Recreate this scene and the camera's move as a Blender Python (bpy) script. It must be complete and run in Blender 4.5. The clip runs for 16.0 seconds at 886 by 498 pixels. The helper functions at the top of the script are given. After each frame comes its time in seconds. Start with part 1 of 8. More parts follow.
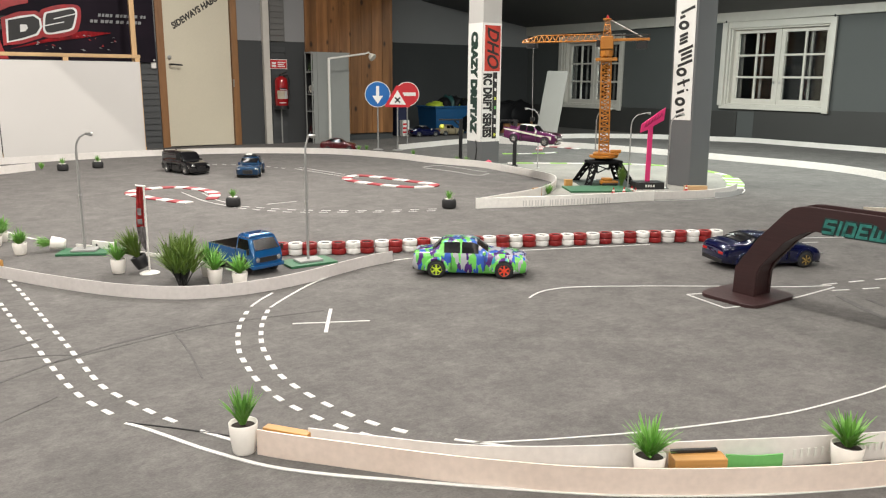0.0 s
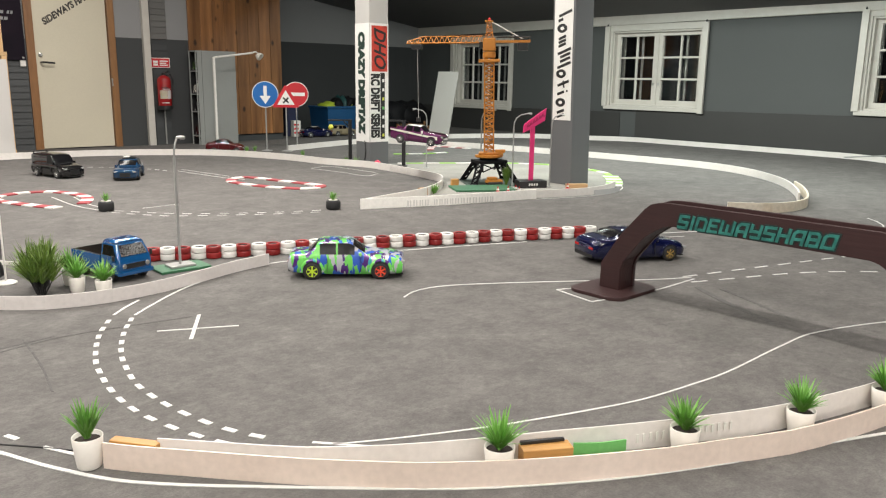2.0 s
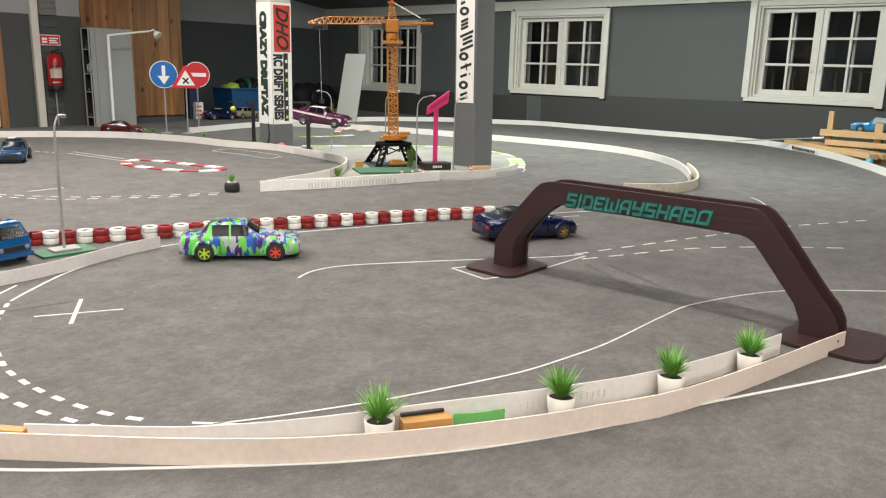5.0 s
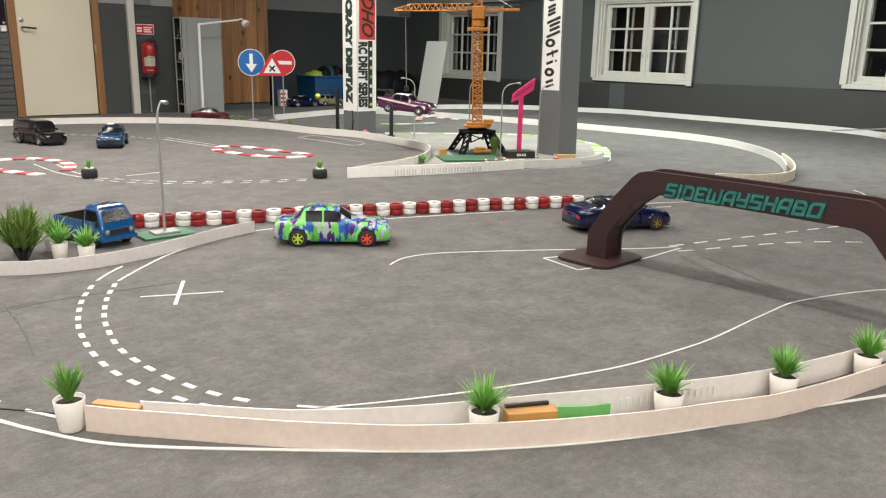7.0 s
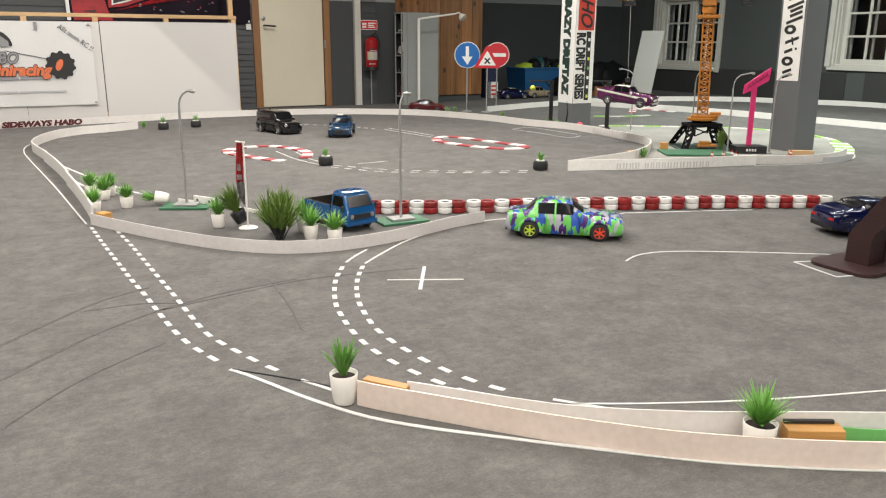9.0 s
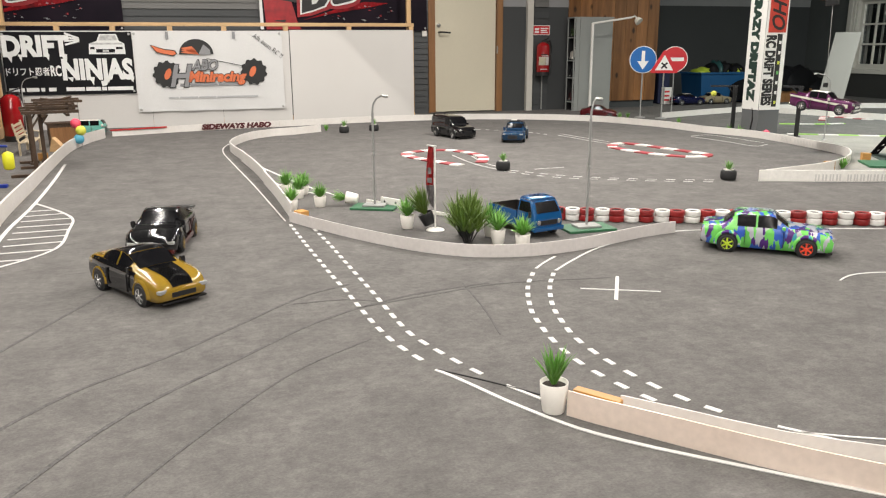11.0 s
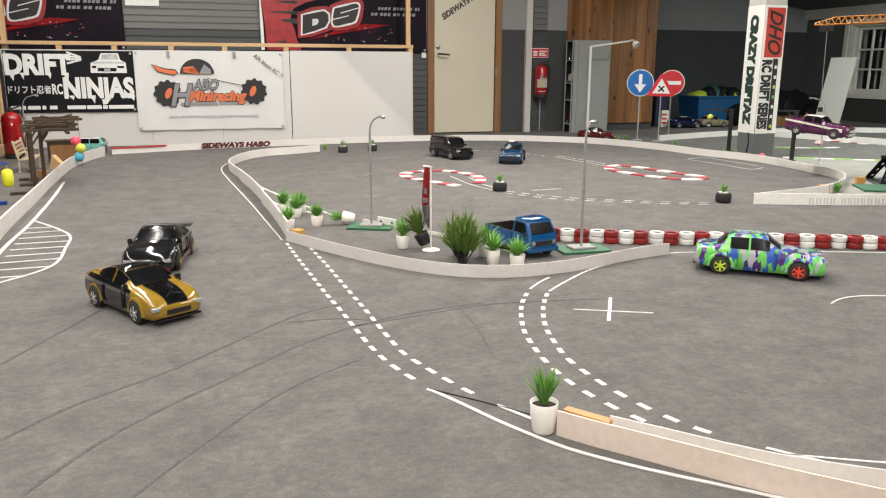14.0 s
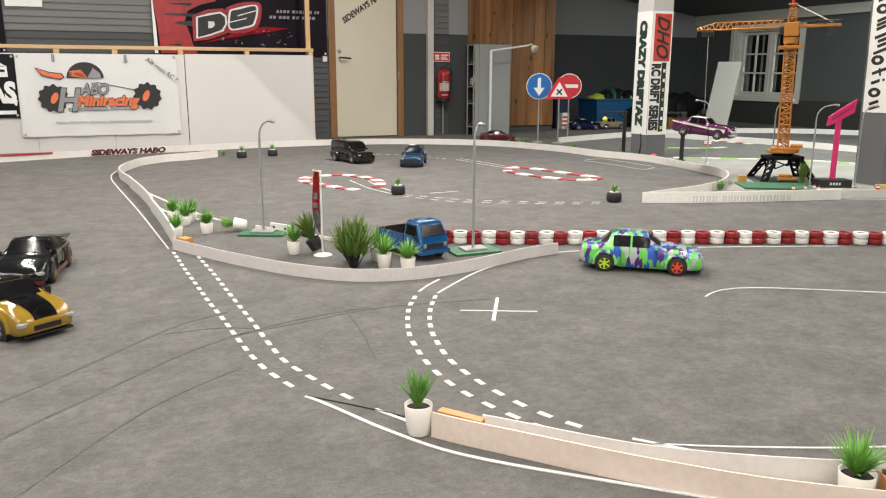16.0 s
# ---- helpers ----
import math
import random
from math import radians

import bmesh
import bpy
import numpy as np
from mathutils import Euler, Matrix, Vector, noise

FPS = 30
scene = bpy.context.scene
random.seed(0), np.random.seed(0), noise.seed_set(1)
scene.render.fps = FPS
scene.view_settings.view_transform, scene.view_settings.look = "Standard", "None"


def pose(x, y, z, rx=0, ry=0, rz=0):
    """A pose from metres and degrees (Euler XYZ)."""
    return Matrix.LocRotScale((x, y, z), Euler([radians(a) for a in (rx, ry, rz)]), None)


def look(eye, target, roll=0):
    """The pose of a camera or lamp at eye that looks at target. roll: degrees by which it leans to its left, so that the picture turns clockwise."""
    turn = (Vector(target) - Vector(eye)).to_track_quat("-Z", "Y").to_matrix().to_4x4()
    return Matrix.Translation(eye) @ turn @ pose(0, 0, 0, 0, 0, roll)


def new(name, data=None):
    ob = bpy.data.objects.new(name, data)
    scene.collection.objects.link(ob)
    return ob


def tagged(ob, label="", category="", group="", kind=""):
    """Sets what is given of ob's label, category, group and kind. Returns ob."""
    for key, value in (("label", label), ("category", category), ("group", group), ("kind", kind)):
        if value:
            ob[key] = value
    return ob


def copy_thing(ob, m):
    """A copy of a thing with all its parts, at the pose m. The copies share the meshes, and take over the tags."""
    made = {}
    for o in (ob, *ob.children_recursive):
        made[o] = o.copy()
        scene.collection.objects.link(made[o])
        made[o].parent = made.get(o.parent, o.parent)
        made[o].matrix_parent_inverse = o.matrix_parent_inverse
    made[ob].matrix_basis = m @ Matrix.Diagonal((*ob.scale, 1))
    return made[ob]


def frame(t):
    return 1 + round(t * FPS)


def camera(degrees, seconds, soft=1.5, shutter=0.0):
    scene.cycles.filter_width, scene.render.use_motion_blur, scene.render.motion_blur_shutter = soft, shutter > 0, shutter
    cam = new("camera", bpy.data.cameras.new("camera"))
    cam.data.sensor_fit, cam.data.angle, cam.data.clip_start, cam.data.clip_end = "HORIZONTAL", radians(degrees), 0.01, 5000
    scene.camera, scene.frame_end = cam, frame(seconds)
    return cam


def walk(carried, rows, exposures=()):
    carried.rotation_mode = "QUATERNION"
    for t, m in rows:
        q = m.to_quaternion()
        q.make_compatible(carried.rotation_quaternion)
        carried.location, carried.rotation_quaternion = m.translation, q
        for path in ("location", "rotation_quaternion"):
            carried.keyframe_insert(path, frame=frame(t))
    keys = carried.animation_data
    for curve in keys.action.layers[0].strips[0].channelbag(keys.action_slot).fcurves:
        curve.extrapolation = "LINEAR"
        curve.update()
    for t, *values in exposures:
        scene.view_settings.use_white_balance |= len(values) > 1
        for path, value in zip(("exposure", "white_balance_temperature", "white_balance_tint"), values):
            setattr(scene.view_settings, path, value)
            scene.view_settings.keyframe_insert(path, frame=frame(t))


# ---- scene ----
cam = camera(59.1, 16.0, 1.2)
PATH = [
    (0, (0.033, 0.118, 0.734), (-0.009, 2.071, 0.306), 0.5),
    (0.5, (0.053, 0.115, 0.735), (0.063, 2.069, 0.308), 0.6),
    (1, (0.078, 0.114, 0.735), (0.145, 2.067, 0.31), 0.6),
    (1.5, (0.109, 0.113, 0.734), (0.242, 2.064, 0.311), 0.7),
    (2, (0.134, 0.106, 0.738), (0.339, 2.049, 0.313), 0.8),
    (2.5, (0.159, 0.103, 0.734), (0.434, 2.038, 0.31), 0.9),
    (3, (0.181, 0.098, 0.731), (0.523, 2.022, 0.305), 1.1),
    (3.5, (0.203, 0.096, 0.724), (0.6, 2.009, 0.295), 1.2),
    (3.7, (0.207, 0.09, 0.726), (0.624, 1.998, 0.293), 1.4),
    (5.8, (0.19, 0.079, 0.722), (0.606, 1.978, 0.252), 1.6),
    (6, (0.183, 0.085, 0.722), (0.579, 1.987, 0.249), 1.7),
    (6.5, (0.166, 0.102, 0.718), (0.492, 2.015, 0.235), 1.5),
    (7, (0.14, 0.113, 0.717), (0.375, 2.038, 0.225), 1.3),
    (7.5, (0.111, 0.119, 0.717), (0.236, 2.051, 0.215), 1.1),
    (8, (0.071, 0.138, 0.709), (0.075, 2.072, 0.201), 0.9),
    (8.5, (0.032, 0.142, 0.708), (-0.09, 2.071, 0.194), 0.6),
    (9, (-0.008, 0.136, 0.71), (-0.257, 2.052, 0.193), 0.3),
    (9.5, (-0.052, 0.137, 0.709), (-0.417, 2.033, 0.19), 0.2),
    (10, (-0.084, 0.129, 0.71), (-0.555, 2.003, 0.194), -0.0),
    (10.2, (-0.098, 0.134, 0.707), (-0.606, 1.998, 0.191), -0.1),
    (12.3, (-0.149, 0.11, 0.709), (-0.859, 1.916, 0.226), -0.3),
    (12.5, (-0.148, 0.11, 0.709), (-0.858, 1.917, 0.23), -0.3),
    (13, (-0.145, 0.109, 0.712), (-0.842, 1.924, 0.24), -0.1),
    (13.5, (-0.137, 0.11, 0.711), (-0.805, 1.938, 0.249), 0.1),
    (14, (-0.117, 0.116, 0.711), (-0.745, 1.96, 0.257), 0.2),
    (14.5, (-0.094, 0.121, 0.712), (-0.671, 1.983, 0.263), 0.3),
    (15, (-0.07, 0.134, 0.71), (-0.594, 2.012, 0.266), 0.3),
    (15.5, (-0.05, 0.14, 0.709), (-0.52, 2.033, 0.267), 0.4),
    (16, (-0.033, 0.143, 0.71), (-0.452, 2.047, 0.266), 0.2),
]
walk(cam, [(t, look(eye, target, roll)) for t, eye, target, roll in PATH], [(0, 0.0), (3, 0.0), (7, 0.0), (8, -0.05), (9, -0.1), (9.6, -0.09), (10.4, -0.05), (16, -0.04)])

# ---- light ----
world = bpy.data.worlds.new("night")
scene.world = world
world.use_nodes = True
world.node_tree.nodes["Background"].inputs[0].default_value = (0.012, 0.014, 0.02, 1)
world.node_tree.nodes["Background"].inputs[1].default_value = 0.5

ROOM = pose(0, 0, 0, 0, 0, 36)          # the room's own axes: u along the back wall, n towards it
U, N = ROOM.to_3x3() @ Vector((1, 0, 0)), ROOM.to_3x3() @ Vector((0, 1, 0))
BACK, RIGHT, LEFT, FRONT, ALCOVE, BOARD = 8.4, 8.62, -2.7, -6.5, 10.0, 7.86


def P(u, n, z=0.0):
    return U * u + N * n + Vector((0, 0, z))


def unseen_lamp(name, u, n, z, length, width, watts, tilt=0, across=False, colour=(1.0, 0.95, 0.88)):
    """A long unseen light along n, or along u if across; tilt turns its face towards -u or +n."""
    data = bpy.data.lights.new(name, "AREA")
    data.shape, data.size, data.size_y, data.energy, data.color = "RECTANGLE", width, length, watts, colour
    ob = new(name, data)
    ob.matrix_world = ROOM @ (pose(u, n, z, tilt, 0, 0) @ pose(0, 0, 0, 0, 0, 90) if across else pose(u, n, z, 0, -tilt, 0))
    return tagged(ob, "unseen room light", "light")


# unseen lights; the rows at -0.65 and 1.95 are placed from the arch's shadow
unseen_lamp("unseen_light", -0.65, 2.15, 2.86, 10.7, 0.05, 230, 8)
# added fill for the left floor
unseen_lamp("unseen_light", -2.0, 2.6, 2.80, 9.0, 0.12, 135, 4)
unseen_lamp("unseen_light", 1.95, 2.35, 2.8, 10.5, 0.06, 196, -8)
# added fills: right floor (cooler), back and door, mid right, faces towards the front
unseen_lamp("unseen_light", 5.7, 3.9, 1.95, 6.2, 0.3, 205, 26, colour=(0.90, 0.98, 0.92))
unseen_lamp("unseen_light", 2.6, 5.0, 2.75, 1.2, 0.08, 110, -6, True)
unseen_lamp("unseen_light", 4.1, 2.6, 2.8, 4.0, 0.08, 50, -4)
unseen_lamp("unseen_light", -0.2, -4.4, 2.4, 4.6, 0.3, 135, 58, True)
scene.view_settings.exposure = 0.0


# ---- materials ----
def material(name, colour, rough=0.6, metal=0.0, second=None, scale=8.0, amount=0.5, fine=120.0, fine_amount=0.04, bump=0.0,
             bump_scale=60.0, stretch=(1, 1, 1), coat=0.0, random=0.0):
    """Paint, plastic, cloth: two scales of variation, grain relief."""
    m = bpy.data.materials.new(name)
    m.use_nodes = True
    nt = m.node_tree
    b = nt.nodes["Principled BSDF"]
    b.inputs["Roughness"].default_value, b.inputs["Metallic"].default_value = rough, metal
    b.inputs["Coat Weight"].default_value = coat
    b.inputs["Coat Roughness"].default_value = 0.08
    co = nt.nodes.new("ShaderNodeTexCoord")
    mp = nt.nodes.new("ShaderNodeMapping")
    mp.inputs["Scale"].default_value = stretch
    nt.links.new(co.outputs["Object"], mp.inputs["Vector"])
    n1 = nt.nodes.new("ShaderNodeTexNoise")
    n1.inputs["Scale"].default_value, n1.inputs["Detail"].default_value = scale, 5
    n2 = nt.nodes.new("ShaderNodeTexNoise")
    n2.inputs["Scale"].default_value, n2.inputs["Detail"].default_value = fine, 3
    for n in (n1, n2):
        nt.links.new(mp.outputs["Vector"], n.inputs["Vector"])
    ramp = nt.nodes.new("ShaderNodeValToRGB")
    ramp.color_ramp.elements[0].position, ramp.color_ramp.elements[1].position = 0.5 - 0.25, 0.5 + 0.25
    nt.links.new(n1.outputs["Fac"], ramp.inputs["Fac"])
    second = second or tuple(c * 0.86 for c in colour)
    mix = nt.nodes.new("ShaderNodeMix")
    mix.data_type = "RGBA"
    mix.inputs["A"].default_value = (*colour, 1)
    mix.inputs["B"].default_value = (*[a * (1 - amount) + s * amount for a, s in zip(colour, second)], 1)
    nt.links.new(ramp.outputs["Color"], mix.inputs["Factor"])
    hsv = nt.nodes.new("ShaderNodeHueSaturation")
    nt.links.new(mix.outputs["Result"], hsv.inputs["Color"])
    rng = nt.nodes.new("ShaderNodeMapRange")
    rng.inputs["From Min"].default_value, rng.inputs["From Max"].default_value = 0.3, 0.7
    rng.inputs["To Min"].default_value, rng.inputs["To Max"].default_value = 1 - fine_amount, 1 + fine_amount
    nt.links.new(n2.outputs["Fac"], rng.inputs["Value"])
    value = rng.outputs["Result"]
    if random:
        info = nt.nodes.new("ShaderNodeObjectInfo")
        r2 = nt.nodes.new("ShaderNodeMapRange")
        r2.inputs["To Min"].default_value, r2.inputs["To Max"].default_value = 1 - random, 1 + random
        nt.links.new(info.outputs["Random"], r2.inputs["Value"])
        mul = nt.nodes.new("ShaderNodeMath")
        mul.operation = "MULTIPLY"
        nt.links.new(value, mul.inputs[0])
        nt.links.new(r2.outputs["Result"], mul.inputs[1])
        value = mul.outputs["Value"]
    nt.links.new(value, hsv.inputs["Value"])
    nt.links.new(hsv.outputs["Color"], b.inputs["Base Color"])
    if bump:
        n3 = nt.nodes.new("ShaderNodeTexNoise")
        n3.inputs["Scale"].default_value, n3.inputs["Detail"].default_value = bump_scale, 4
        nt.links.new(mp.outputs["Vector"], n3.inputs["Vector"])
        bp = nt.nodes.new("ShaderNodeBump")
        bp.inputs["Strength"].default_value, bp.inputs["Distance"].default_value = bump, 0.004
        nt.links.new(n3.outputs["Fac"], bp.inputs["Height"])
        nt.links.new(bp.outputs["Normal"], b.inputs["Normal"])
    return m


def wood(name, light, dark, rough=0.5, axis=2, scale=14.0, knots=0.0, random=0.12):
    """Sawn wood with grain along one axis, and knots if any."""
    stretch = [1.0, 1.0, 1.0]
    stretch[axis] = 0.06
    m = material(name, light, rough, second=dark, scale=scale, amount=1.0, fine=160, fine_amount=0.12, bump=0.2, bump_scale=120,
                 stretch=stretch, random=random)
    if knots:
        nt = m.node_tree
        co = nt.nodes["Texture Coordinate"]
        mp = nt.nodes.new("ShaderNodeMapping")
        st = [1.0, 1.0, 1.0]
        st[axis] = 0.55
        mp.inputs["Scale"].default_value = st
        vo = nt.nodes.new("ShaderNodeTexVoronoi")
        vo.inputs["Scale"].default_value = knots
        nt.links.new(co.outputs["Object"], mp.inputs["Vector"])
        nt.links.new(mp.outputs["Vector"], vo.inputs["Vector"])
        ramp = nt.nodes.new("ShaderNodeValToRGB")
        ramp.color_ramp.elements[0].position, ramp.color_ramp.elements[1].position = 0.09, 0.19
        nt.links.new(vo.outputs["Distance"], ramp.inputs["Fac"])
        mix = nt.nodes.new("ShaderNodeMix")
        mix.data_type = "RGBA"
        mix.inputs["A"].default_value = (*[c * 0.3 for c in dark], 1)
        hsv, b = nt.nodes["Hue/Saturation/Value"], nt.nodes["Principled BSDF"]
        nt.links.new(hsv.outputs["Color"], mix.inputs["B"])
        nt.links.new(ramp.outputs["Color"], mix.inputs["Factor"])
        nt.links.new(mix.outputs["Result"], b.inputs["Base Color"])
    return m


CARPET = material("grey_felt_carpet", (0.1325, 0.1248, 0.1185), 0.95, second=(0.080, 0.0745, 0.0715), scale=62, amount=0.75, fine=210, fine_amount=0.15,
                  bump=0.3, bump_scale=300, stretch=(0.8, 1, 1))


def clouded(m, scale, low, high):
    """Broad worn patches over a material."""
    nt = m.node_tree
    n = nt.nodes.new("ShaderNodeTexNoise")
    n.inputs["Scale"].default_value, n.inputs["Detail"].default_value, n.inputs["Roughness"].default_value = scale, 6, 0.62
    nt.links.new(nt.nodes["Texture Coordinate"].outputs["Object"], n.inputs["Vector"])
    r = nt.nodes.new("ShaderNodeMapRange")
    r.inputs["From Min"].default_value, r.inputs["From Max"].default_value = 0.35, 0.65
    r.inputs["To Min"].default_value, r.inputs["To Max"].default_value = low, high
    nt.links.new(n.outputs["Fac"], r.inputs["Value"])
    h = nt.nodes.new("ShaderNodeHueSaturation")
    b = nt.nodes["Principled BSDF"]
    nt.links.new(b.inputs["Base Color"].links[0].from_socket, h.inputs["Color"])
    nt.links.new(r.outputs["Result"], h.inputs["Value"])
    nt.links.new(h.outputs["Color"], b.inputs["Base Color"])
    return m


clouded(CARPET, 5.0, 0.86, 1.12)
clouded(CARPET, 12.0, 0.87, 1.13)
clouded(CARPET, 28.0, 0.92, 1.08)
DARK_WALL = material("dark_grey_paint", (0.046, 0.049, 0.051), 0.7, fine_amount=0.03, scale=2, bump=0.15, bump_scale=90)
LIGHT_WALL = material("light_grey_paint", (0.26, 0.26, 0.265), 0.7, fine_amount=0.03, scale=2, bump=0.15, bump_scale=90)
MID_WALL = material("mid_grey_paint", (0.068, 0.073, 0.0725), 0.65, fine_amount=0.03, scale=1.5, bump=0.15, bump_scale=90)
SKIRT = material("dark_grey_skirting_paint", (0.036, 0.0355, 0.034), 0.6, scale=3)
SLOPE = material("grey_ceiling_paint", (0.13, 0.13, 0.13), 0.8, fine_amount=0.03, scale=3)
WHITE_TRIM = material("white_gloss_trim_paint", (0.56, 0.535, 0.49), 0.4, scale=12, second=(0.47, 0.44, 0.39))
WHITE_BOARD = material("white_melamine_board", (0.62, 0.60, 0.58), 0.35, fine_amount=0.03, scale=1.2)
FENCE = material("scuffed_white_laminate", (0.74, 0.71, 0.68), 0.38, second=(0.62, 0.58, 0.54), scale=7, amount=0.6, fine=60, fine_amount=0.05)
# brighter copy of the white laminate: strong light on the straight board, in its colour
FENCE_LIT = material("lit_white_laminate", (0.88, 0.86, 0.82), 0.38, second=(0.80, 0.77, 0.72), scale=7, amount=0.6, fine=60, fine_amount=0.05)
FENCE_PINK = material("scuffed_pinkish_laminate", (0.76, 0.64, 0.56), 0.34, second=(0.66, 0.54, 0.46), scale=5, amount=0.7, fine=70, fine_amount=0.05)
PAINT = material("white_floor_paint", (0.62, 0.61, 0.59), 0.8, second=(0.5, 0.49, 0.47), scale=40, amount=0.6)
PINE = wood("pale_pine", (0.62, 0.42, 0.22), (0.50, 0.30, 0.14))
PINE_X = wood("pale_pine_lengthwise", (0.62, 0.42, 0.22), (0.50, 0.30, 0.14), axis=0)
PANEL_WOOD = wood("knotty_orange_pine_panel", (0.34, 0.155, 0.055), (0.095, 0.038, 0.013), rough=0.38, scale=13, knots=8.0, random=0.22)
FRAME_WOOD = wood("brown_varnished_frame", (0.30, 0.15, 0.06), (0.2, 0.09, 0.035), rough=0.4)
DOOR_PAINT = material("cream_door_paint", (0.62, 0.57, 0.45), 0.4, fine_amount=0.03, scale=1.5)
BLACK = material("black_plastic", (0.012, 0.012, 0.013), 0.4)
RUBBER = material("black_rubber", (0.02, 0.02, 0.021), 0.8, bump=0.2)
STEEL = material("grey_metal", (0.45, 0.45, 0.44), 0.35, metal=0.9)
GALV = material("grey_painted_tube", (0.34, 0.34, 0.33), 0.45, metal=0.3)
CHROME = material("chrome", (0.8, 0.8, 0.8), 0.12, metal=1.0)
WHITE_PLASTIC = material("white_plastic", (0.76, 0.74, 0.70), 0.4)
RED_PAINT = material("red_paint", (0.48, 0.022, 0.022), 0.4, second=(0.36, 0.016, 0.016))
TYRE_RED = material("red_sprayed_rubber", (0.25, 0.010, 0.010), 0.45, second=(0.18, 0.008, 0.008), scale=60, random=0.15)
TYRE_WHITE = material("white_sprayed_rubber", (0.76, 0.75, 0.72), 0.55, second=(0.52, 0.5, 0.47), scale=60, random=0.08)
MAROON = wood("maroon_stained_plywood", (0.038, 0.0135, 0.0135), (0.026, 0.010, 0.010), rough=0.5, axis=0, random=0.0)
TEAL = material("teal_foil_letters", (0.045, 0.25, 0.21), 0.35, second=(0.012, 0.08, 0.07), scale=45, amount=1.0)
LEAF = material("green_plastic_grass", (0.20, 0.42, 0.085), 0.38, second=(0.09, 0.25, 0.035), scale=30, amount=0.9, random=0.15)
LEAF_DARK = material("dark_green_plastic_grass", (0.15, 0.225, 0.036), 0.4, second=(0.055, 0.115, 0.02), scale=30, amount=0.9)
POT_WHITE = material("cream_white_pot", (0.84, 0.80, 0.74), 0.35, scale=10, fine_amount=0.02)
SOIL = material("dark_soil", (0.025, 0.017, 0.012), 0.95, bump=0.6, bump_scale=300)
GREEN_BASE = material("green_studded_plate", (0.03, 0.13, 0.06), 0.5)
DARK_GLASS = material("clear_window_glass", (0.95, 0.97, 0.97), 0.0, scale=2, fine_amount=0.0)
DARK_GLASS.node_tree.nodes["Principled BSDF"].inputs["Transmission Weight"].default_value = 1.0
NIGHT = material("dark_night_outside", (0.004, 0.005, 0.006), 0.9)


# ---- mesh helpers ----
def part(name, bm, mat, parent=None, label="", smooth=False):
    mesh = bpy.data.meshes.new(name)
    bm.normal_update()
    bm.to_mesh(mesh)
    bm.free()
    for m in (mat if isinstance(mat, (list, tuple)) else [mat]):
        mesh.materials.append(m)
    if smooth:
        for f in mesh.polygons:
            f.use_smooth = True
    ob = new(name, mesh)
    if parent is not None:
        ob.parent = parent
    if label:
        ob["label"] = label
    return ob


def thing(name, m, label, category, group="", kind=""):
    ob = new(name)
    ob.empty_display_size = 0.05
    ob.matrix_world = m
    return tagged(ob, label, category, group, kind)


def box(x0, x1, y0, y1, z0, z1, bevel=0.0, bm=None):
    b = bmesh.new()
    bmesh.ops.create_cube(b, size=1)
    for v in b.verts:
        v.co = Vector((x0 + (v.co.x + 0.5) * (x1 - x0), y0 + (v.co.y + 0.5) * (y1 - y0), z0 + (v.co.z + 0.5) * (z1 - z0)))
    if bevel:
        bmesh.ops.bevel(b, geom=b.edges[:], offset=bevel, segments=2, affect="EDGES", profile=0.6)
    if bm is None:
        return b
    return join(bm, b)


def join(bm, other):
    mesh = bpy.data.meshes.new("joined")
    other.to_mesh(mesh)
    other.free()
    bm.from_mesh(mesh)
    bpy.data.meshes.remove(mesh)
    return bm


def moved(bm, m):
    bmesh.ops.transform(bm, matrix=m, verts=bm.verts)
    return bm


def lathe(profile, segments=24, bm=None):
    """A turned form about z from (radius, height) pairs."""
    b = bmesh.new()
    rings = []
    for r, z in profile:
        rings.append([b.verts.new((r * math.cos(2 * math.pi * k / segments), r * math.sin(2 * math.pi * k / segments), z)) for k in range(segments)])
    for a, c in zip(rings, rings[1:]):
        for k in range(segments):
            b.faces.new((a[k], a[(k + 1) % segments], c[(k + 1) % segments], c[k]))
    b.faces.new(list(reversed(rings[0])))
    b.faces.new(rings[-1])
    bmesh.ops.recalc_face_normals(b, faces=b.faces)
    return b if bm is None else join(bm, b)


def pipe(points, radius, sides=8, bm=None, end=None):
    """A round bar along points; end: its radius at the far end."""
    b = bmesh.new()
    pts = [Vector(p) for p in points]
    rings = []
    for k, p in enumerate(pts):
        d = (pts[min(k + 1, len(pts) - 1)] - pts[max(k - 1, 0)]).normalized()
        q = d.to_track_quat("Z", "Y")
        r = radius if end is None else radius + (end - radius) * k / (len(pts) - 1)
        rings.append([b.verts.new(p + q @ Vector((r * math.cos(2 * math.pi * j / sides), r * math.sin(2 * math.pi * j / sides), 0))) for j in range(sides)])
    for a, c in zip(rings, rings[1:]):
        for j in range(sides):
            b.faces.new((a[j], a[(j + 1) % sides], c[(j + 1) % sides], c[j]))
    b.faces.new(list(reversed(rings[0])))
    b.faces.new(rings[-1])
    bmesh.ops.recalc_face_normals(b, faces=b.faces)
    return b if bm is None else join(bm, b)


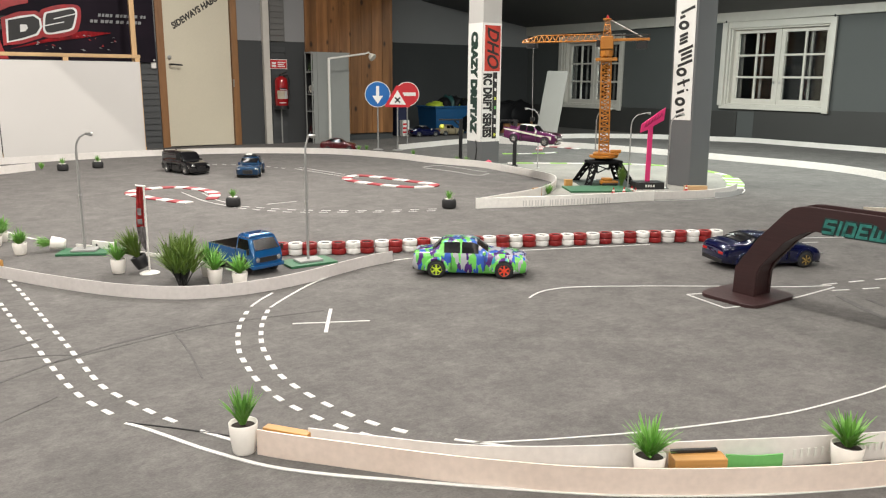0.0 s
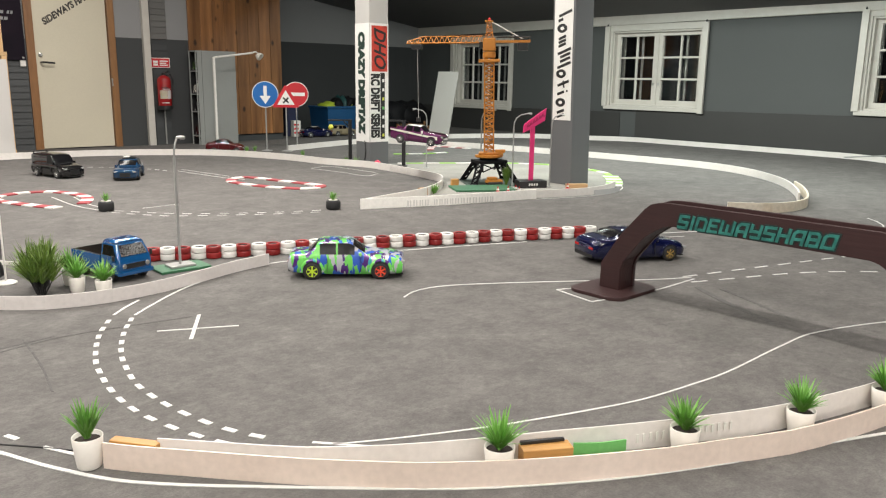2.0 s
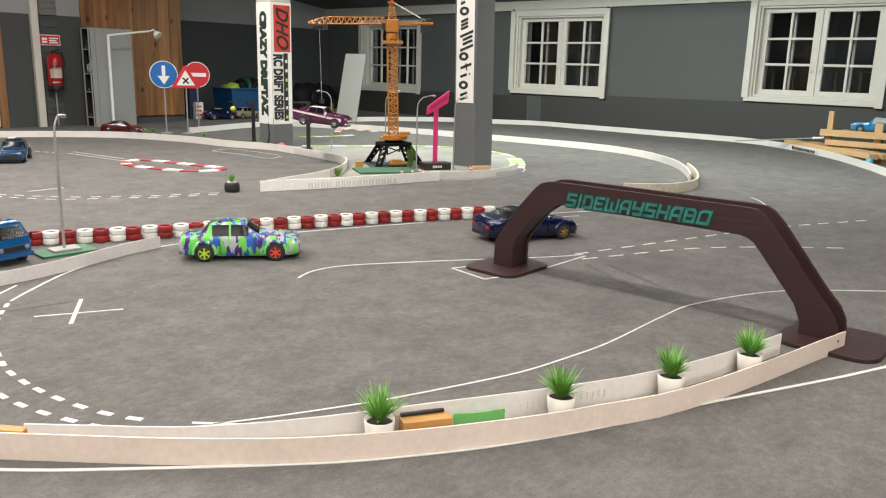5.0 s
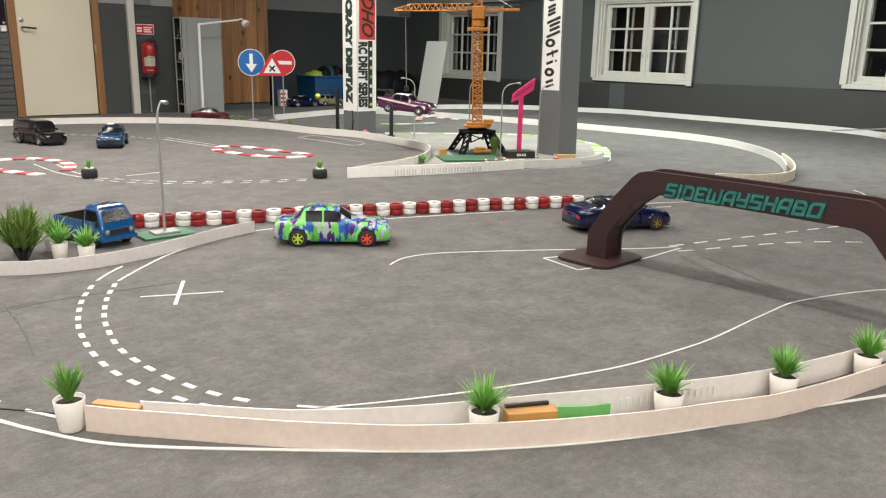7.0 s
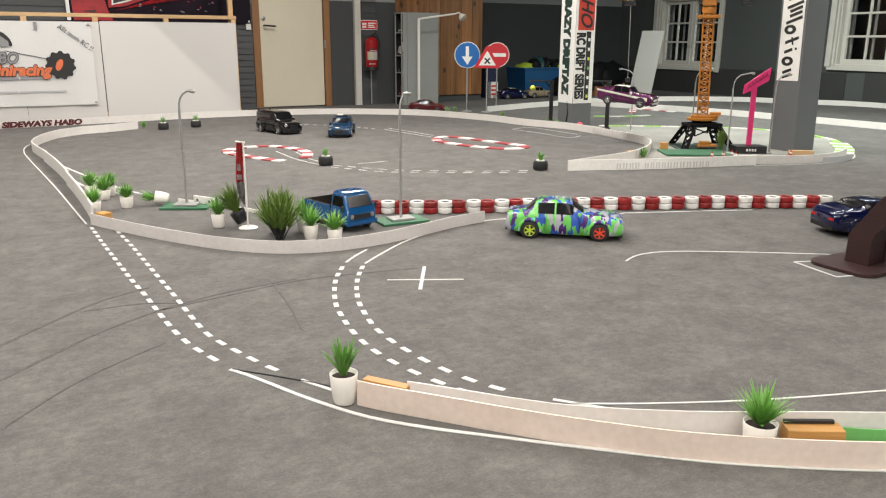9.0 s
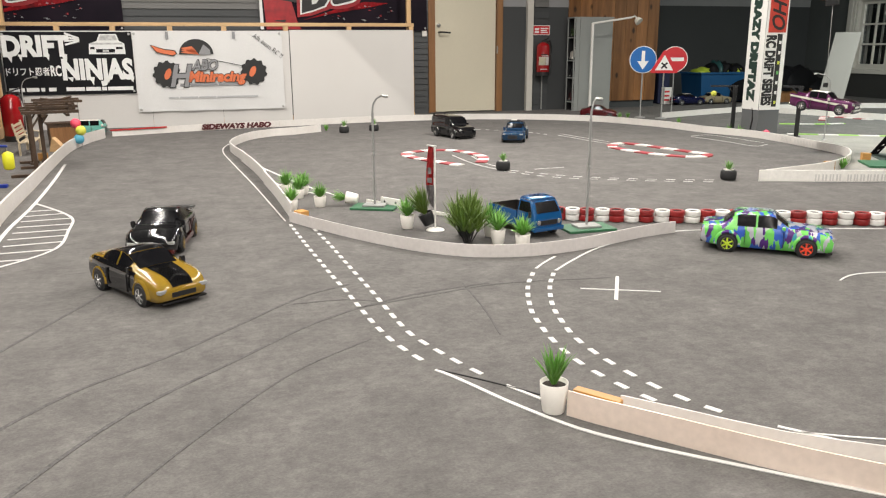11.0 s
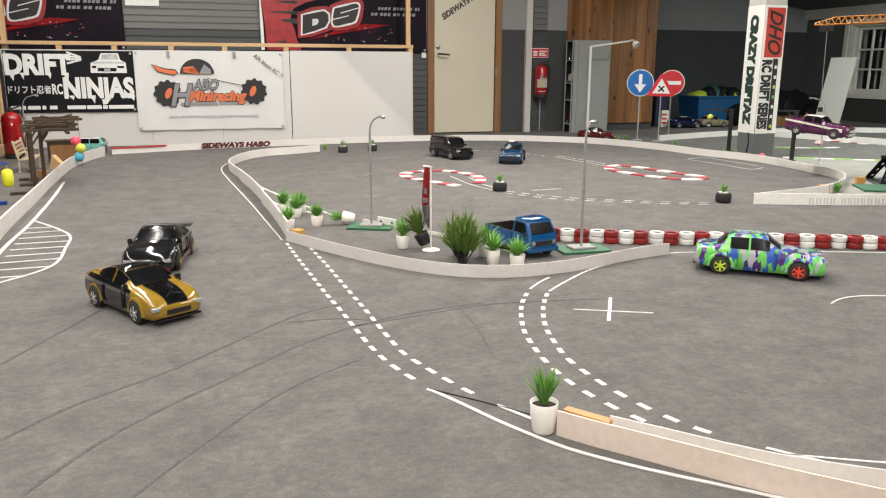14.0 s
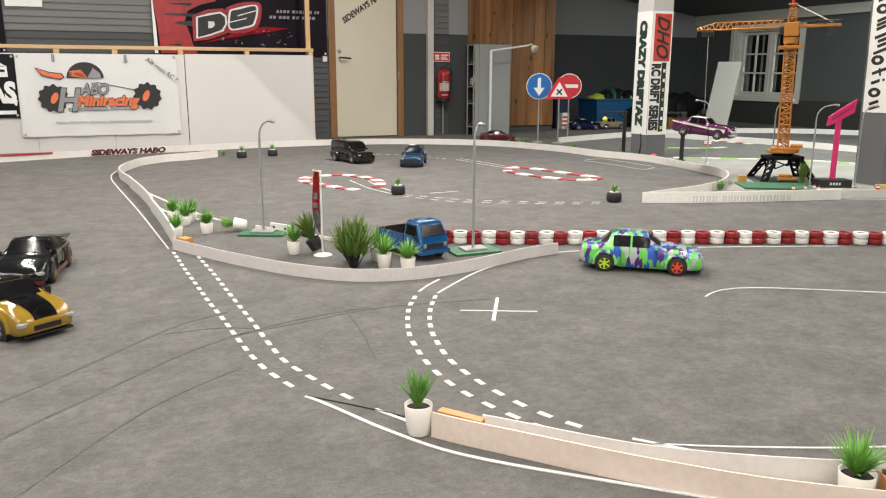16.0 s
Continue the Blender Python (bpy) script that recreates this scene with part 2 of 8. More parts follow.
def prism(outline, depth, bevel=0.0, bm=None):
    """A flat outline in x, z, given thickness in y from 0 to depth."""
    b = bmesh.new()
    a = [b.verts.new((x, 0, z)) for x, z in outline]
    c = [b.verts.new((x, depth, z)) for x, z in outline]
    b.faces.new(a)
    b.faces.new(list(reversed(c)))
    k = len(outline)
    for i in range(k):
        b.faces.new((a[i], c[i], c[(i + 1) % k], a[(i + 1) % k]))
    bmesh.ops.recalc_face_normals(b, faces=b.faces)
    if bevel:
        bmesh.ops.bevel(b, geom=b.edges[:], offset=bevel, segments=2, affect="EDGES", profile=0.6)
    return b if bm is None else join(bm, b)


def flat_sheet(line, height):
    """A thin sheet lying on the floor inside a closed line."""
    b = bmesh.new()
    top = b.faces.new([b.verts.new((p.x, p.y, height)) for p in line])
    if top.normal.z < 0 or top.calc_area() and sum(a.x * c.y - c.x * a.y for a, c in zip(line, line[1:] + line[:1])) < 0:
        top.normal_flip()
    side = bmesh.ops.extrude_face_region(b, geom=[top])
    for v in side["geom"]:
        if isinstance(v, bmesh.types.BMVert):
            v.co.z = 0.0002
    bmesh.ops.recalc_face_normals(b, faces=b.faces)
    return b


def smooth_line(points, step=0.05, closed=False):
    """Points along a smooth curve through those given, about a step apart."""
    pts = [Vector((*p, 0.0)) if len(p) == 2 else Vector(p) for p in points]
    out, n = [], len(pts)
    for i in range(n if closed else n - 1):
        if closed:
            p0, p1, p2, p3 = pts[(i - 1) % n], pts[i], pts[(i + 1) % n], pts[(i + 2) % n]
        else:
            p1, p2 = pts[i], pts[i + 1]
            p0 = pts[i - 1] if i else p1 * 2 - p2
            p3 = pts[i + 2] if i + 2 < n else p2 * 2 - p1
        k = max(2, int((p2 - p1).length / step))
        for j in range(k):
            t = j / k
            out.append(0.5 * (2 * p1 + (p2 - p0) * t + (2 * p0 - 5 * p1 + 4 * p2 - p3) * t * t + (3 * p1 - p0 - 3 * p2 + p3) * t ** 3))
    out.append(pts[0].copy() if closed else pts[-1])
    return out


def band(line, z0, z1, thick, bm=None):
    """An upright board bent along a line."""
    b = bmesh.new()
    rows = []
    for k, p in enumerate(line):
        d = line[min(k + 1, len(line) - 1)] - line[max(k - 1, 0)]
        s = Vector((-d.y, d.x, 0)).normalized() * thick / 2
        rows.append([b.verts.new((q.x, q.y, z)) for q, z in ((p - s, z0), (p + s, z0), (p + s, z1), (p - s, z1))])
    for a, c in zip(rows, rows[1:]):
        for j in range(4):
            b.faces.new((a[j], a[(j + 1) % 4], c[(j + 1) % 4], c[j]))
    b.faces.new(list(reversed(rows[0])))
    b.faces.new(rows[-1])
    bmesh.ops.recalc_face_normals(b, faces=b.faces)
    return b if bm is None else join(bm, b)


def strip(line, width, z=0.002, thick=0.0015, bm=None):
    """A painted line lying on the floor."""
    b = bmesh.new()
    rows = []
    for k, p in enumerate(line):
        d = line[min(k + 1, len(line) - 1)] - line[max(k - 1, 0)]
        s = Vector((-d.y, d.x, 0)).normalized() * width / 2
        rows.append([b.verts.new((q.x, q.y, h)) for q, h in ((p - s, z - thick), (p - s, z), (p + s, z), (p + s, z - thick))])
    for a, c in zip(rows, rows[1:]):
        for j in range(3):
            b.faces.new((a[j], a[j + 1], c[j + 1], c[j]))
    for r in (rows[0], rows[-1]):
        b.faces.new(r)
    bmesh.ops.recalc_face_normals(b, faces=b.faces)
    return b if bm is None else join(bm, b)


def letters(text, size, mat, parent, m, name="lettering", thick=0.001, shear=0.0, spacing=1.0, width=None, bold=0.0):
    """Raised letters with the built-in font, centred on m, reading along its x with y up; width: squeezed or stretched to it."""
    data = bpy.data.curves.new(name, "FONT")
    data.body, data.size, data.extrude, data.shear, data.space_character, data.offset = text, size, thick, shear, spacing, bold
    data.align_x, data.align_y, data.resolution_u = "CENTER", "CENTER", 3
    ob = new(name, data)
    bpy.context.view_layer.update()
    mesh = bpy.data.meshes.new_from_object(ob.evaluated_get(bpy.context.evaluated_depsgraph_get()))
    bpy.data.objects.remove(ob)
    bpy.data.curves.remove(data)
    mesh.materials.clear()
    mesh.materials.append(mat)
    if width and len(mesh.vertices):
        xs = [v.co.x for v in mesh.vertices]
        k, mid = width / (max(xs) - min(xs)), (max(xs) + min(xs)) / 2
        for v in mesh.vertices:
            v.co.x = (v.co.x - mid) * k
    ob = new(name, mesh)
    ob.parent = parent
    ob.matrix_local = m
    return ob


# ---- the room ----
def wall_piece(name, u0, u1, n0, n1, z0, z1, mat, parent=None, bevel=0.0):
    ob = part(name, box(u0, u1, n0, n1, z0, z1, bevel), mat, parent)
    if parent is None:
        ob.matrix_world = ROOM
        tagged(ob, kind="structure")
    return ob


HIGH = 3.0
floor = part("floor", box(LEFT - 0.3, RIGHT + 0.3, FRONT - 0.3, ALCOVE + 0.3, -0.1, 0.0), CARPET)
floor.matrix_world = ROOM
tagged(floor, "grey felt carpet laid over the whole track", "floor", kind="structure")
# back wall, with the doorway cut through it
wall_back = wall_piece("wall_back", LEFT - 0.2, 2.34, BACK, BACK + 0.2, 0, HIGH, DARK_WALL)
tagged(wall_back, "back wall painted dark grey below and light grey above", "wall")
wall_piece("wall_back_lower", 3.18, 5.10, BACK, BACK + 0.2, 0, 1.11, DARK_WALL)
wall_piece("wall_back_upper", 3.18, 5.10, BACK, BACK + 0.2, 1.11, HIGH, LIGHT_WALL)
wall_piece("wall_over_door", 2.34, 3.18, BACK, BACK + 0.2, 1.92, HIGH, LIGHT_WALL)
wall_piece("wall_behind_door", 2.2, 3.3, BACK + 0.25, BACK + 0.35, 0, HIGH, DARK_WALL)
wall_piece("wall_alcove_side", 5.0, 5.10, BACK + 0.2, ALCOVE, 0, HIGH, DARK_WALL)
wall_piece("wall_alcove_lower", 5.0, RIGHT, ALCOVE, ALCOVE + 0.2, 0, 1.223, DARK_WALL)
wall_piece("wall_alcove_upper", 5.0, RIGHT, ALCOVE, ALCOVE + 0.2, 1.223, HIGH, LIGHT_WALL)
wall_piece("wall_left", LEFT - 0.2, LEFT, FRONT, BACK, 0, HIGH, DARK_WALL)
wall_piece("wall_front", LEFT - 0.2, RIGHT + 0.2, FRONT - 0.2, FRONT, 0, HIGH, LIGHT_WALL)

# right wall with three window openings
WINDOWS = [(8.00, 9.12, 0.362, 1.285), (4.954, 6.206, 0.442, 1.351), (1.956, 3.124, 0.487, 1.394)]
wall_right = wall_piece("wall_right", RIGHT, RIGHT + 0.25, 9.12, ALCOVE + 0.2, 0, 1.9, MID_WALL)
tagged(wall_right, "knee wall painted mid grey with windows", "wall")
for k, (n0, n1, z0, z1) in enumerate(WINDOWS):
    nxt = WINDOWS[k + 1][1] if k < 2 else FRONT
    wall_piece("wall_right_pier", RIGHT, RIGHT + 0.25, nxt, n0, 0, 1.9, MID_WALL)
    wall_piece("wall_right_sill", RIGHT, RIGHT + 0.25, n0, n1, 0, z0, MID_WALL)
    wall_piece("wall_right_head", RIGHT, RIGHT + 0.25, n0, n1, z1, 1.9, MID_WALL)
FALL = Matrix(((1, 0, 0, 0), (0, 1, 0, 0), (0, -0.0155, 1, 0), (0, 0, 0, 1)))
for n0, n1, z1 in ((-6.4, 5.79, 0.475), (6.03, 9.95, 0.430)):
    wall_piece("skirting_board", RIGHT - 0.015, RIGHT - 0.002, n0, n1, -0.1, z1, SKIRT).matrix_world = ROOM @ FALL
beam = wall_piece("trim_beam", RIGHT - 0.05, RIGHT - 0.001, FRONT, ALCOVE, 1.493, 1.632, WHITE_TRIM, bevel=0.006)
beam.matrix_world = ROOM @ FALL
tagged(beam, "white painted eaves beam along the knee wall", "beam")

# ceiling: low slope at the eaves, steep to the flat middle
b = bmesh.new()
prof = [(RIGHT + 0.2, 1.50), (6.63, 1.811), (5.56, 2.143), (3.9, 3.0), (LEFT - 0.2, 3.0)]
lo = [[b.verts.new((u, n, z)) for u, z in prof] for n in (FRONT - 0.2, ALCOVE + 0.2)]
hi = [[b.verts.new((u, n, z + 0.15)) for u, z in prof] for n in (FRONT - 0.2, ALCOVE + 0.2)]
for i in range(len(prof) - 1):
    b.faces.new((lo[0][i], lo[1][i], lo[1][i + 1], lo[0][i + 1]))
    b.faces.new((hi[0][i], hi[0][i + 1], hi[1][i + 1], hi[1][i]))
ceiling = part("ceiling", b, SLOPE)
ceiling.matrix_world = ROOM
tagged(ceiling, "dark grey sloping loft ceiling", "ceiling", kind="structure")


# unseen blockers added to cut off the left row's light along the floor
drop = wall_piece("light_blocker", 0.26, 0.38, FRONT, BACK, 2.22, 2.99, SLOPE)
tagged(drop, "unseen grey blocker added to shade the floor", "beam")
low = wall_piece("light_blocker", 0.26, 0.38, 4.3, BACK - 0.002, 1.91, 2.219, SLOPE)
tagged(low, "lower unseen blocker added for the far floor's shade edge", "beam")


OUTER_PAINT = material("weathered_grey_sash_paint", (0.17, 0.163, 0.15), 0.6, scale=10)


def outer_sash(w, h):
    """The second, outer window behind the panes."""
    b = box(-w / 2 + 0.02, w / 2 - 0.02, 0.19, 0.22, 0.0, 0.06)
    for x in (-w / 2 + 0.02, -0.03, w / 2 - 0.05):
        box(x, x + 0.03, 0.19, 0.22, 0.06, h - 0.05, 0, b)
    box(-w / 2 + 0.02, w / 2 - 0.02, 0.19, 0.22, h - 0.05, h, 0, b)
    for s in (-1, 1):
        box(s * w / 4 - 0.012, s * w / 4 + 0.012, 0.195, 0.215, 0.06, h - 0.05, 0, b)
        for j in (1, 2):
            z = 0.06 + (h - 0.11) * j / 3
            box(min(0, s * w / 2) + 0.03, max(0, s * w / 2) - 0.03, 0.196, 0.214, z - 0.01, z + 0.01, 0, b)
    return b


def window(n0, n1, z0, z1, name):
    """Two sashes of six panes in a deep white frame, with casing boards; x runs along the wall, y into it."""
    w, h = n1 - n0, z1 - z0
    m = ROOM @ pose(RIGHT, (n0 + n1) / 2, z0, 0, 0, -90)
    ob = thing(name, m, "white painted casement window with twelve panes, night outside", "window", kind="structure")
    # reveal lining
    b = box(-w / 2, w / 2, 0.0, 0.12, -0.0, 0.02)
    box(-w / 2, w / 2, 0.0, 0.12, h - 0.02, h, 0, b)
    box(-w / 2, -w / 2 + 0.02, 0.0, 0.12, 0.02, h - 0.02, 0, b)
    box(w / 2 - 0.02, w / 2, 0.0, 0.12, 0.02, h - 0.02, 0, b)
    part("window_frame", b, WHITE_TRIM, ob)
    part("window_sill", box(-w / 2 - 0.07, w / 2 + 0.07, -0.05, 0.1, -0.05, -0.001, 0.004), WHITE_TRIM, ob)
    part("casing", box(-w / 2 - 0.075, w / 2 + 0.075, -0.03, -0.001, h, h + 0.075, 0.003), WHITE_TRIM, ob)
    for s in (-1, 1):
        part("casing", box(s * w / 2 - (0.075 if s < 0 else 0), s * w / 2 + (0.075 if s > 0 else 0), -0.026, -0.001, 0.0, h - 0.001, 0.003), WHITE_TRIM, ob)
        x = s * (w / 2 + 0.058)
        foot = -0.012 if s < 0 else -0.062
        part("hanging_board", box(x - 0.034, x + 0.034, -0.06, -0.032, foot, h + 0.065, 0.004), WHITE_TRIM, ob)
        part("hook", lathe([(0.006, 0), (0.012, 0.012), (0.010, 0.02), (0.004, 0.028)], 10), BLACK, ob).matrix_local = pose(x, -0.045, h + 0.065)
    for s in (-1, 1):
        x0, x1 = (-w / 2 + 0.02, -0.012) if s < 0 else (0.012, w / 2 - 0.02)
        b = box(x0, x1, 0.06, 0.1, 0.02, 0.075, 0.003)
        box(x0, x1, 0.06, 0.1, h - 0.065, h - 0.02, 0.003, b)
        box(x0, x0 + 0.05, 0.06, 0.1, 0.075, h - 0.065, 0.003, b)
        box(x1 - 0.05, x1, 0.06, 0.1, 0.075, h - 0.065, 0.003, b)
        sash = part("sash", b, WHITE_TRIM, ob)
        gx0, gx1, gz0, gz1 = x0 + 0.05, x1 - 0.05, 0.075, h - 0.065
        xm = (gx0 + gx1) / 2
        part("glazing_bar", box(xm - 0.011, xm + 0.011, 0.066, 0.094, gz0, gz1, 0.002), WHITE_TRIM, sash)
        for j in (1, 2):
            z = gz0 + (gz1 - gz0) * j / 3
            part("glazing_bar", box(gx0, gx1, 0.064, 0.096, z - 0.011, z + 0.011, 0.002), WHITE_TRIM, sash)
        for i in range(2):
            for j in range(3):
                a, c = (gx0, xm - 0.011) if i == 0 else (xm + 0.011, gx1)
                z = gz0 + (gz1 - gz0) * j / 3
                part("pane", box(a, c, 0.078, 0.083, z + (0.011 if j else 0), z + (gz1 - gz0) / 3 - (0.011 if j < 2 else 0)), DARK_GLASS, sash).visible_shadow = False
        part("latch", box((0.03 if s > 0 else -0.045), (0.045 if s > 0 else -0.03), 0.045, 0.06, h * 0.28, h * 0.28 + 0.03, 0.003), STEEL, sash)
    part("outer_sash", outer_sash(w, h), OUTER_PAINT, ob)
    part("mullion", box(-0.0115, 0.0115, 0.05, 0.11, 0.02, h - 0.02, 0.003), WHITE_TRIM, ob)
    return ob


for k, (n0, n1, z0, z1) in enumerate(WINDOWS):
    window(n0, n1, z0, z1, "window_%d" % (k + 1))

wall_piece("backdrop_night", RIGHT + 0.9, RIGHT + 1.0, FRONT, ALCOVE + 1, -0.5, 2.5, NIGHT)

# door, frame, posts
door = thing("door_1", ROOM @ pose(2.765, BACK, 0), "cream painted flush door, shut, with black handle", "door", kind="structure")
part("leaf", box(-0.345, 0.345, 0.02, 0.06, 0.01, 1.9, 0.003), DOOR_PAINT, door)
for x0, x1 in ((-0.425, -0.35), (0.35, 0.415)):
    part("jamb", box(x0, x1, -0.02, 0.1, 0.0, 1.9, 0.004), FRAME_WOOD, door)
part("head", box(-0.425, 0.415, -0.02, 0.1, 1.901, 1.97, 0.004), FRAME_WOOD, door)
h = part("handle", pipe([(-0.30, 0.02, 0.845), (-0.30, -0.03, 0.845), (-0.29, -0.045, 0.845), (-0.19, -0.045, 0.838)], 0.009), BLACK, door, "black lever handle")
part("lock_cylinder", lathe([(0.02, 0), (0.02, 0.01), (0.012, 0.014)], 16), STEEL, door).matrix_local = pose(-0.30, 0.02, 0.915, 90)
part("hinge", lathe([(0.008, 0), (0.008, 0.08)], 10), STEEL, door).matrix_local = pose(0.352, -0.02, 0.62)
box_switch = part("wall_switch", box(2.27, 2.32, BACK - 0.03, BACK - 0.001, 0.80, 0.95, 0.006), WHITE_PLASTIC)
box_switch.matrix_world = ROOM
tagged(box_switch, "white plastic wall switch box beside the door", "switch")
post = part("white_post", box(3.452, 3.522, BACK - 0.06, BACK - 0.005, 0, HIGH - 0.05, 0.004), WHITE_TRIM)
post.matrix_world = ROOM
tagged(post, "white painted upright post on the wall", "post")


def siding(name, u0, u1, z0, z1, mat, n=BACK, step=0.062):
    ob = thing(name, ROOM, "horizontal lap siding boards", "siding", kind="structure")
    k = int((z1 - z0) / step)
    b = bmesh.new()
    prof = [(0, 0), (-0.016, 0.0), (-0.006, step), (0, step)]
    rows = [[b.verts.new((u, y, z)) for y, z in prof] for u in (0, u1 - u0)]
    for i in range(4):
        b.faces.new((rows[0][i], rows[0][(i + 1) % 4], rows[1][(i + 1) % 4], rows[1][i]))
    b.faces.new(rows[0])
    b.faces.new(list(reversed(rows[1])))
    bmesh.ops.recalc_face_normals(b, faces=b.faces)
    first = part("board", b, mat, ob)
    first.matrix_local = pose(u0, n - 0.001, z0)
    for i in range(1, k):
        o = first.copy()
        scene.collection.objects.link(o)
        o.parent = ob
        o.matrix_local = pose(u0, n - 0.001, z0 + step * i)
    return ob


DARK_SIDING = material("dark_grey_siding", (0.045, 0.048, 0.05), 0.6, scale=3, random=0.08)
LIGHT_SIDING = material("light_grey_siding", (0.135, 0.132, 0.127), 0.6, scale=3, random=0.05)
siding("siding_dark", LEFT, 2.335, 0.0, 1.06, DARK_SIDING)
siding("siding_light", LEFT, 2.335, 1.06, 2.9, LIGHT_SIDING)
siding("siding_dark", 3.55, 3.72, 0.0, 1.11, DARK_SIDING)
siding("siding_light", 3.55, 3.72, 1.11, 2.9, LIGHT_SIDING)

# knotty pine panelling
panel = thing("pine_panelling", ROOM, "upright knotty orange pine boards, varnished", "panelling", kind="structure")
u = 3.96
rng = random.Random(3)
while u < 5.09:
    w = min(0.142, 5.10 - u)
    part("board", box(u, u + w - 0.003, BACK - 0.024 - rng.random() * 0.002, BACK - 0.001, 0.08, HIGH - 0.02, 0.003), PANEL_WOOD, panel)
    u += 0.142

# free-standing white board wall with a pine rail
EDGE = -1.62
board = thing("white_board_wall", ROOM, "low white board partition on pine studs", "partition", kind="structure")
for u0, u1 in ((EDGE + 0.005, -0.437), (-0.434, 0.186), (0.189, 0.826)):
    part("board", box(u0, u1, BOARD, BOARD + 0.012, 0, 0.848), WHITE_BOARD, board)
part("board", box(0.834, 2.03, BOARD - 0.002, BOARD + 0.012, 0, 0.855), WHITE_BOARD, board)
part("rail", box(EDGE + 0.005, 2.045, BOARD + 0.013, BOARD + 0.06, 0.888, 0.92, 0.003), PINE_X, board)
part("rail", box(EDGE + 0.005, 2.045, BOARD + 0.013, BOARD + 0.06, 0.02, 0.06, 0.003), PINE_X, board)
for u in (-1.18, -0.73, -0.25, 0.22, 0.78, 1.38, 1.995):
    part("stud", box(u, u + 0.045, BOARD + 0.014, BOARD + 0.058, 0.06, 0.887, 0.003), PINE, board)
for u, top in ((-1.61, 2.9), (1.985, 2.9)):
    part("post", box(u, u + 0.045, BOARD + 0.061, BOARD + 0.10, 0.0, top, 0.003), PINE, board)

# square columns
GREY_COLUMN = material("grey_column_paint", (0.122, 0.126, 0.13), 0.6, scale=4)
LIGHT_COLUMN = material("light_grey_column_paint", (0.5, 0.49, 0.47), 0.6, scale=4)


def column(name, x, y, z_split, lean=0.0):
    ob = thing(name, pose(x, y, -0.002, 0, lean) @ pose(0, 0, 0, 0, 0, 36), "square grey painted column with club posters", "column", kind="structure")
    part("shaft", box(-0.1, 0.1, -0.1, 0.1, 0, z_split, 0.004), GREY_COLUMN, ob)
    part("shaft", box(-0.1, 0.1, -0.1, 0.1, z_split, 2.95, 0.004), LIGHT_COLUMN if z_split < 2 else GREY_COLUMN, ob)
    return ob


column_1 = column("column_1", 0.228, 7.03, 0.25)
column_2 = column("column_2", 1.650, 5.718, 2.4, -1.0)

# ---- track borders ----
GROUP = "bent white boards bordering the track"


def border(points, h=0.06, thick=0.012, mat=FENCE, label="low white laminate board bent along the track edge", length=1.25):
    """Lengths of board butted end to end."""
    line = smooth_line(points, 0.06)
    o = line[0]
    ob = thing("track_border", pose(o.x, o.y, 0), label, "border", GROUP)
    count = max(1, round(len(line) * 0.06 / length))
    for k in range(count):
        a, c = k * (len(line) - 1) // count, (k + 1) * (len(line) - 1) // count
        run = [p - o for p in line[a:c + 1]]
        if length == 1.25:
            run[-1] = run[-1].lerp(run[-2], 0.02 if c < len(line) - 1 else 0)
        part("board", band(run, 0, h + (0.0012 if k % 2 and length == 1.25 else 0), thick), mat, ob)
    return ob


NEAR_OUT = [(-0.362, 1.540), (-0.300, 1.521), (-0.190, 1.495), (-0.085, 1.470), (0.025, 1.446), (0.129, 1.429), (0.230, 1.415), (0.350, 1.411), (0.470, 1.414), (0.590, 1.424), (0.724, 1.440), (0.851, 1.466), (0.996, 1.494), (1.165, 1.555), (1.376, 1.650), (1.53, 1.725), (1.700, 1.806)]
NEAR_IN = [(-0.26, 1.540), (-0.14, 1.515), (0.024, 1.482), (0.183, 1.479), (0.345, 1.493), (0.513, 1.517), (0.681, 1.538), (0.879, 1.570), (1.039, 1.607), (1.279, 1.695), (1.50, 1.80)]
border(NEAR_OUT, 0.053, 0.0035, FENCE_PINK, "long low pinkish-white board along the near edge of the track", 1.0)
border(NEAR_IN, 0.058, 0.003, FENCE, "inner white board behind the near border", 0.9)
# scuffed white laminate with the island board's shade put into its colour
FENCE_SHADED = material("shaded_scuffed_laminate", (0.68, 0.64, 0.62), 0.36, second=(0.56, 0.52, 0.50), scale=6, amount=0.7, fine=70, fine_amount=0.05)
ISLAND = [(-1.768, 2.930), (-1.600, 2.842), (-1.372, 2.738), (-1.130, 2.650), (-0.940, 2.622), (-0.82, 2.640), (-0.69, 2.700), (-0.56, 2.815), (-0.452, 2.955), (-0.35, 3.10), (-0.240, 3.215)]
border(ISLAND, 0.045, 0.0045, FENCE_SHADED, "bent white board round the planted island, greyed for shade", 0.7)
border([(-1.785, 2.975), (-2.08, 3.36), (-2.374, 3.726)], 0.07, 0.008)
border([(-2.36, 3.72), (-2.66, 4.08), (-2.963, 4.422)], 0.07, 0.008)
border([(-2.95, 4.43), (-3.18, 4.67), (-3.33, 4.85), (-3.44, 5.06), (-3.52, 5.30), (-3.55, 5.52), (-3.50, 5.74), (-3.41, 5.86), (-3.29, 6.14)], 0.06, 0.008)
border([(-2.105, 1.60), (-2.436, 1.99), (-2.943, 2.585), (-3.436, 3.225), (-3.888, 3.81), (-4.397, 4.495), (-4.629, 4.92), (-4.745, 5.217)], 0.075, 0.01)
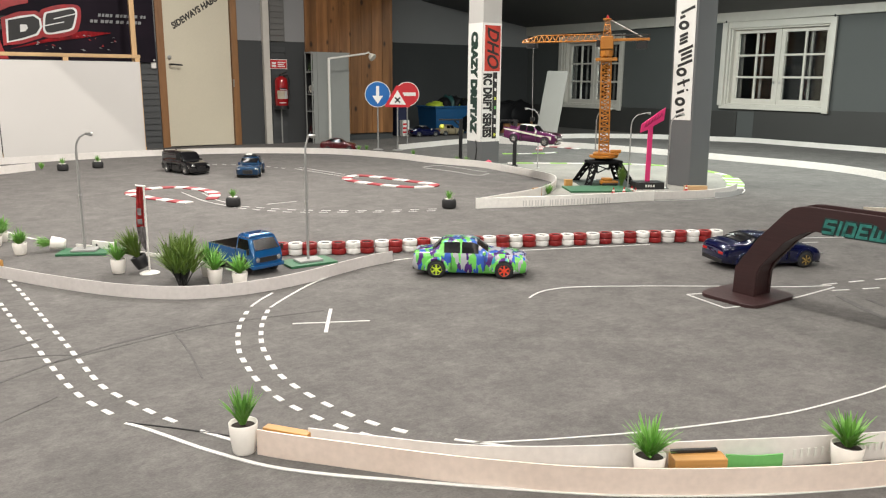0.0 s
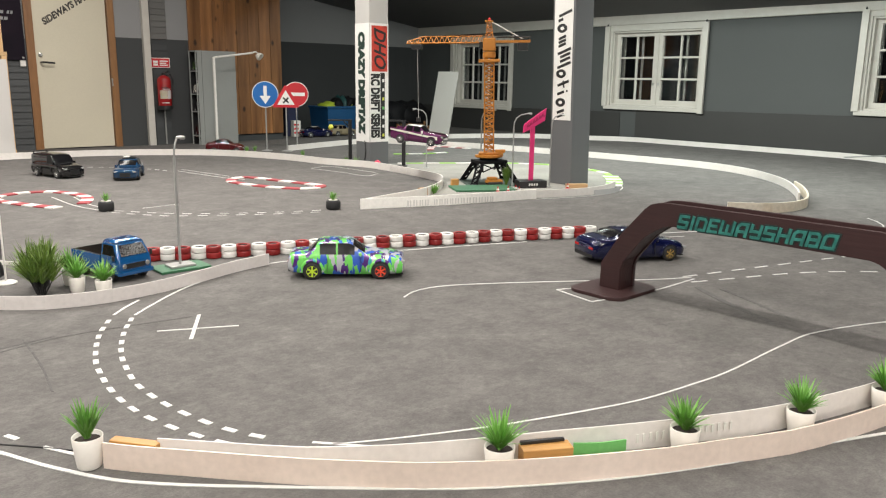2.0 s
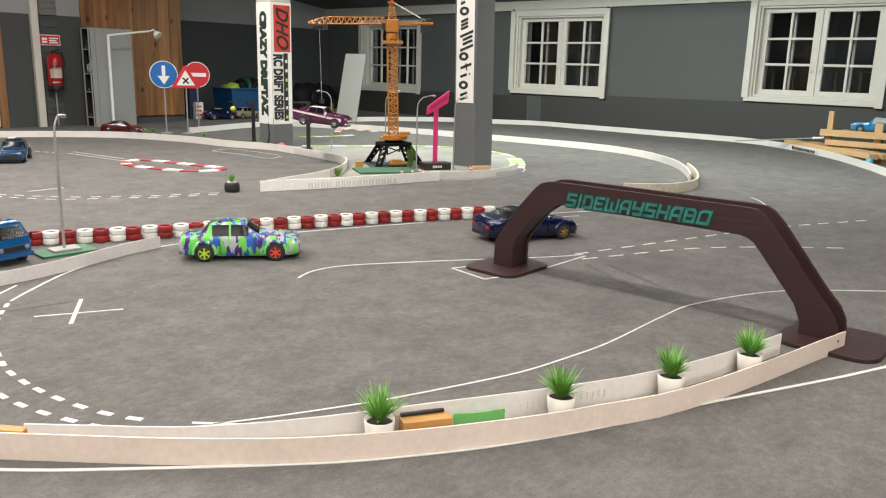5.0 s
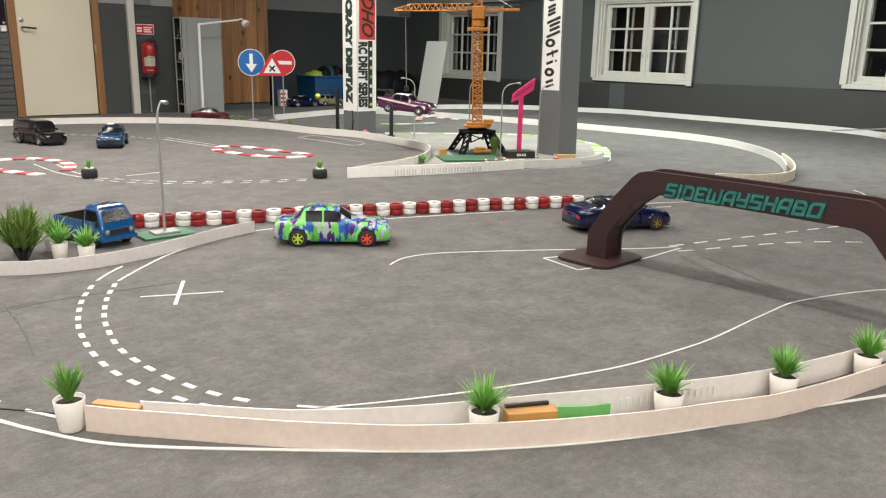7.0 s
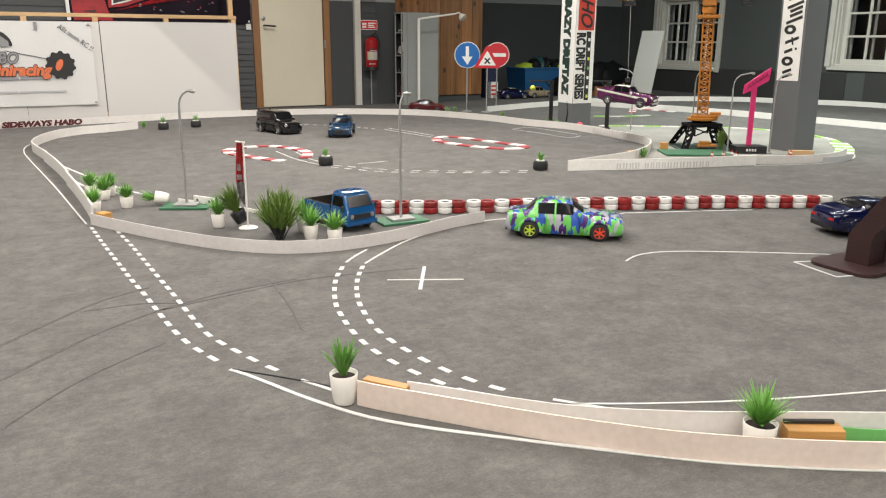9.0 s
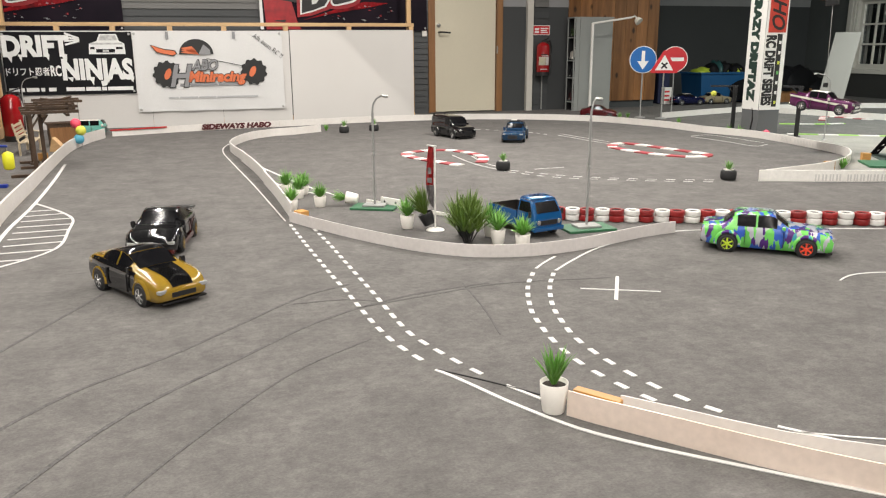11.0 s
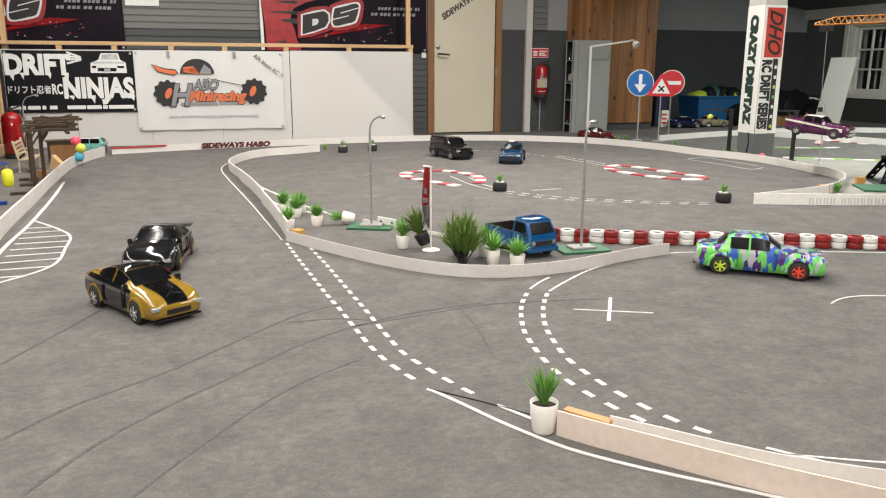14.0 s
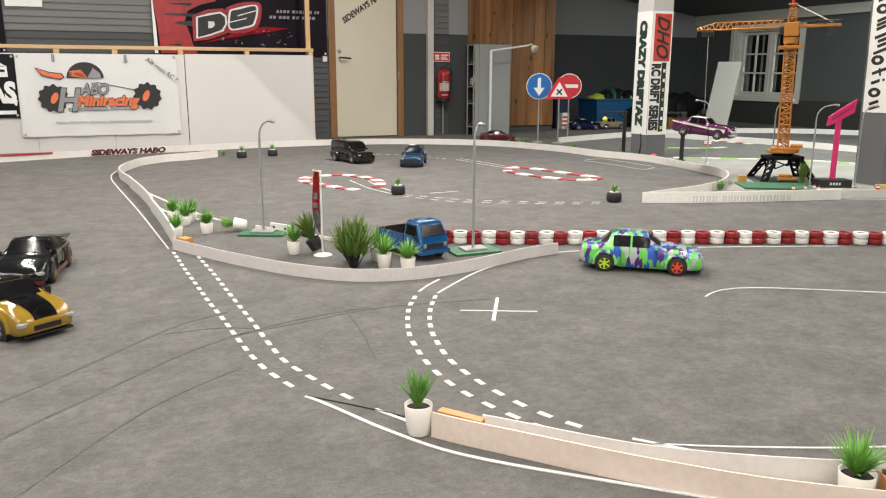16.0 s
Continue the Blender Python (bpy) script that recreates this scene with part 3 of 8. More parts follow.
border([(-4.77, 5.33), (-4.5, 5.72), (-4.15, 6.14), (-3.766, 6.511), (-3.469, 6.82), (-3.118, 7.13), (-2.713, 7.42), (-2.239, 7.64), (-1.712, 7.74), (-1.143, 7.68), (-0.558, 7.33),
        (-0.20, 6.98), (0.15, 6.74), (0.35, 6.48), (0.50, 6.22), (0.63, 5.97), (0.705, 5.76), (0.69, 5.50), (0.62, 5.25), (0.49, 5.00), (0.25, 4.72), (0.16, 4.62)], 0.055, 0.01)
border([(0.125, 4.569), (0.666, 4.727), (1.236, 4.962)], 0.06, 0.012, FENCE_LIT, label="straight white board with faded sponsor lettering")
border([(1.241, 4.985), (1.45, 5.05), (1.618, 5.112), (1.80, 5.27), (1.92, 5.47)], 0.05, 0.01)
border([(0.153, 9.384), (0.918, 8.925), (1.530, 8.497), (2.144, 7.905), (2.52, 7.50), (2.85, 7.12), (3.10, 6.78), (3.245, 6.426), (3.285, 6.02), (3.22, 5.55), (3.06, 5.10), (2.93, 4.83)], 0.056, 0.012)
FENCE_STAINED = material("stained_yellowed_laminate", (0.74, 0.69, 0.60), 0.45, second=(0.58, 0.47, 0.33), scale=9, amount=0.9, fine=50, fine_amount=0.1)
border([(3.225, 5.40), (3.13, 5.14), (2.99, 4.84), (2.83, 4.58), (2.66, 4.44), (2.50, 4.395), (2.36, 4.41), (2.26, 4.43)], 0.058, 0.012, FENCE_STAINED, "yellowed stained board closing the inner track border", 0.5)
border([(-0.609, 8.221), (0.000, 9.034), (0.710, 9.744), (1.522, 10.150), (2.334, 10.200), (2.943, 9.95), (3.50, 9.72), (3.80, 9.362), (4.30, 8.674), (4.80, 7.985), (5.05, 7.635), (5.16, 7.30), (5.16, 6.80), (5.06, 6.15), (4.83, 5.45), (4.58, 4.85), (4.3, 4.2)], 0.056, 0.012)


# pale sheet laid on the carpet inside the far loop
SHEET = material("scuffed_cream_floor_sheet", (0.34, 0.325, 0.29), 0.7, second=(0.23, 0.222, 0.205), scale=4, amount=1.0, fine=60, fine_amount=0.12)
INFIELD = smooth_line([(0.10, 6.80), (0.36, 6.49), (0.51, 6.225), (0.64, 5.975), (0.713, 5.76), (0.698, 5.50), (0.628, 5.25), (0.50, 5.00), (0.26, 4.72), (0.30, 4.64), (0.666, 4.735), (1.236, 4.975), (1.618, 5.125), (1.80, 5.29),
                       (1.94, 5.53), (2.06, 5.95), (2.11, 6.20), (2.10, 6.40), (2.05, 6.53), (1.92, 6.79), (1.70, 6.98), (1.35, 7.05), (0.97, 7.04), (0.45, 7.02), (0.16, 7.0)], 0.06, True)
tagged(part("infield_sheet", flat_sheet(INFIELD, 0.0018), SHEET), "pale scuffed cream sheet laid on the carpet round the crane", "floor sheet", kind="structure")


# ---- painted lines ----
def painted(points, width=0.012, label="thin white line painted on the carpet", closed=False):
    ob = part("painted_line", strip(smooth_line(points, 0.04, closed), width), PAINT)
    return tagged(ob, label, "line", "track markings", "structure")


def dashed(points, dash=0.034, gap=0.034, width=0.026):
    """Short white dashes one after the other along a curve."""
    ob = thing("dashed_line", pose(0, 0, 0), "row of short white dashes painted on the carpet", "line", "track markings", "structure")
    line = smooth_line(points, 0.004)
    first, run, nxt = None, 0.0, 0.0
    for a, c in zip(line, line[1:]):
        run += (c - a).length
        if run >= nxt:
            nxt += dash + gap
            d = c - a
            m = pose(c.x, c.y, 0, 0, 0, math.degrees(math.atan2(d.y, d.x)))
            if first is None:
                first = part("dash", box(-dash / 2, dash / 2, -width / 2, width / 2, 0.0004, 0.002), PAINT, ob)
                first.matrix_local = m
            else:
                o = first.copy()
                scene.collection.objects.link(o)
                o.parent = ob
                o.matrix_local = m
    return ob


painted([(-0.682, 1.667), (-0.64, 1.648), (-0.564, 1.606), (-0.49, 1.563), (-0.422, 1.529), (-0.358, 1.500), (-0.29, 1.478), (-0.188, 1.459), (-0.08, 1.446), (0.025, 1.434), (0.128, 1.423), (0.23, 1.414), (0.36, 1.408), (0.6, 1.422), (0.86, 1.468), (1.013, 1.514), (1.172, 1.550), (1.337, 1.585), (1.5, 1.62), (1.654, 1.657), (2.3, 1.83)], 0.0095)
painted([(-0.510, 1.637), (-0.47, 1.616), (-0.425, 1.594)], 0.009)
painted([(0.028, 1.617), (0.144, 1.589)], 0.009)
painted([(0.07, 1.604), (0.199, 1.622), (0.381, 1.658), (0.51, 1.692), (0.644, 1.733), (0.788, 1.783), (0.956, 1.871), (1.087, 1.950), (1.341, 2.140), (1.516, 2.250), (1.859, 2.343), (2.147, 2.319), (2.7, 2.2)], 0.0052)
dashed([(-0.577, 2.500), (-0.569, 2.420), (-0.559, 2.355), (-0.544, 2.286), (-0.527, 2.221), (-0.504, 2.151), (-0.476, 2.085), (-0.446, 2.019), (-0.412, 1.957), (-0.371, 1.900), (-0.327, 1.847), (-0.279, 1.796), (-0.225, 1.746), (-0.168, 1.701), (-0.103, 1.662), (-0.025, 1.628)], 0.035, 0.0378, 0.0135)
dashed([(-0.640, 2.482), (-0.630, 2.379), (-0.613, 2.295), (-0.590, 2.208), (-0.558, 2.112), (-0.518, 2.026), (-0.484, 1.960), (-0.447, 1.899), (-0.404, 1.838), (-0.356, 1.783), (-0.301, 1.732), (-0.242, 1.686), (-0.175, 1.641), (-0.105, 1.604)], 0.035, 0.0378, 0.0135)
painted([(-0.578, 2.543), (-0.555, 2.65), (-0.505, 2.835), (-0.44, 2.98), (-0.363, 3.101), (-0.246, 3.225), (-0.007, 3.345), (0.374, 3.475), (0.9, 3.62)], 0.0085)
painted([(-0.643, 2.547), (-0.632, 2.63), (-0.612, 2.715)], 0.0085)
dashed([(-1.640, 2.875), (-1.577, 2.802), (-1.427, 2.622), (-1.282, 2.440), (-1.152, 2.277), (-1.037, 2.134), (-0.929, 1.995), (-0.839, 1.885), (-0.793, 1.839), (-0.736, 1.792), (-0.680, 1.749), (-0.619, 1.704), (-0.550, 1.660)], 0.037, 0.0352, 0.0125)
dashed([(-1.73, 2.87), (-1.57, 2.669), (-1.397, 2.457), (-1.244, 2.270), (-1.123, 2.128), (-1.026, 2.009), (-0.934, 1.899), (-0.887, 1.847), (-0.839, 1.798), (-0.783, 1.750), (-0.715, 1.698)], 0.037, 0.0352, 0.0125)
painted([(-1.79, 2.93), (-2.4, 3.66), (-3.0, 4.36), (-3.3, 4.72), (-3.47, 4.98), (-3.57, 5.25), (-3.6, 5.5)], 0.007)
painted([(-0.470, 2.375), (-0.240, 2.416)], 0.007)
painted([(-0.380, 2.535), (-0.356, 2.298)], 0.011)
painted([(0.275, 2.702), (0.31, 2.768), (0.376, 2.824), (0.503, 2.861), (0.835, 2.886), (1.249, 2.90), (1.40, 2.925)], 0.0065)
painted([(0.83, 2.773), (0.911, 2.612)], 0.0065)
painted([(0.911, 2.612), (1.133, 2.71), (1.40, 2.90)], 0.0065)
painted([(0.83, 2.773), (1.0, 2.82)], 0.0065)
dashed([(1.40, 2.945), (1.845, 3.109), (2.566, 3.356), (3.173, 3.483)], 0.07, 0.06, 0.009)
dashed([(1.40, 2.86), (1.904, 2.978), (2.293, 2.966), (2.679, 2.90)], 0.07, 0.06, 0.009)
dashed([(-1.205, 4.471), (-1.045, 4.406), (-0.877, 4.361), (-0.629, 4.379), (-0.319, 4.419), (-0.099, 4.472)], 0.05, 0.05, 0.0075)
dashed([(-1.205, 4.53), (-0.9, 4.44), (-0.637, 4.434), (-0.35, 4.47), (-0.101, 4.53)], 0.05, 0.05, 0.0075)
painted([(-1.25, 4.50), (-1.50, 4.72), (-1.75, 5.05)], 0.007)
painted([(-1.25, 4.57), (-1.45, 4.78), (-1.62, 5.05)], 0.007)
painted([(-1.10, 4.62), (-0.95, 4.75)], 0.007)
painted([(-1.312, 6.44), (-0.875, 6.007), (-0.72, 5.9)], 0.008)
painted([(-1.30, 6.54), (-0.86, 6.10)], 0.007)
dashed([(-2.3, 6.62), (-1.984, 6.684), (-1.634, 6.600), (-1.35, 6.43)], 0.04, 0.045, 0.008)
painted([(-0.28, 6.62), (-0.036, 6.382), (0.165, 6.136), (0.26, 6.28)], 0.007)
painted([(-0.28, 6.66), (-0.15, 6.80), (0.03, 6.62), (0.24, 6.36)], 0.006)
painted([(1.28, 3.72), (1.6, 3.80), (2.0, 3.87)], 0.007)
painted([(1.29, 3.64), (1.7, 3.72)], 0.006)
painted([(2.6, 3.95), (2.85, 3.9), (2.95, 4.05), (2.98, 4.2)], 0.007)
painted([(1.22, 4.93), (1.62, 5.07), (1.84, 5.23), (1.97, 5.45), (2.0, 5.6)], 0.007)
painted([(-2.05, 1.55), (-2.4, 1.985), (-2.75, 2.42), (-3.054, 2.843), (-3.5, 3.42), (-3.93, 3.95)], 0.016)
seam = part("carpet_seam", strip(smooth_line([(-0.678, 1.669), (-0.55, 1.643), (-0.43, 1.612)], 0.03), 0.0032, 0.0025, 0.002), material("dark_seam_tape", (0.02, 0.02, 0.02), 0.8))
tagged(seam, "thin dark seam between two lengths of carpet", "seam", kind="structure")
CHEV = [(-3.108, 2.912), (-2.899, 2.822), (-2.748, 2.743), (-2.645, 2.660), (-2.53, 2.514), (-2.40, 2.35), (-2.345, 2.24), (-2.333, 2.122), (-2.348, 1.961)]
painted(CHEV, 0.011)
rim = smooth_line(CHEV, 0.02)
for k in range(1, 10):
    a = Vector((-3.054, 2.843, 0)).lerp(Vector((-2.352, 1.97, 0)), k / 10)
    c = min(rim, key=lambda p: abs((p - a).dot(Vector((-0.63, 0.78, 0)))) + (9 if (p - a).dot(Vector((0.78, 0.63, 0))) < 0.02 else 0))
    painted([tuple(a.xy), tuple(c.xy)], 0.010)

# ---- tyre wall ----
def tyre_stack(mat):
    """Two small tyres, one on the other, lying flat."""
    ob = thing("tyre_stack", pose(0, 0, 0), "two small painted rubber tyres stacked flat", "tyres", "row of red and white tyre stacks")
    prof = [(0.0205, 0.003), (0.022, 0.0008), (0.0285, 0.0004), (0.0308, 0.0028), (0.0314, 0.007), (0.0314, 0.0185), (0.0308, 0.0228), (0.0285, 0.0251), (0.022, 0.0248), (0.0205, 0.0225)]
    for k in range(2):
        b = bmesh.new()
        seg = 20
        rings = [[b.verts.new((r * math.cos(2 * math.pi * j / seg), r * math.sin(2 * math.pi * j / seg), z)) for j in range(seg)] for r, z in prof]
        for a, c in zip(rings, rings[1:] + rings[:1]):
            for j in range(seg):
                b.faces.new((a[j], a[(j + 1) % seg], c[(j + 1) % seg], c[j]))
        bmesh.ops.recalc_face_normals(b, faces=b.faces)
        t = part("tyre", b, mat, ob, smooth=True)
        t.matrix_local = pose(0.0015 * k, -0.001 * k, 0.0255 * k)
        # added black liner standing in for the shade inside the hole
        part("shade_liner", lathe([(0.0203, 0.004), (0.0203, 0.0205), (0.0196, 0.0205), (0.0196, 0.0185), (0.001, 0.0180)], 16), RUBBER, t)
    return ob


line = smooth_line([(-0.72, 3.31), (-0.47, 3.352), (-0.245, 3.405), (0.006, 3.475), (0.256, 3.53), (0.514, 3.59), (0.781, 3.655), (1.049, 3.70), (1.235, 3.73)], 0.005)
places, run, nxt = [], 0.0, 0.0
for a, c in zip(line, line[1:]):
    run += (c - a).length
    if run >= nxt:
        nxt += 0.0605
        places.append(c)
models = [tyre_stack(TYRE_WHITE), tyre_stack(TYRE_RED)]
tagged(models[0], "two small white painted rubber tyres stacked flat")
tagged(models[1], "two small red painted rubber tyres stacked flat")
rng = random.Random(5)
for k, p in enumerate(places):
    src = models[(len(places) - 1 - k) % 2]
    m = pose(p.x + rng.uniform(-.002, .002), p.y + rng.uniform(-.003, .003), 0.0005, 0, 0, rng.uniform(0, 360))
    if k < 2:
        src.matrix_world = m
    else:
        copy_thing(src, m)

# ---- the arch over the track ----
arch = thing("track_arch", pose(1.021, 2.735, 0, 0, 0, -53.13), "maroon plywood arch over the track with teal letters", "arch")
ARCH_OUT = [(-0.054, 0.012), (-0.052, 0.101), (0.024, 0.216), (0.112, 0.315), (0.135, 0.334), (0.165, 0.343), (0.195, 0.346), (0.850, 0.348), (0.874, 0.345), (0.893, 0.335), (0.925, 0.305), (1.066, 0.132), (1.105, 0.090), (1.124, 0.056), (1.130, 0.012)]
ARCH_IN = [(1.026, 0.012), (1.026, 0.048), (1.005, 0.094), (0.912, 0.206), (0.876, 0.248), (0.858, 0.259), (0.834, 0.265), (0.215, 0.270), (0.190, 0.263), (0.165, 0.250), (0.118, 0.217), (0.040, 0.120), (0.029, 0.090), (0.028, 0.012)]
part("side_plate", prism(ARCH_OUT + ARCH_IN, 0.014, 0.0015), MAROON, arch)
o = part("side_plate", prism(ARCH_OUT + ARCH_IN, 0.014, 0.0015), MAROON, arch)
o.matrix_local = pose(0.0, 0.086, 0)
part("spacer", prism([(-0.045, 0.012), (-0.043, 0.097), (0.03, 0.205), (0.118, 0.305), (0.175, 0.262), (0.112, 0.214), (0.034, 0.122), (0.024, 0.09), (0.023, 0.012)], 0.070), MAROON, arch).matrix_local = pose(0, 0.015, 0)
part("filler", box(0.19, 0.86, 0.0145, 0.0855, 0.278, 0.322), MAROON, arch)
part("spacer", box(1.045, 1.10, 0.0145, 0.0855, 0.012, 0.055), MAROON, arch)


def foot_plate(x0, x1, y0, y1, r, h):
    pts = []
    for cx, cy, a0 in ((x1 - r, y1 - r, 0), (x0 + r, y1 - r, 90), (x0 + r, y0 + r, 180), (x1 - r, y0 + r, 270)):
        pts += [(cx + r * math.cos(radians(a0 + 15 * k)), cy + r * math.sin(radians(a0 + 15 * k))) for k in range(7)]
    return moved(prism([(x, y) for x, y in pts], h, 0.002), Matrix(((1, 0, 0, 0), (0, 0, 1, 0), (0, 1, 0, 0), (0, 0, 0, 1))))


part("foot_plate", foot_plate(-0.125, 0.10, -0.105, 0.16, 0.05, 0.012), MAROON, arch)
part("foot_plate", foot_plate(0.985, 1.25, -0.10, 0.17, 0.06, 0.012), MAROON, arch)
# angular stencil letters, as strokes in a unit square
GLYPHS = {
    "S": (0.9, [[(1, .9), (.1, .9), (.1, .52), (.9, .48), (.9, .1), (0, .1)]]),
    "I": (0.34, [[(.5, 1), (.5, 0)]]),
    "D": (0.92, [[(.1, 0), (.1, .9), (.7, .9), (.9, .72), (.9, .1), (.28, .1)]]),
    "E": (0.85, [[(1, .9), (.1, .9), (.1, .1), (1, .1)], [(.25, .5), (.9, .5)]]),
    "W": (1.15, [[(.08, 1), (.08, .1), (.92, .1), (.92, 1)], [(.5, .75), (.5, .18)]]),
    "A": (0.92, [[(.1, 0), (.1, .72), (.3, .9), (.9, .9), (.9, 0)], [(.22, .38), (.8, .38)]]),
    "Y": (0.92, [[(.1, 1), (.1, .5), (.78, .5)], [(.9, 1), (.9, .1), (.15, .1)]]),
    "H": (0.92, [[(.1, 1), (.1, 0)], [(.9, 1), (.9, 0)], [(.2, .5), (.8, .5)]]),
    "B": (0.92, [[(.1, 0), (.1, .9), (.72, .9), (.9, .76), (.9, .1), (.28, .1)], [(.25, .5), (.8, .5)]]),
    "O": (0.98, [[(.28, .9), (.9, .9), (.9, .1), (.1, .1), (.1, .74), (.26, .9)]]),
}


def thick_line(pts, w):
    """The outline of a mitred stroke of width w along points in a plane."""
    v = [Vector((x, y, 0)) for x, y in pts]
    side = []
    for k in range(len(v)):
        a = (v[k] - v[k - 1]).normalized() if k else (v[1] - v[0]).normalized()
        c = (v[k + 1] - v[k]).normalized() if k < len(v) - 1 else a
        n = Vector((-a.y, a.x, 0)) + Vector((-c.y, c.x, 0))
        side.append(n * (w / max(0.6, n.length_squared)))
    return [(p.x + q.x, p.y + q.y) for p, q in zip(v, side)] + [(p.x - q.x, p.y - q.y) for p, q in reversed(list(zip(v, side)))]


def stencil(text, width, height, parent, m, shear=0.25):
    total = sum(GLYPHS[ch][0] + 0.16 for ch in text) - 0.16
    unit, x = width / total, 0.0
    for ch in text:
        w, strokes = GLYPHS[ch]
        for layer, (stroke_w, mat, y, depth) in enumerate(((0.40, INK_TEAL, -0.0008, 0.0012), (0.19, TEAL, -0.0022, 0.0012))):
            bm = bmesh.new()
            for j, pts in enumerate(strokes):
                q = [((x + px * w) * unit + shear * pz * height, pz * height) for px, pz in pts]
                join(bm, moved(prism(thick_line(q, stroke_w * height), depth), pose(0, y - 0.00025 * j, 0)))
            o = part("letter_edge" if layer == 0 else "letter", bm, mat, parent)
            o.matrix_local = m
        x += w + 0.16


INK_TEAL = material("dark_letter_edge", (0.010, 0.028, 0.026), 0.5)
stencil("SIDEWAYSHABO", 0.498, 0.046, arch, pose(0.240, -0.0005, 0.269, 0, -1.0, 0))
# ---- plants ----
def blades(count, length, spread, width, seed, droop=0.5):
    """A tuft of narrow folded leaves from one crown."""
    b, r = bmesh.new(), random.Random(seed)
    for k in range(count):
        a = 2 * math.pi * (k * 0.618 + r.uniform(-.05, .05))
        lean = spread * (0.12 + 0.88 * (k / count) ** 0.6) * r.uniform(0.7, 1.15)
        l = length * r.uniform(0.72, 1.05) * (1 - 0.25 * (k / count))
        w = width * r.uniform(0.8, 1.2)
        side = Vector((-math.sin(a), math.cos(a), 0))
        out = Vector((math.cos(a), math.sin(a), 0))
        p, rows = out * 0.004 * r.random(), []
        n = 5
        for i in range(n + 1):
            t = i / n
            ang = lean * (0.75 + droop * t)
            wi = w * (0.55 + 0.9 * t) if t < 0.4 else w * 0.91 * (1 - (t - 0.4) / 0.6) + 0.0003
            up = Vector((0, 0, math.cos(ang))) + out * math.sin(ang)
            nrm = out * math.cos(ang) - Vector((0, 0, math.sin(ang)))
            rows.append((b.verts.new(p - side * wi), b.verts.new(p - nrm * wi * 0.35), b.verts.new(p + side * wi)))
            p = p + up * l / n
        for x, y in zip(rows, rows[1:]):
            b.faces.new((x[0], x[1], y[1], y[0]))
            b.faces.new((x[1], x[2], y[2], y[1]))
    return b


def pot_mesh(r_top, r_bot, h):
    return lathe([(r_bot * 0.92, 0), (r_bot, 0.0025), (r_bot * 0.4 + r_top * 0.6, h * 0.5), (r_top, h - 0.001), (r_top - 0.0008, h), (r_top - 0.0022, h - 0.001), (r_top - 0.0035, h - 0.013), (0.002, h - 0.014)], 28)


def potted_plant(name, m, seed, label, pot_mat=POT_WHITE, r=0.034, h=0.065, leaf=0.085, spread=0.75, count=46, leaf_mat=LEAF, width=0.0035):
    ob = thing(name, m, label, "plant", "artificial plants along the track")
    part("pot", pot_mesh(r, r * 0.78, h), pot_mat, ob, smooth=True)
    part("soil", lathe([(r - 0.0035, h - 0.0135), (r - 0.0035, h - 0.009), (0.001, h - 0.005)], 20), SOIL, ob)
    part("leaves", moved(blades(count, leaf, spread, width, seed), pose(0, 0, h - 0.008)), leaf_mat, ob)
    return ob


WHITE_LABEL = "artificial green grass plant in a cream white pot"
near = [(-0.391, 1.547), (0.39, 1.458), (0.779, 1.512), (1.066, 1.580), (1.328, 1.678)]
for k, (x, y) in enumerate(near):
    potted_plant("potted_plant", pose(x, y, 0.001, 0, 0, 50 * k), 20 + k, WHITE_LABEL + (" beside the border" if k == 0 else " between borders"),
                 r=0.0285 if k == 0 else 0.030, h=0.064 if k == 0 else 0.058, leaf=0.088, spread=1.08 if k else 0.7, count=60, width=0.0042)
for k, (x, y, h, leaf) in enumerate(((-2.110, 3.50, 0.045, 0.075), (-2.01, 3.49, 0.045, 0.07), (-1.985, 3.40, 0.045, 0.07), (-1.872, 3.13, 0.05, 0.06), (-1.791, 3.246, 0.05, 0.06),
                                      (-1.256, 2.963, 0.055, 0.075), (-0.905, 2.935, 0.055, 0.075), (-0.848, 2.834, 0.055, 0.07), (-0.745, 2.79, 0.055, 0.07))):
    potted_plant("potted_plant", pose(x, y, 0.001, 0, 0, 70 * k), 40 + k, WHITE_LABEL + " on the island", r=0.028, h=h, leaf=leaf * 1.32, spread=1.1, count=66, width=0.0044)
potted_plant("potted_plant", pose(-1.645, 3.335, 0.029, 0, -82, 15), 61, "artificial plant in a white pot, fallen on its side", r=0.028, h=0.055, leaf=0.085, spread=0.7, count=50, width=0.0042)
potted_plant("potted_plant", pose(-1.17, 2.99, 0.018, 0, 24, 200), 62, "dark artificial plant in a black pot, tipped over", BLACK, r=0.03, h=0.05, leaf=0.135, spread=0.85, count=120, leaf_mat=LEAF_DARK, width=0.0045)
BLACK_LABEL = "small artificial plant in a black rubber tyre"
for k, (x, y) in enumerate(((-0.03, 4.57), (-1.272, 4.54), (-3.065, 6.13), (-2.885, 6.34))):
    ob = thing("tyre_planter", pose(x, y, 0.001, 0, 0, 40 * k), BLACK_LABEL, "plant", "plants in tyres")
    part("tyre", lathe([(0.022, 0.0), (0.036, 0.001), (0.041, 0.008), (0.042, 0.025), (0.041, 0.044), (0.036, 0.051), (0.026, 0.052), (0.024, 0.046)], 24), RUBBER, ob, smooth=True)
    part("inner_pot", lathe([(0.02, 0.03), (0.0235, 0.049), (0.026, 0.056), (0.022, 0.057), (0.002, 0.052)], 20), POT_WHITE, ob)
    part("leaves", moved(blades(34, 0.065, 0.9, 0.0032, 80 + k), pose(0, 0, 0.05)), LEAF, ob)
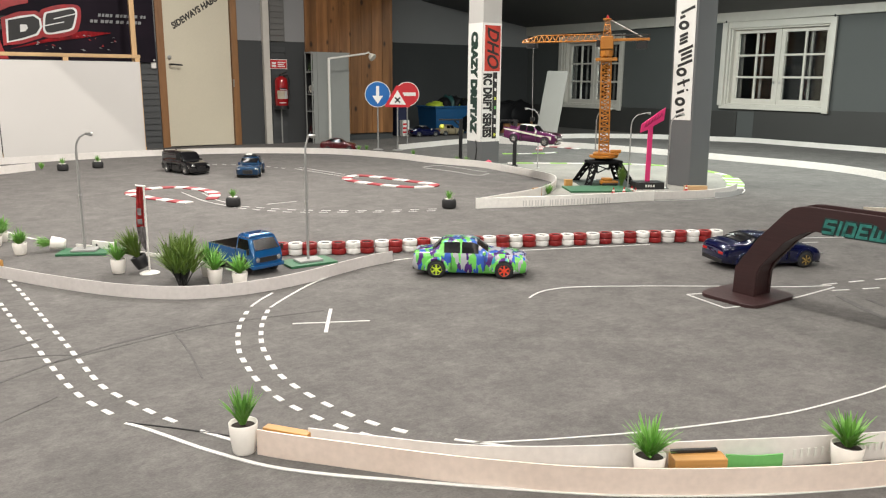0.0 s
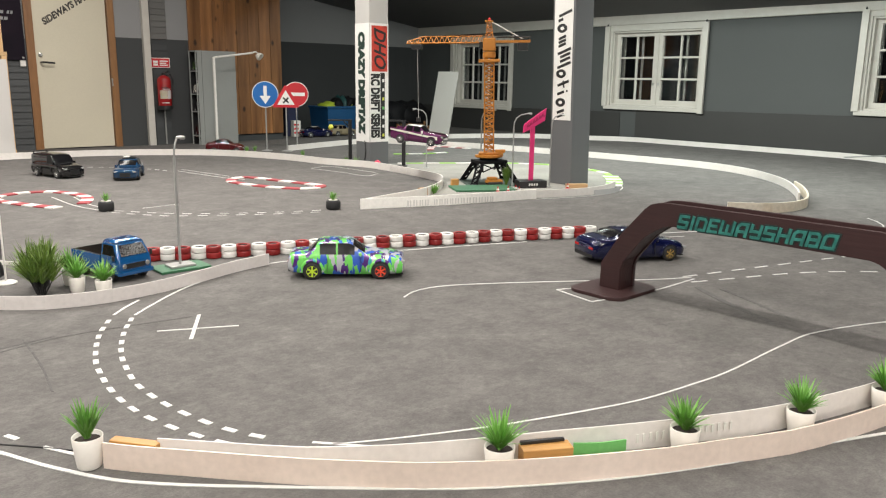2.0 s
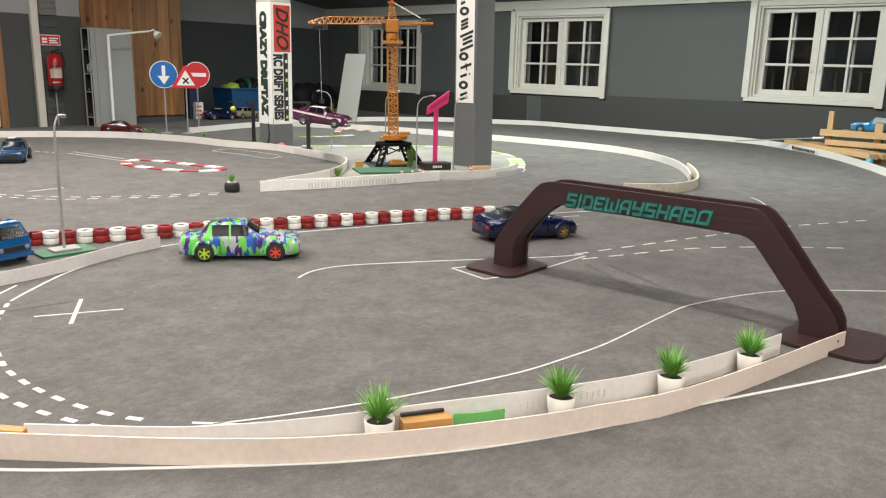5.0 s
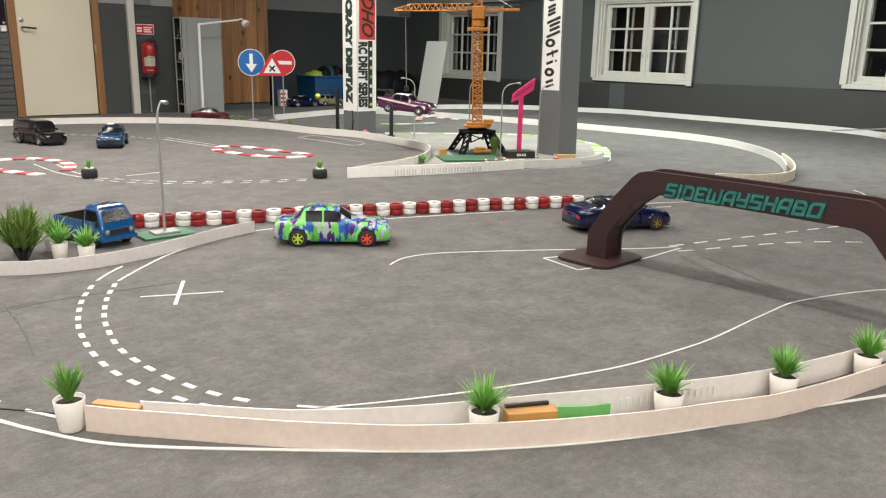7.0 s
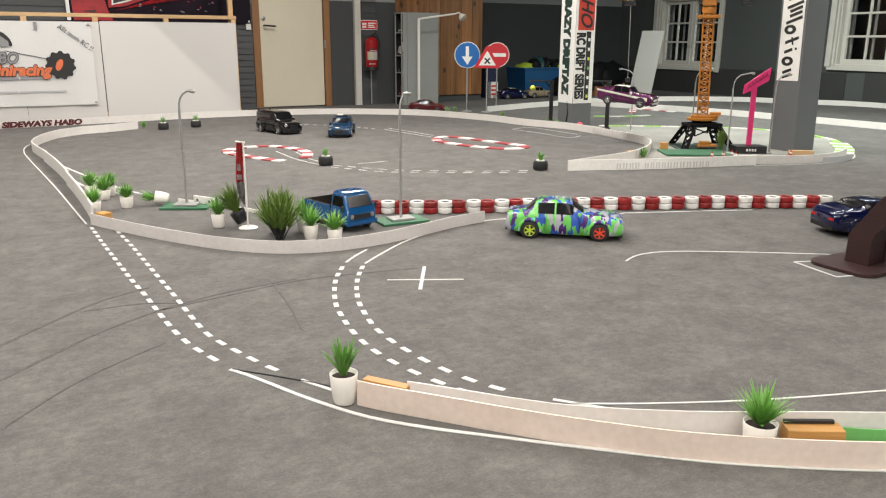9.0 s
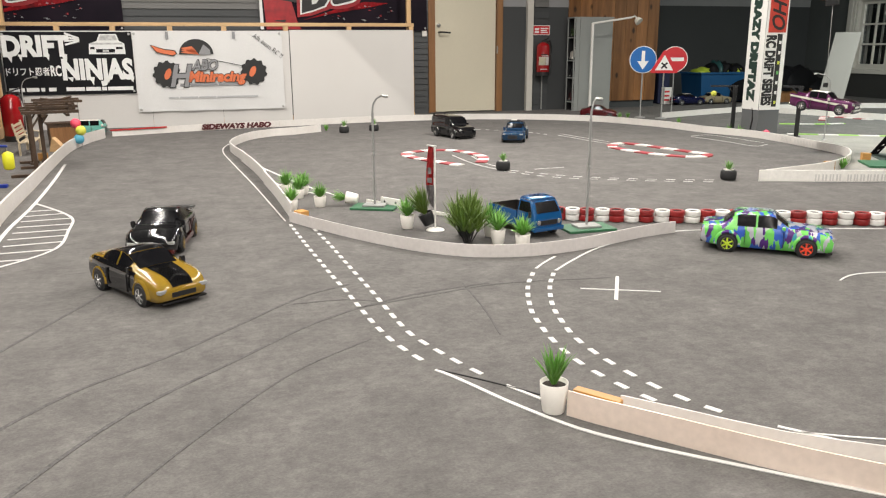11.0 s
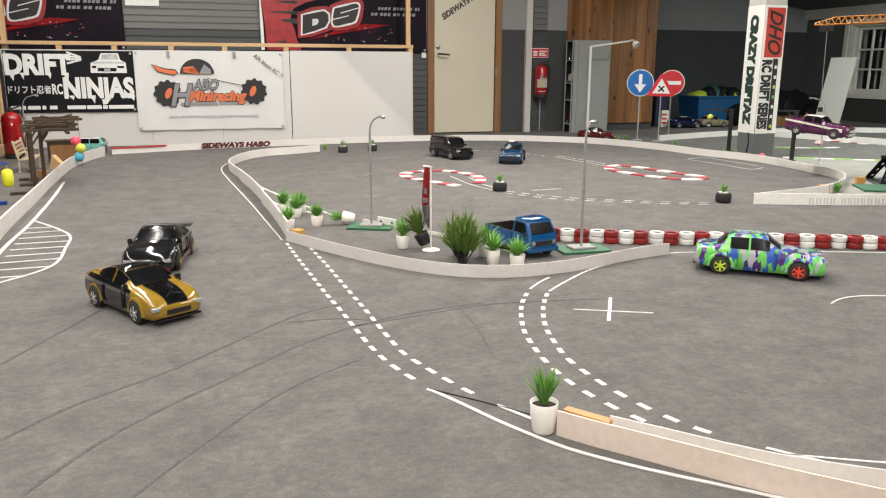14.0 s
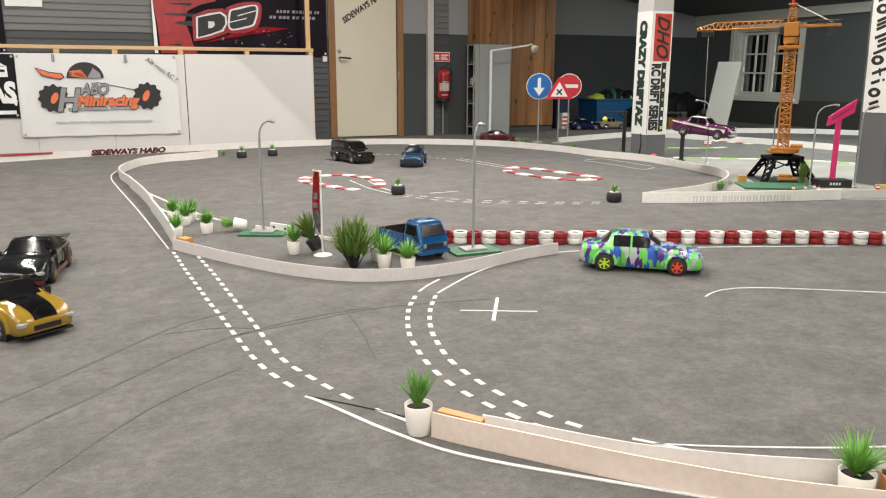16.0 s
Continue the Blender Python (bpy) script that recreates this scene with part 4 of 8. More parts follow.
# two tall tufts without a pot, and the pot between them
for k, (x, y, n) in enumerate(((-0.985, 2.88, 190), (-0.955, 2.80, 150))):
    ob = thing("grass_tuft", pose(x, y, 0.0, 0, 0, 60 * k), "tall dense tuft of dark green artificial grass", "plant", "tall grass tufts")
    bush, stems, rr = bmesh.new(), bmesh.new(), random.Random(77 + k)
    for j in range(13):
        a, d, top = j * 2.4, 0.045 * (j / 13) ** 0.5, rr.uniform(0.045, 0.095) * (0.9 if k else 1.0)
        tip = (d * math.cos(a), d * math.sin(a), top)
        pipe([(0.3 * tip[0], 0.3 * tip[1], 0.0), tip], 0.0022, 5, stems)
        join(bush, moved(blades(17, 0.115, 1.0, 0.0042, 900 + 40 * k + j, 0.45), pose(*tip) @ pose(0, 0, 0, -math.degrees(math.sin(a) * 0.25 * d / 0.045), math.degrees(math.cos(a) * 0.25 * d / 0.045), 0)))
    part("leaves", bush, LEAF_DARK, ob)
    part("stalks", stems, BLACK, ob)
ob = thing("black_pot", pose(-1.0, 2.92, 0.0), "empty-looking black plastic pot behind the grass tuft", "pot")
part("pot", pot_mesh(0.032, 0.026, 0.045), BLACK, ob, smooth=True)
for k, (x, y) in enumerate(((-0.42, 7.62), (0.0, 7.0), (0.08, 6.95), (-1.0, 8.05), (-0.93, 8.12), (0.60, 5.16), (-3.27, 6.20), (0.615, 5.19))):
    ob = thing("grass_tuft", pose(x, y, 0.0, 0, 0, 33 * k), "small tuft of bright artificial grass on the floor", "plant", "small grass tufts")
    part("leaves", moved(blades(26, 0.075, 0.8, 0.0035, 120 + k), pose(0, 0, 0.003)), LEAF, ob)
ob = thing("grass_tuft", pose(1.15, 5.53, 0.0), "dark green artificial grass tuft beside the crane", "plant")
part("leaves", moved(blades(120, 0.155, 0.42, 0.0045, 140), pose(0, 0, 0.004)), LEAF_DARK, ob)

# ---- small wooden blocks and strips between the near borders ----
BLOCK_WOOD = wood("orange_pine_block", (0.52, 0.28, 0.085), (0.42, 0.20, 0.05), axis=0)
GREEN_STRIP = material("green_plastic_strip", (0.14, 0.42, 0.12), 0.4)
o = tagged(part("wood_block", box(-0.05, 0.05, -0.018, 0.018, 0, 0.052, 0.002), BLOCK_WOOD), "orange pine block wedged between the near borders", "block")
o.matrix_world = pose(0.482, 1.466, 0.0005, 0, 0, 5)
o = tagged(part("wood_block", box(-0.05, 0.05, -0.011, 0.011, 0, 0.05, 0.002), BLOCK_WOOD), "pine block closing the end of the border", "block")
o.matrix_world = pose(-0.304, 1.5485, 0.0005, 0, 0, -18)
o = tagged(part("black_strip", box(-0.045, 0.045, -0.004, 0.004, 0, 0.007, 0.0015), BLACK), "black plastic strip lying on a pine block", "strip")
o.matrix_world = pose(0.477, 1.478, 0.0525, 0, 0, 7)
o = tagged(part("green_strip", band(smooth_line([(0.0, 0.0), (0.05, -0.008), (0.11, -0.004)], 0.02), 0, 0.028, 0.003), GREEN_STRIP), "green plastic strip bent along the border", "strip")
o.matrix_world = pose(0.545, 1.497, 0.012, 0, 0, 6)
for k, (x, y, a) in enumerate(((0.525, 5.10, 30), (0.785, 5.555, 10), (-2.55, 2.08, 40), (-1.715, 2.935, -25), (-4.2, 4.05, 20))):
    o = tagged(part("wood_block", box(-0.025, 0.025, -0.02, 0.02, 0, 0.05, 0.002), BLOCK_WOOD), "small pine block propping the border", "block", "pine blocks")
    o.matrix_world = pose(x, y, 0.0005, 0, 0, a)
smudge = thing("faint_print", pose(0.80, 1.548, 0.0, 0, 0, 12), "faint grey worn print on the inner border", "lettering")
FAINT = material("faint_grey_print", (0.66, 0.66, 0.61), 0.4)
for k in range(16):
    if k not in (6, 7):
        part("print_bar", box(-0.12 + k * 0.015, -0.1145 + k * 0.015, -0.0008, 0.0, 0.022 + 0.001 * (k % 3), 0.040), FAINT, smudge)
SCREW = material("screw_head", (0.25, 0.24, 0.22), 0.4, metal=0.8)
for k, (x, y, z, a) in enumerate(((-0.345, 1.5395, 0.030, -20), (1.662, 1.784, 0.034, 24), (-0.905, 2.6275, 0.018, -6), (-1.50, 2.81, 0.028, -28), (-1.755, 2.946, 0.022, -28), (-0.262, 3.243, 0.03, 42))):
    o = tagged(part("screw", lathe([(0.0038, 0), (0.0042, 0.001), (0.003, 0.0024)], 10), SCREW), "steel screw head in the border", "screw", "screws in the borders")
    o.matrix_world = pose(x, y, z, 90, 0, a)

# ---- street lamps ----
def street_lamp(m, h, arm, label, base="plate", r=0.0055):
    """A model street lamp; the arm reaches along +x."""
    ob = thing("street_lamp", m, label, "lamp", "model street lamps")
    drop = 0.06 if base == "plate" else 0.075
    part("pole", pipe([(0, 0, 0.008), (0, 0, h * 0.45), (0, 0, h * 0.46), (0, 0, h - drop)], r, 10), GALV, ob)
    part("collar", lathe([(r + 0.001, 0), (r + 0.001, 0.008)], 12), STEEL, ob).matrix_local = pose(0, 0, h * 0.5)
    part("arm", pipe([(0, 0, h - drop), (0.03 * arm, 0, h - 0.62 * drop), (0.14 * arm, 0, h - 0.28 * drop), (0.36 * arm, 0, h), (arm - 0.015, 0, h + 0.012)], r * 0.75, 8), GALV, ob)
    part("head", moved(lathe([(0.003, -0.014), (0.005, -0.010), (0.0075, 0.002), (0.008, 0.014), (0.006, 0.017), (0.002, 0.0175)], 12), pose(arm - 0.002, 0, h + 0.0115, 0, 98, 0)), STEEL, ob, smooth=True)
    if base == "plate":
        part("foot", box(-0.05, 0.05, -0.035, 0.035, 0.009, 0.018, 0.002), GALV, ob)
        part("base_plate", box(-0.1, 0.1, -0.065, 0.065, 0.0, 0.009, 0.001), GREEN_BASE, ob)
    else:
        part("foot", lathe([(0.02, 0), (0.02, 0.006), (0.008, 0.012)], 16), STEEL, ob)
    return ob


street_lamp(pose(-1.545, 3.30, 0.0005, 0, 0, 10), 0.485, 0.055, "grey model street lamp on a green studded plate")
street_lamp(pose(-0.575, 3.17, 0.0005, 0, 0, 35), 0.495, 0.03, "grey model street lamp on a green plate beside the tyre wall")
for x, y, a, arm, h in ((1.172, 5.43, 10, 0.115, 0.503), (1.450, 5.49, 15, 0.082, 0.495), (1.02, 5.90, 12, 0.10, 0.512), (0.676, 6.67, 165, 0.105, 0.48)):
    street_lamp(pose(x, y, 0.0, 0, 0, a), h, arm, "thin grey model street lamp with a curved arm", "round", 0.005)
tall = thing("angle_lamp", ROOM @ pose(4.005, 7.9, 0.0), "tall white bracket lamp with a small clear head", "lamp")
part("pole", box(-0.012, 0.012, -0.01, 0.01, 0, 0.93, 0.003), WHITE_PLASTIC, tall)
part("arm", pipe([(0, 0, 0.925), (0.42, -0.06, 0.985)], 0.010, 8), WHITE_PLASTIC, tall)
LAMP_HEAD = material("frosted_lamp_head", (0.8, 0.76, 0.68), 0.25)
hd = part("head", lathe([(0.012, 0), (0.03, 0.01), (0.045, 0.05), (0.042, 0.056), (0.012, 0.03)], 20), LAMP_HEAD, tall, "frosted white reflector", smooth=True)
hd.matrix_local = pose(0.47, -0.07, 0.975, 130, 0, 30)
part("neck", pipe([(0.42, -0.06, 0.985), (0.455, -0.065, 1.0), (0.475, -0.07, 0.985)], 0.008, 8), WHITE_PLASTIC, tall)

# ---- feather flag ----
flag = thing("feather_flag", pose(-1.138, 2.964, 0.0005, 0, 0, 5), "small red and black feather flag on a white pole", "flag")
part("base", lathe([(0.036, 0), (0.037, 0.003), (0.03, 0.007), (0.006, 0.010)], 24), WHITE_PLASTIC, flag)
part("pole", pipe([(0, 0, 0.008), (0, 0, 0.335)], 0.0035, 8), WHITE_PLASTIC, flag)
part("top_bar", pipe([(-0.03, 0, 0.336), (0.006, 0, 0.332)], 0.003, 6), WHITE_PLASTIC, flag)
FLAG_RED, FLAG_DARK = material("flag_red", (0.46, 0.025, 0.025), 0.7, second=(0.16, 0.015, 0.018), scale=60, amount=0.9), material("flag_grey_black", (0.06, 0.05, 0.055), 0.7, second=(0.3, 0.28, 0.28), scale=35, amount=0.9)


def cloth(outline_left, outline_right, mat, name, parent, waves=0.004):
    b, rows = bmesh.new(), []
    for k, ((x0, z0), (x1, z1)) in enumerate(zip(outline_left, outline_right)):
        rows.append([b.verts.new((x0 + (x1 - x0) * i / 4, waves * math.sin(i * 1.7 + k * 0.9), z0 + (z1 - z0) * i / 4)) for i in range(5)])
    for a, c in zip(rows, rows[1:]):
        for i in range(4):
            b.faces.new((a[i], a[i + 1], c[i + 1], c[i]))
    bmesh.ops.solidify(b, geom=b.faces[:], thickness=0.001)
    return part(name, b, mat, parent)


cloth([(-0.026, 0.330), (-0.030, 0.30), (-0.034, 0.26), (-0.036, 0.22), (-0.036, 0.18)], [(-0.006, 0.330), (-0.005, 0.30), (-0.006, 0.26), (-0.006, 0.22), (-0.006, 0.18)], FLAG_RED, "red_cloth", flag)
cloth([(-0.036, 0.18), (-0.034, 0.15), (-0.028, 0.12), (-0.018, 0.10), (-0.010, 0.09)], [(-0.006, 0.18), (-0.006, 0.15), (-0.006, 0.12), (-0.006, 0.10), (-0.006, 0.088)], FLAG_DARK, "dark_cloth", flag)
part("emblem", box(-0.03, -0.012, -0.0055, -0.005, 0.19, 0.21, 0.0002), FLAG_DARK, flag)
part("emblem", box(-0.028, -0.014, -0.0055, -0.005, 0.225, 0.25, 0.0002), FLAG_DARK, flag)

# ---- flat kerbs ----
KERB_RED = material("red_kerb_plastic", (0.33, 0.045, 0.055), 0.55, second=(0.24, 0.04, 0.048), scale=20, random=0.08)
KERB_WHITE = material("white_kerb_plastic", (0.78, 0.75, 0.72), 0.5, second=(0.6, 0.57, 0.54), scale=20)
KERB_GREEN = material("green_kerb_plastic", (0.30, 0.55, 0.10), 0.5)


def kerb(points, width, piece, colours, label, closed=True):
    ob = thing("kerb", pose(0, 0, 0), label, "kerb", "flat kerbs", "structure")
    line, run, seg, k = smooth_line(points, 0.012, closed), 0.0, [], 0
    for a in line:
        if seg:
            run += (a - seg[-1]).length
        seg.append(a)
        if run > piece:
            part("kerb_piece", strip(seg, width, 0.007, 0.0065), colours[k % 2], ob)
            seg, run, k = [a], 0.0, k + 1
    if len(seg) > 1:
        part("kerb_piece", strip(seg, width, 0.007, 0.0065), colours[k % 2], ob)
    return ob


kerb([(-1.475, 4.775), (-1.50, 4.93), (-1.56, 5.06), (-1.70, 5.20), (-1.86, 5.27), (-2.0, 5.20), (-2.07, 5.06), (-2.02, 4.92), (-1.85, 4.79), (-1.66, 4.68), (-1.56, 4.63)], 0.068, 0.078, (KERB_RED, KERB_WHITE), "flat red and white kerb ring round a hairpin", False)
kerb([(-0.80, 5.80), (-0.79, 5.96), (-0.72, 6.02), (-0.60, 5.95), (-0.47, 5.84), (-0.30, 5.70), (-0.155, 5.57), (-0.17, 5.46), (-0.28, 5.41), (-0.45, 5.47), (-0.60, 5.57), (-0.72, 5.68)], 0.068, 0.115, (KERB_RED, KERB_WHITE), "flat red and white kerb ring on the carpet")
kerb([(1.93, 5.53), (2.01, 5.75), (2.06, 5.95), (2.095, 6.13)], 0.12, 0.08, (KERB_WHITE, KERB_GREEN), "broad green and white kerb at the tip of the infield", False)
kerb([(2.10, 6.15), (2.115, 6.32), (2.07, 6.53), (1.93, 6.80), (1.70, 7.0), (1.35, 7.07), (0.97, 7.06), (0.45, 7.03)], 0.05, 0.14, (KERB_GREEN, KERB_WHITE), "flat green and white kerb round the infield", False)
kerb([(0.85, 8.35), (0.93, 8.80), (1.08, 8.75), (1.3, 8.55)], 0.07, 0.09, (KERB_RED, KERB_WHITE), "flat red and white kerb beyond the crane", False)
kerb([(0.45, 7.9), (0.75, 7.95), (1.0, 8.1)], 0.05, 0.14, (KERB_GREEN, KERB_WHITE), "flat green and white kerb beyond the column", False)

# perforated white rail behind the island
rail = thing("perforated_rail", pose(-1.30, 3.27, 0, 0, 0, -22), "low white perforated rail behind the island plants", "rail")
part("rail", box(-0.36, 0.40, -0.003, 0.003, 0.0, 0.016, 0.001), WHITE_PLASTIC, rail)
for x in (-0.20, 0.22):
    pl = part("plate", box(x - 0.06, x + 0.06, -0.005, 0.005, 0.0, 0.04, 0.001), WHITE_PLASTIC, rail)
    for dx in (-0.035, 0.035):
        part("hole", lathe([(0.006, 0), (0.006, 0.0004)], 12), BLACK, pl).matrix_local = pose(x + dx, -0.0052, 0.022, 90)
painted([(-2.87, 4.372), (-2.402, 3.954), (-2.05, 3.66), (-1.75, 3.46)], 0.014)
painted([(-2.588, 4.015), (-2.243, 3.679), (-1.95, 3.52)], 0.014)

# ---- crane ----
CRANE_BLACK = material("matt_black_crane_plastic", (0.007, 0.007, 0.008), 0.85)
CRANE_BLACK.node_tree.nodes["Principled BSDF"].inputs["Specular IOR Level"].default_value = 0.15
CRANE = material("crane_orange_plastic", (0.43, 0.165, 0.018), 0.45, second=(0.36, 0.13, 0.014), scale=30)
crane = thing("tower_crane", pose(1.068, 5.79, -0.003, 0, -1.3, -10), "tall orange toy tower crane on black lattice legs", "crane")


def lattice(half, z0, z1, step, r, bm=None):
    b = bm or bmesh.new()
    n = max(1, round((z1 - z0) / step))
    c = [(-half, -half), (half, -half), (half, half), (-half, half)]
    for x, y in c:
        pipe([(x, y, z0), (x, y, z1)], r, 5, b)
    for i in range(n):
        a, d = z0 + (z1 - z0) * i / n, z0 + (z1 - z0) * (i + 1) / n
        for k in range(4):
            p, q = c[k], c[(k + 1) % 4]
            if i % 2:
                p, q = q, p
            pipe([(*p, a), (*q, d)], r * 0.75, 4, b)
            pipe([(*p, d), (*q, d)], r * 0.7, 4, b)
    return b


part("mast", lattice(0.0325, 0.222, 0.895, 0.038, 0.0062), CRANE, crane)
part("collar", box(-0.075, 0.075, -0.05, 0.05, 0.862, 0.884, 0.003), CRANE, crane)
part("slewing_ring", lathe([(0.045, 0.862), (0.045, 0.90), (0.038, 0.902)], 20), CRANE, crane)
part("cab", box(-0.045, 0.045, -0.045, 0.045, 0.905, 0.995, 0.008), CRANE, crane)
part("cab_window", box(-0.072, -0.045, -0.03, 0.03, 0.925, 0.97, 0.002), BLACK, crane)
peak = lattice(0.027, 1.03, 1.145, 0.038, 0.004)
for v in peak.verts:
    k = 1 - 0.5 * (v.co.z - 1.03) / 0.115
    v.co.x, v.co.y = v.co.x * k, v.co.y * k
part("tower_top", peak, CRANE, crane)
part("peak_plate", box(-0.03, 0.026, -0.018, 0.018, 1.14, 1.15, 0.002), CRANE, crane)
part("top_lamp", lathe([(0.009, 1.15), (0.010, 1.162), (0.004, 1.172)], 10), RED_PAINT, crane)
b = bmesh.new()
n = 14
for i in range(n + 1):
    x = -0.05 - 0.54 * i / n
    taper = 1 - 0.75 * max(0, (i - n + 3) / 3)
    if i < n:
        x2 = -0.05 - 0.54 * (i + 1) / n
        t2 = 1 - 0.75 * max(0, (i + 1 - n + 3) / 3)
        for s in (-1, 1):
            pipe([(x, s * 0.022, 0.965), (x2, s * 0.022, 0.965)], 0.005, 5, b)
            pipe([(x, s * 0.022, 0.965), ((x + x2) / 2, 0, 0.965 + 0.045 * taper)], 0.0032, 4, b)
            pipe([((x + x2) / 2, 0, 0.965 + 0.045 * taper), (x2, s * 0.022, 0.965)], 0.0032, 4, b)
        pipe([(x, 0, 0.965 + 0.045 * taper), (x2, 0, 0.965 + 0.045 * t2)], 0.004, 5, b)
    pipe([(x, -0.022, 0.965), (x, 0.022, 0.965)], 0.003, 4, b)
part("jib", b, CRANE, crane)
b = box(0.045, 0.29, -0.03, 0.03, 0.96, 0.978, 0.002)
part("counter_jib", b, CRANE, crane)
b = bmesh.new()
for i in range(6):
    x = 0.06 + i * 0.044
    for s in (-0.028, 0.028):
        pipe([(x, s, 0.978), (x, s, 1.0)], 0.002, 4, b)
for s in (-0.028, 0.028):
    pipe([(0.05, s, 1.0), (0.29, s, 1.0)], 0.0045, 5, b)
part("railing", b, BLACK, crane)
part("counterweight", box(0.20, 0.275, -0.04, 0.04, 0.905, 0.958, 0.004), BLACK, crane)
part("stay", pipe([(0.02, 0, 1.14), (0.24, 0, 1.02)], 0.004, 6), WHITE_PLASTIC, crane)
part("trolley", box(-0.56, -0.48, -0.028, 0.028, 0.925, 0.958, 0.004), BLACK, crane)
part("cable", pipe([(-0.515, 0, 0.961), (-0.515, 0, 0.46)], 0.0022, 5), STEEL, crane)
part("hook_block", box(-0.53, -0.50, -0.012, 0.012, 0.445, 0.475, 0.004), BLACK, crane)
for piece in crane.children:
    if piece.name.split(".")[0] in ("slewing_ring", "cab", "cab_window", "jib", "counter_jib", "railing", "counterweight", "trolley"):
        piece.location.z += 0.035
part("turntable", box(-0.075, 0.105, -0.07, 0.07, 0.206, 0.222, 0.005), CRANE, crane)
part("turntable_ring", lathe([(0.098, 0.186), (0.102, 0.19), (0.102, 0.203), (0.09, 0.2055)], 24), CRANE, crane)
part("motor_box", box(0.045, 0.12, -0.06, -0.012, 0.2225, 0.244, 0.005), CRANE, crane)
part("gear_ring", lathe([(0.066, 0.168), (0.066, 0.186), (0.06, 0.1865)], 20), CRANE_BLACK, crane)
TURN = pose(0, 0, 0, 0, 0, 22)
part("leg_frame", moved(box(-0.112, 0.112, -0.09, 0.09, 0.146, 0.167, 0.006), TURN), CRANE_BLACK, crane)
part("frame_truss", moved(lattice(0.078, 0.085, 0.146, 0.061, 0.006), TURN), CRANE_BLACK, crane)
for sx, sy in ((-1, -1), (1, -1), (1, 1), (-1, 1)):
    top, bot = TURN @ Vector((sx * 0.093, sy * 0.074, 0.148)), TURN @ Vector((sx * 0.172, sy * 0.145, 0.0))
    b, across = bmesh.new(), (bot - top).cross(Vector((0, 0, 1))).normalized()
    inward = -Vector((bot.x, bot.y, 0)).normalized()
    offs = [across * 0.024, across * -0.024, inward * 0.034]
    for k, q in enumerate(offs):
        pipe([top + q, bot + q * 0.8], 0.0072, 5, b)
        for i in range(4):
            near, far = (top + q).lerp(bot + q * 0.8, i / 4), (top + offs[(k + 1) % 3]).lerp(bot + offs[(k + 1) % 3] * 0.8, (i + 1) / 4)
            pipe([near, far], 0.0045, 4, b)
            pipe([(top + offs[(k + 1) % 3]).lerp(bot + offs[(k + 1) % 3] * 0.8, i / 4), (top + q).lerp(bot + q * 0.8, (i + 1) / 4)], 0.0045, 4, b)
    box(bot.x - 0.028, bot.x + 0.028, bot.y - 0.028, bot.y + 0.028, 0, 0.012, 0.002, b)
    part("leg", b, CRANE_BLACK, crane)
DARK_BASE = material("dark_green_plate_plastic", (0.02, 0.036, 0.026), 0.5, second=(0.03, 0.05, 0.036), scale=12)
o = tagged(part("dark_plate", box(-0.21, 0.21, -0.20, 0.20, 0, 0.004, 0.001), DARK_BASE), "dark green plate under the crane legs", "plate")
o.matrix_world = pose(1.075, 5.735, 0.002, 0, 0, 4)
o = tagged(part("green_plate", box(-0.21, 0.21, -0.13, 0.13, 0, 0.012, 0.002), GREEN_BASE), "green studded building plate under the crane", "plate")
o.matrix_world = pose(0.955, 5.385, 0.0025, 0, 0, 6)
toy = thing("yellow_toy_digger", pose(1.07, 5.58, 0.0065, 0, 0, 5), "small yellow toy machine under the crane", "toy")
part("chassis", box(-0.06, 0.06, -0.03, 0.03, 0.012, 0.035, 0.008), CRANE, toy)
part("hood", box(-0.05, 0.02, -0.025, 0.025, 0.0355, 0.055, 0.006), CRANE, toy)
for sy in (-1, 1):
    part("track", box(-0.055, 0.055, sy * 0.03 - 0.008, sy * 0.03 + 0.008, 0.0, 0.022, 0.008), BLACK, toy)

# ---- pink arrow sign ----
PINK = material("pink_painted_wood", (0.68, 0.03, 0.17), 0.45, scale=20)
DARK_PINK = material("dark_red_script", (0.22, 0.01, 0.05), 0.5)
pink = thing("pink_sign", pose(1.318, 5.50, 0.0, 0, 0, 8), "bright pink arrow sign on a black box foot", "sign")
part("foot", box(-0.10, 0.10, -0.06, 0.06, 0, 0.05, 0.003), BLACK, pink)
part("pole", box(-0.016, 0.016, -0.008, 0.008, 0.05, 0.43, 0.003), PINK, pink)
part("board", prism([(-0.076, 0.382), (-0.070, 0.44), (0.045, 0.522), (0.090, 0.55), (0.082, 0.467), (0.03, 0.437), (-0.035, 0.400)], 0.012, 0.002), PINK, pink).matrix_local = pose(0, -0.021, 0)
b = bmesh.new()
for k in range(6):
    x = -0.050 + k * 0.021
    pipe([(x, -0.0215, 0.417 + k * 0.014), (x + 0.010, -0.0215, 0.445 + k * 0.014), (x + 0.013, -0.0215, 0.424 + k * 0.014), (x + 0.021, -0.0215, 0.432 + k * 0.014)], 0.0028, 5, b)
part("script_mark", b, DARK_PINK, pink)
for k in range(4):
    part("script_mark", box(-0.035 + k * 0.018, -0.023 + k * 0.018, -0.0612, -0.0602, 0.018, 0.034), WHITE_PLASTIC, pink)
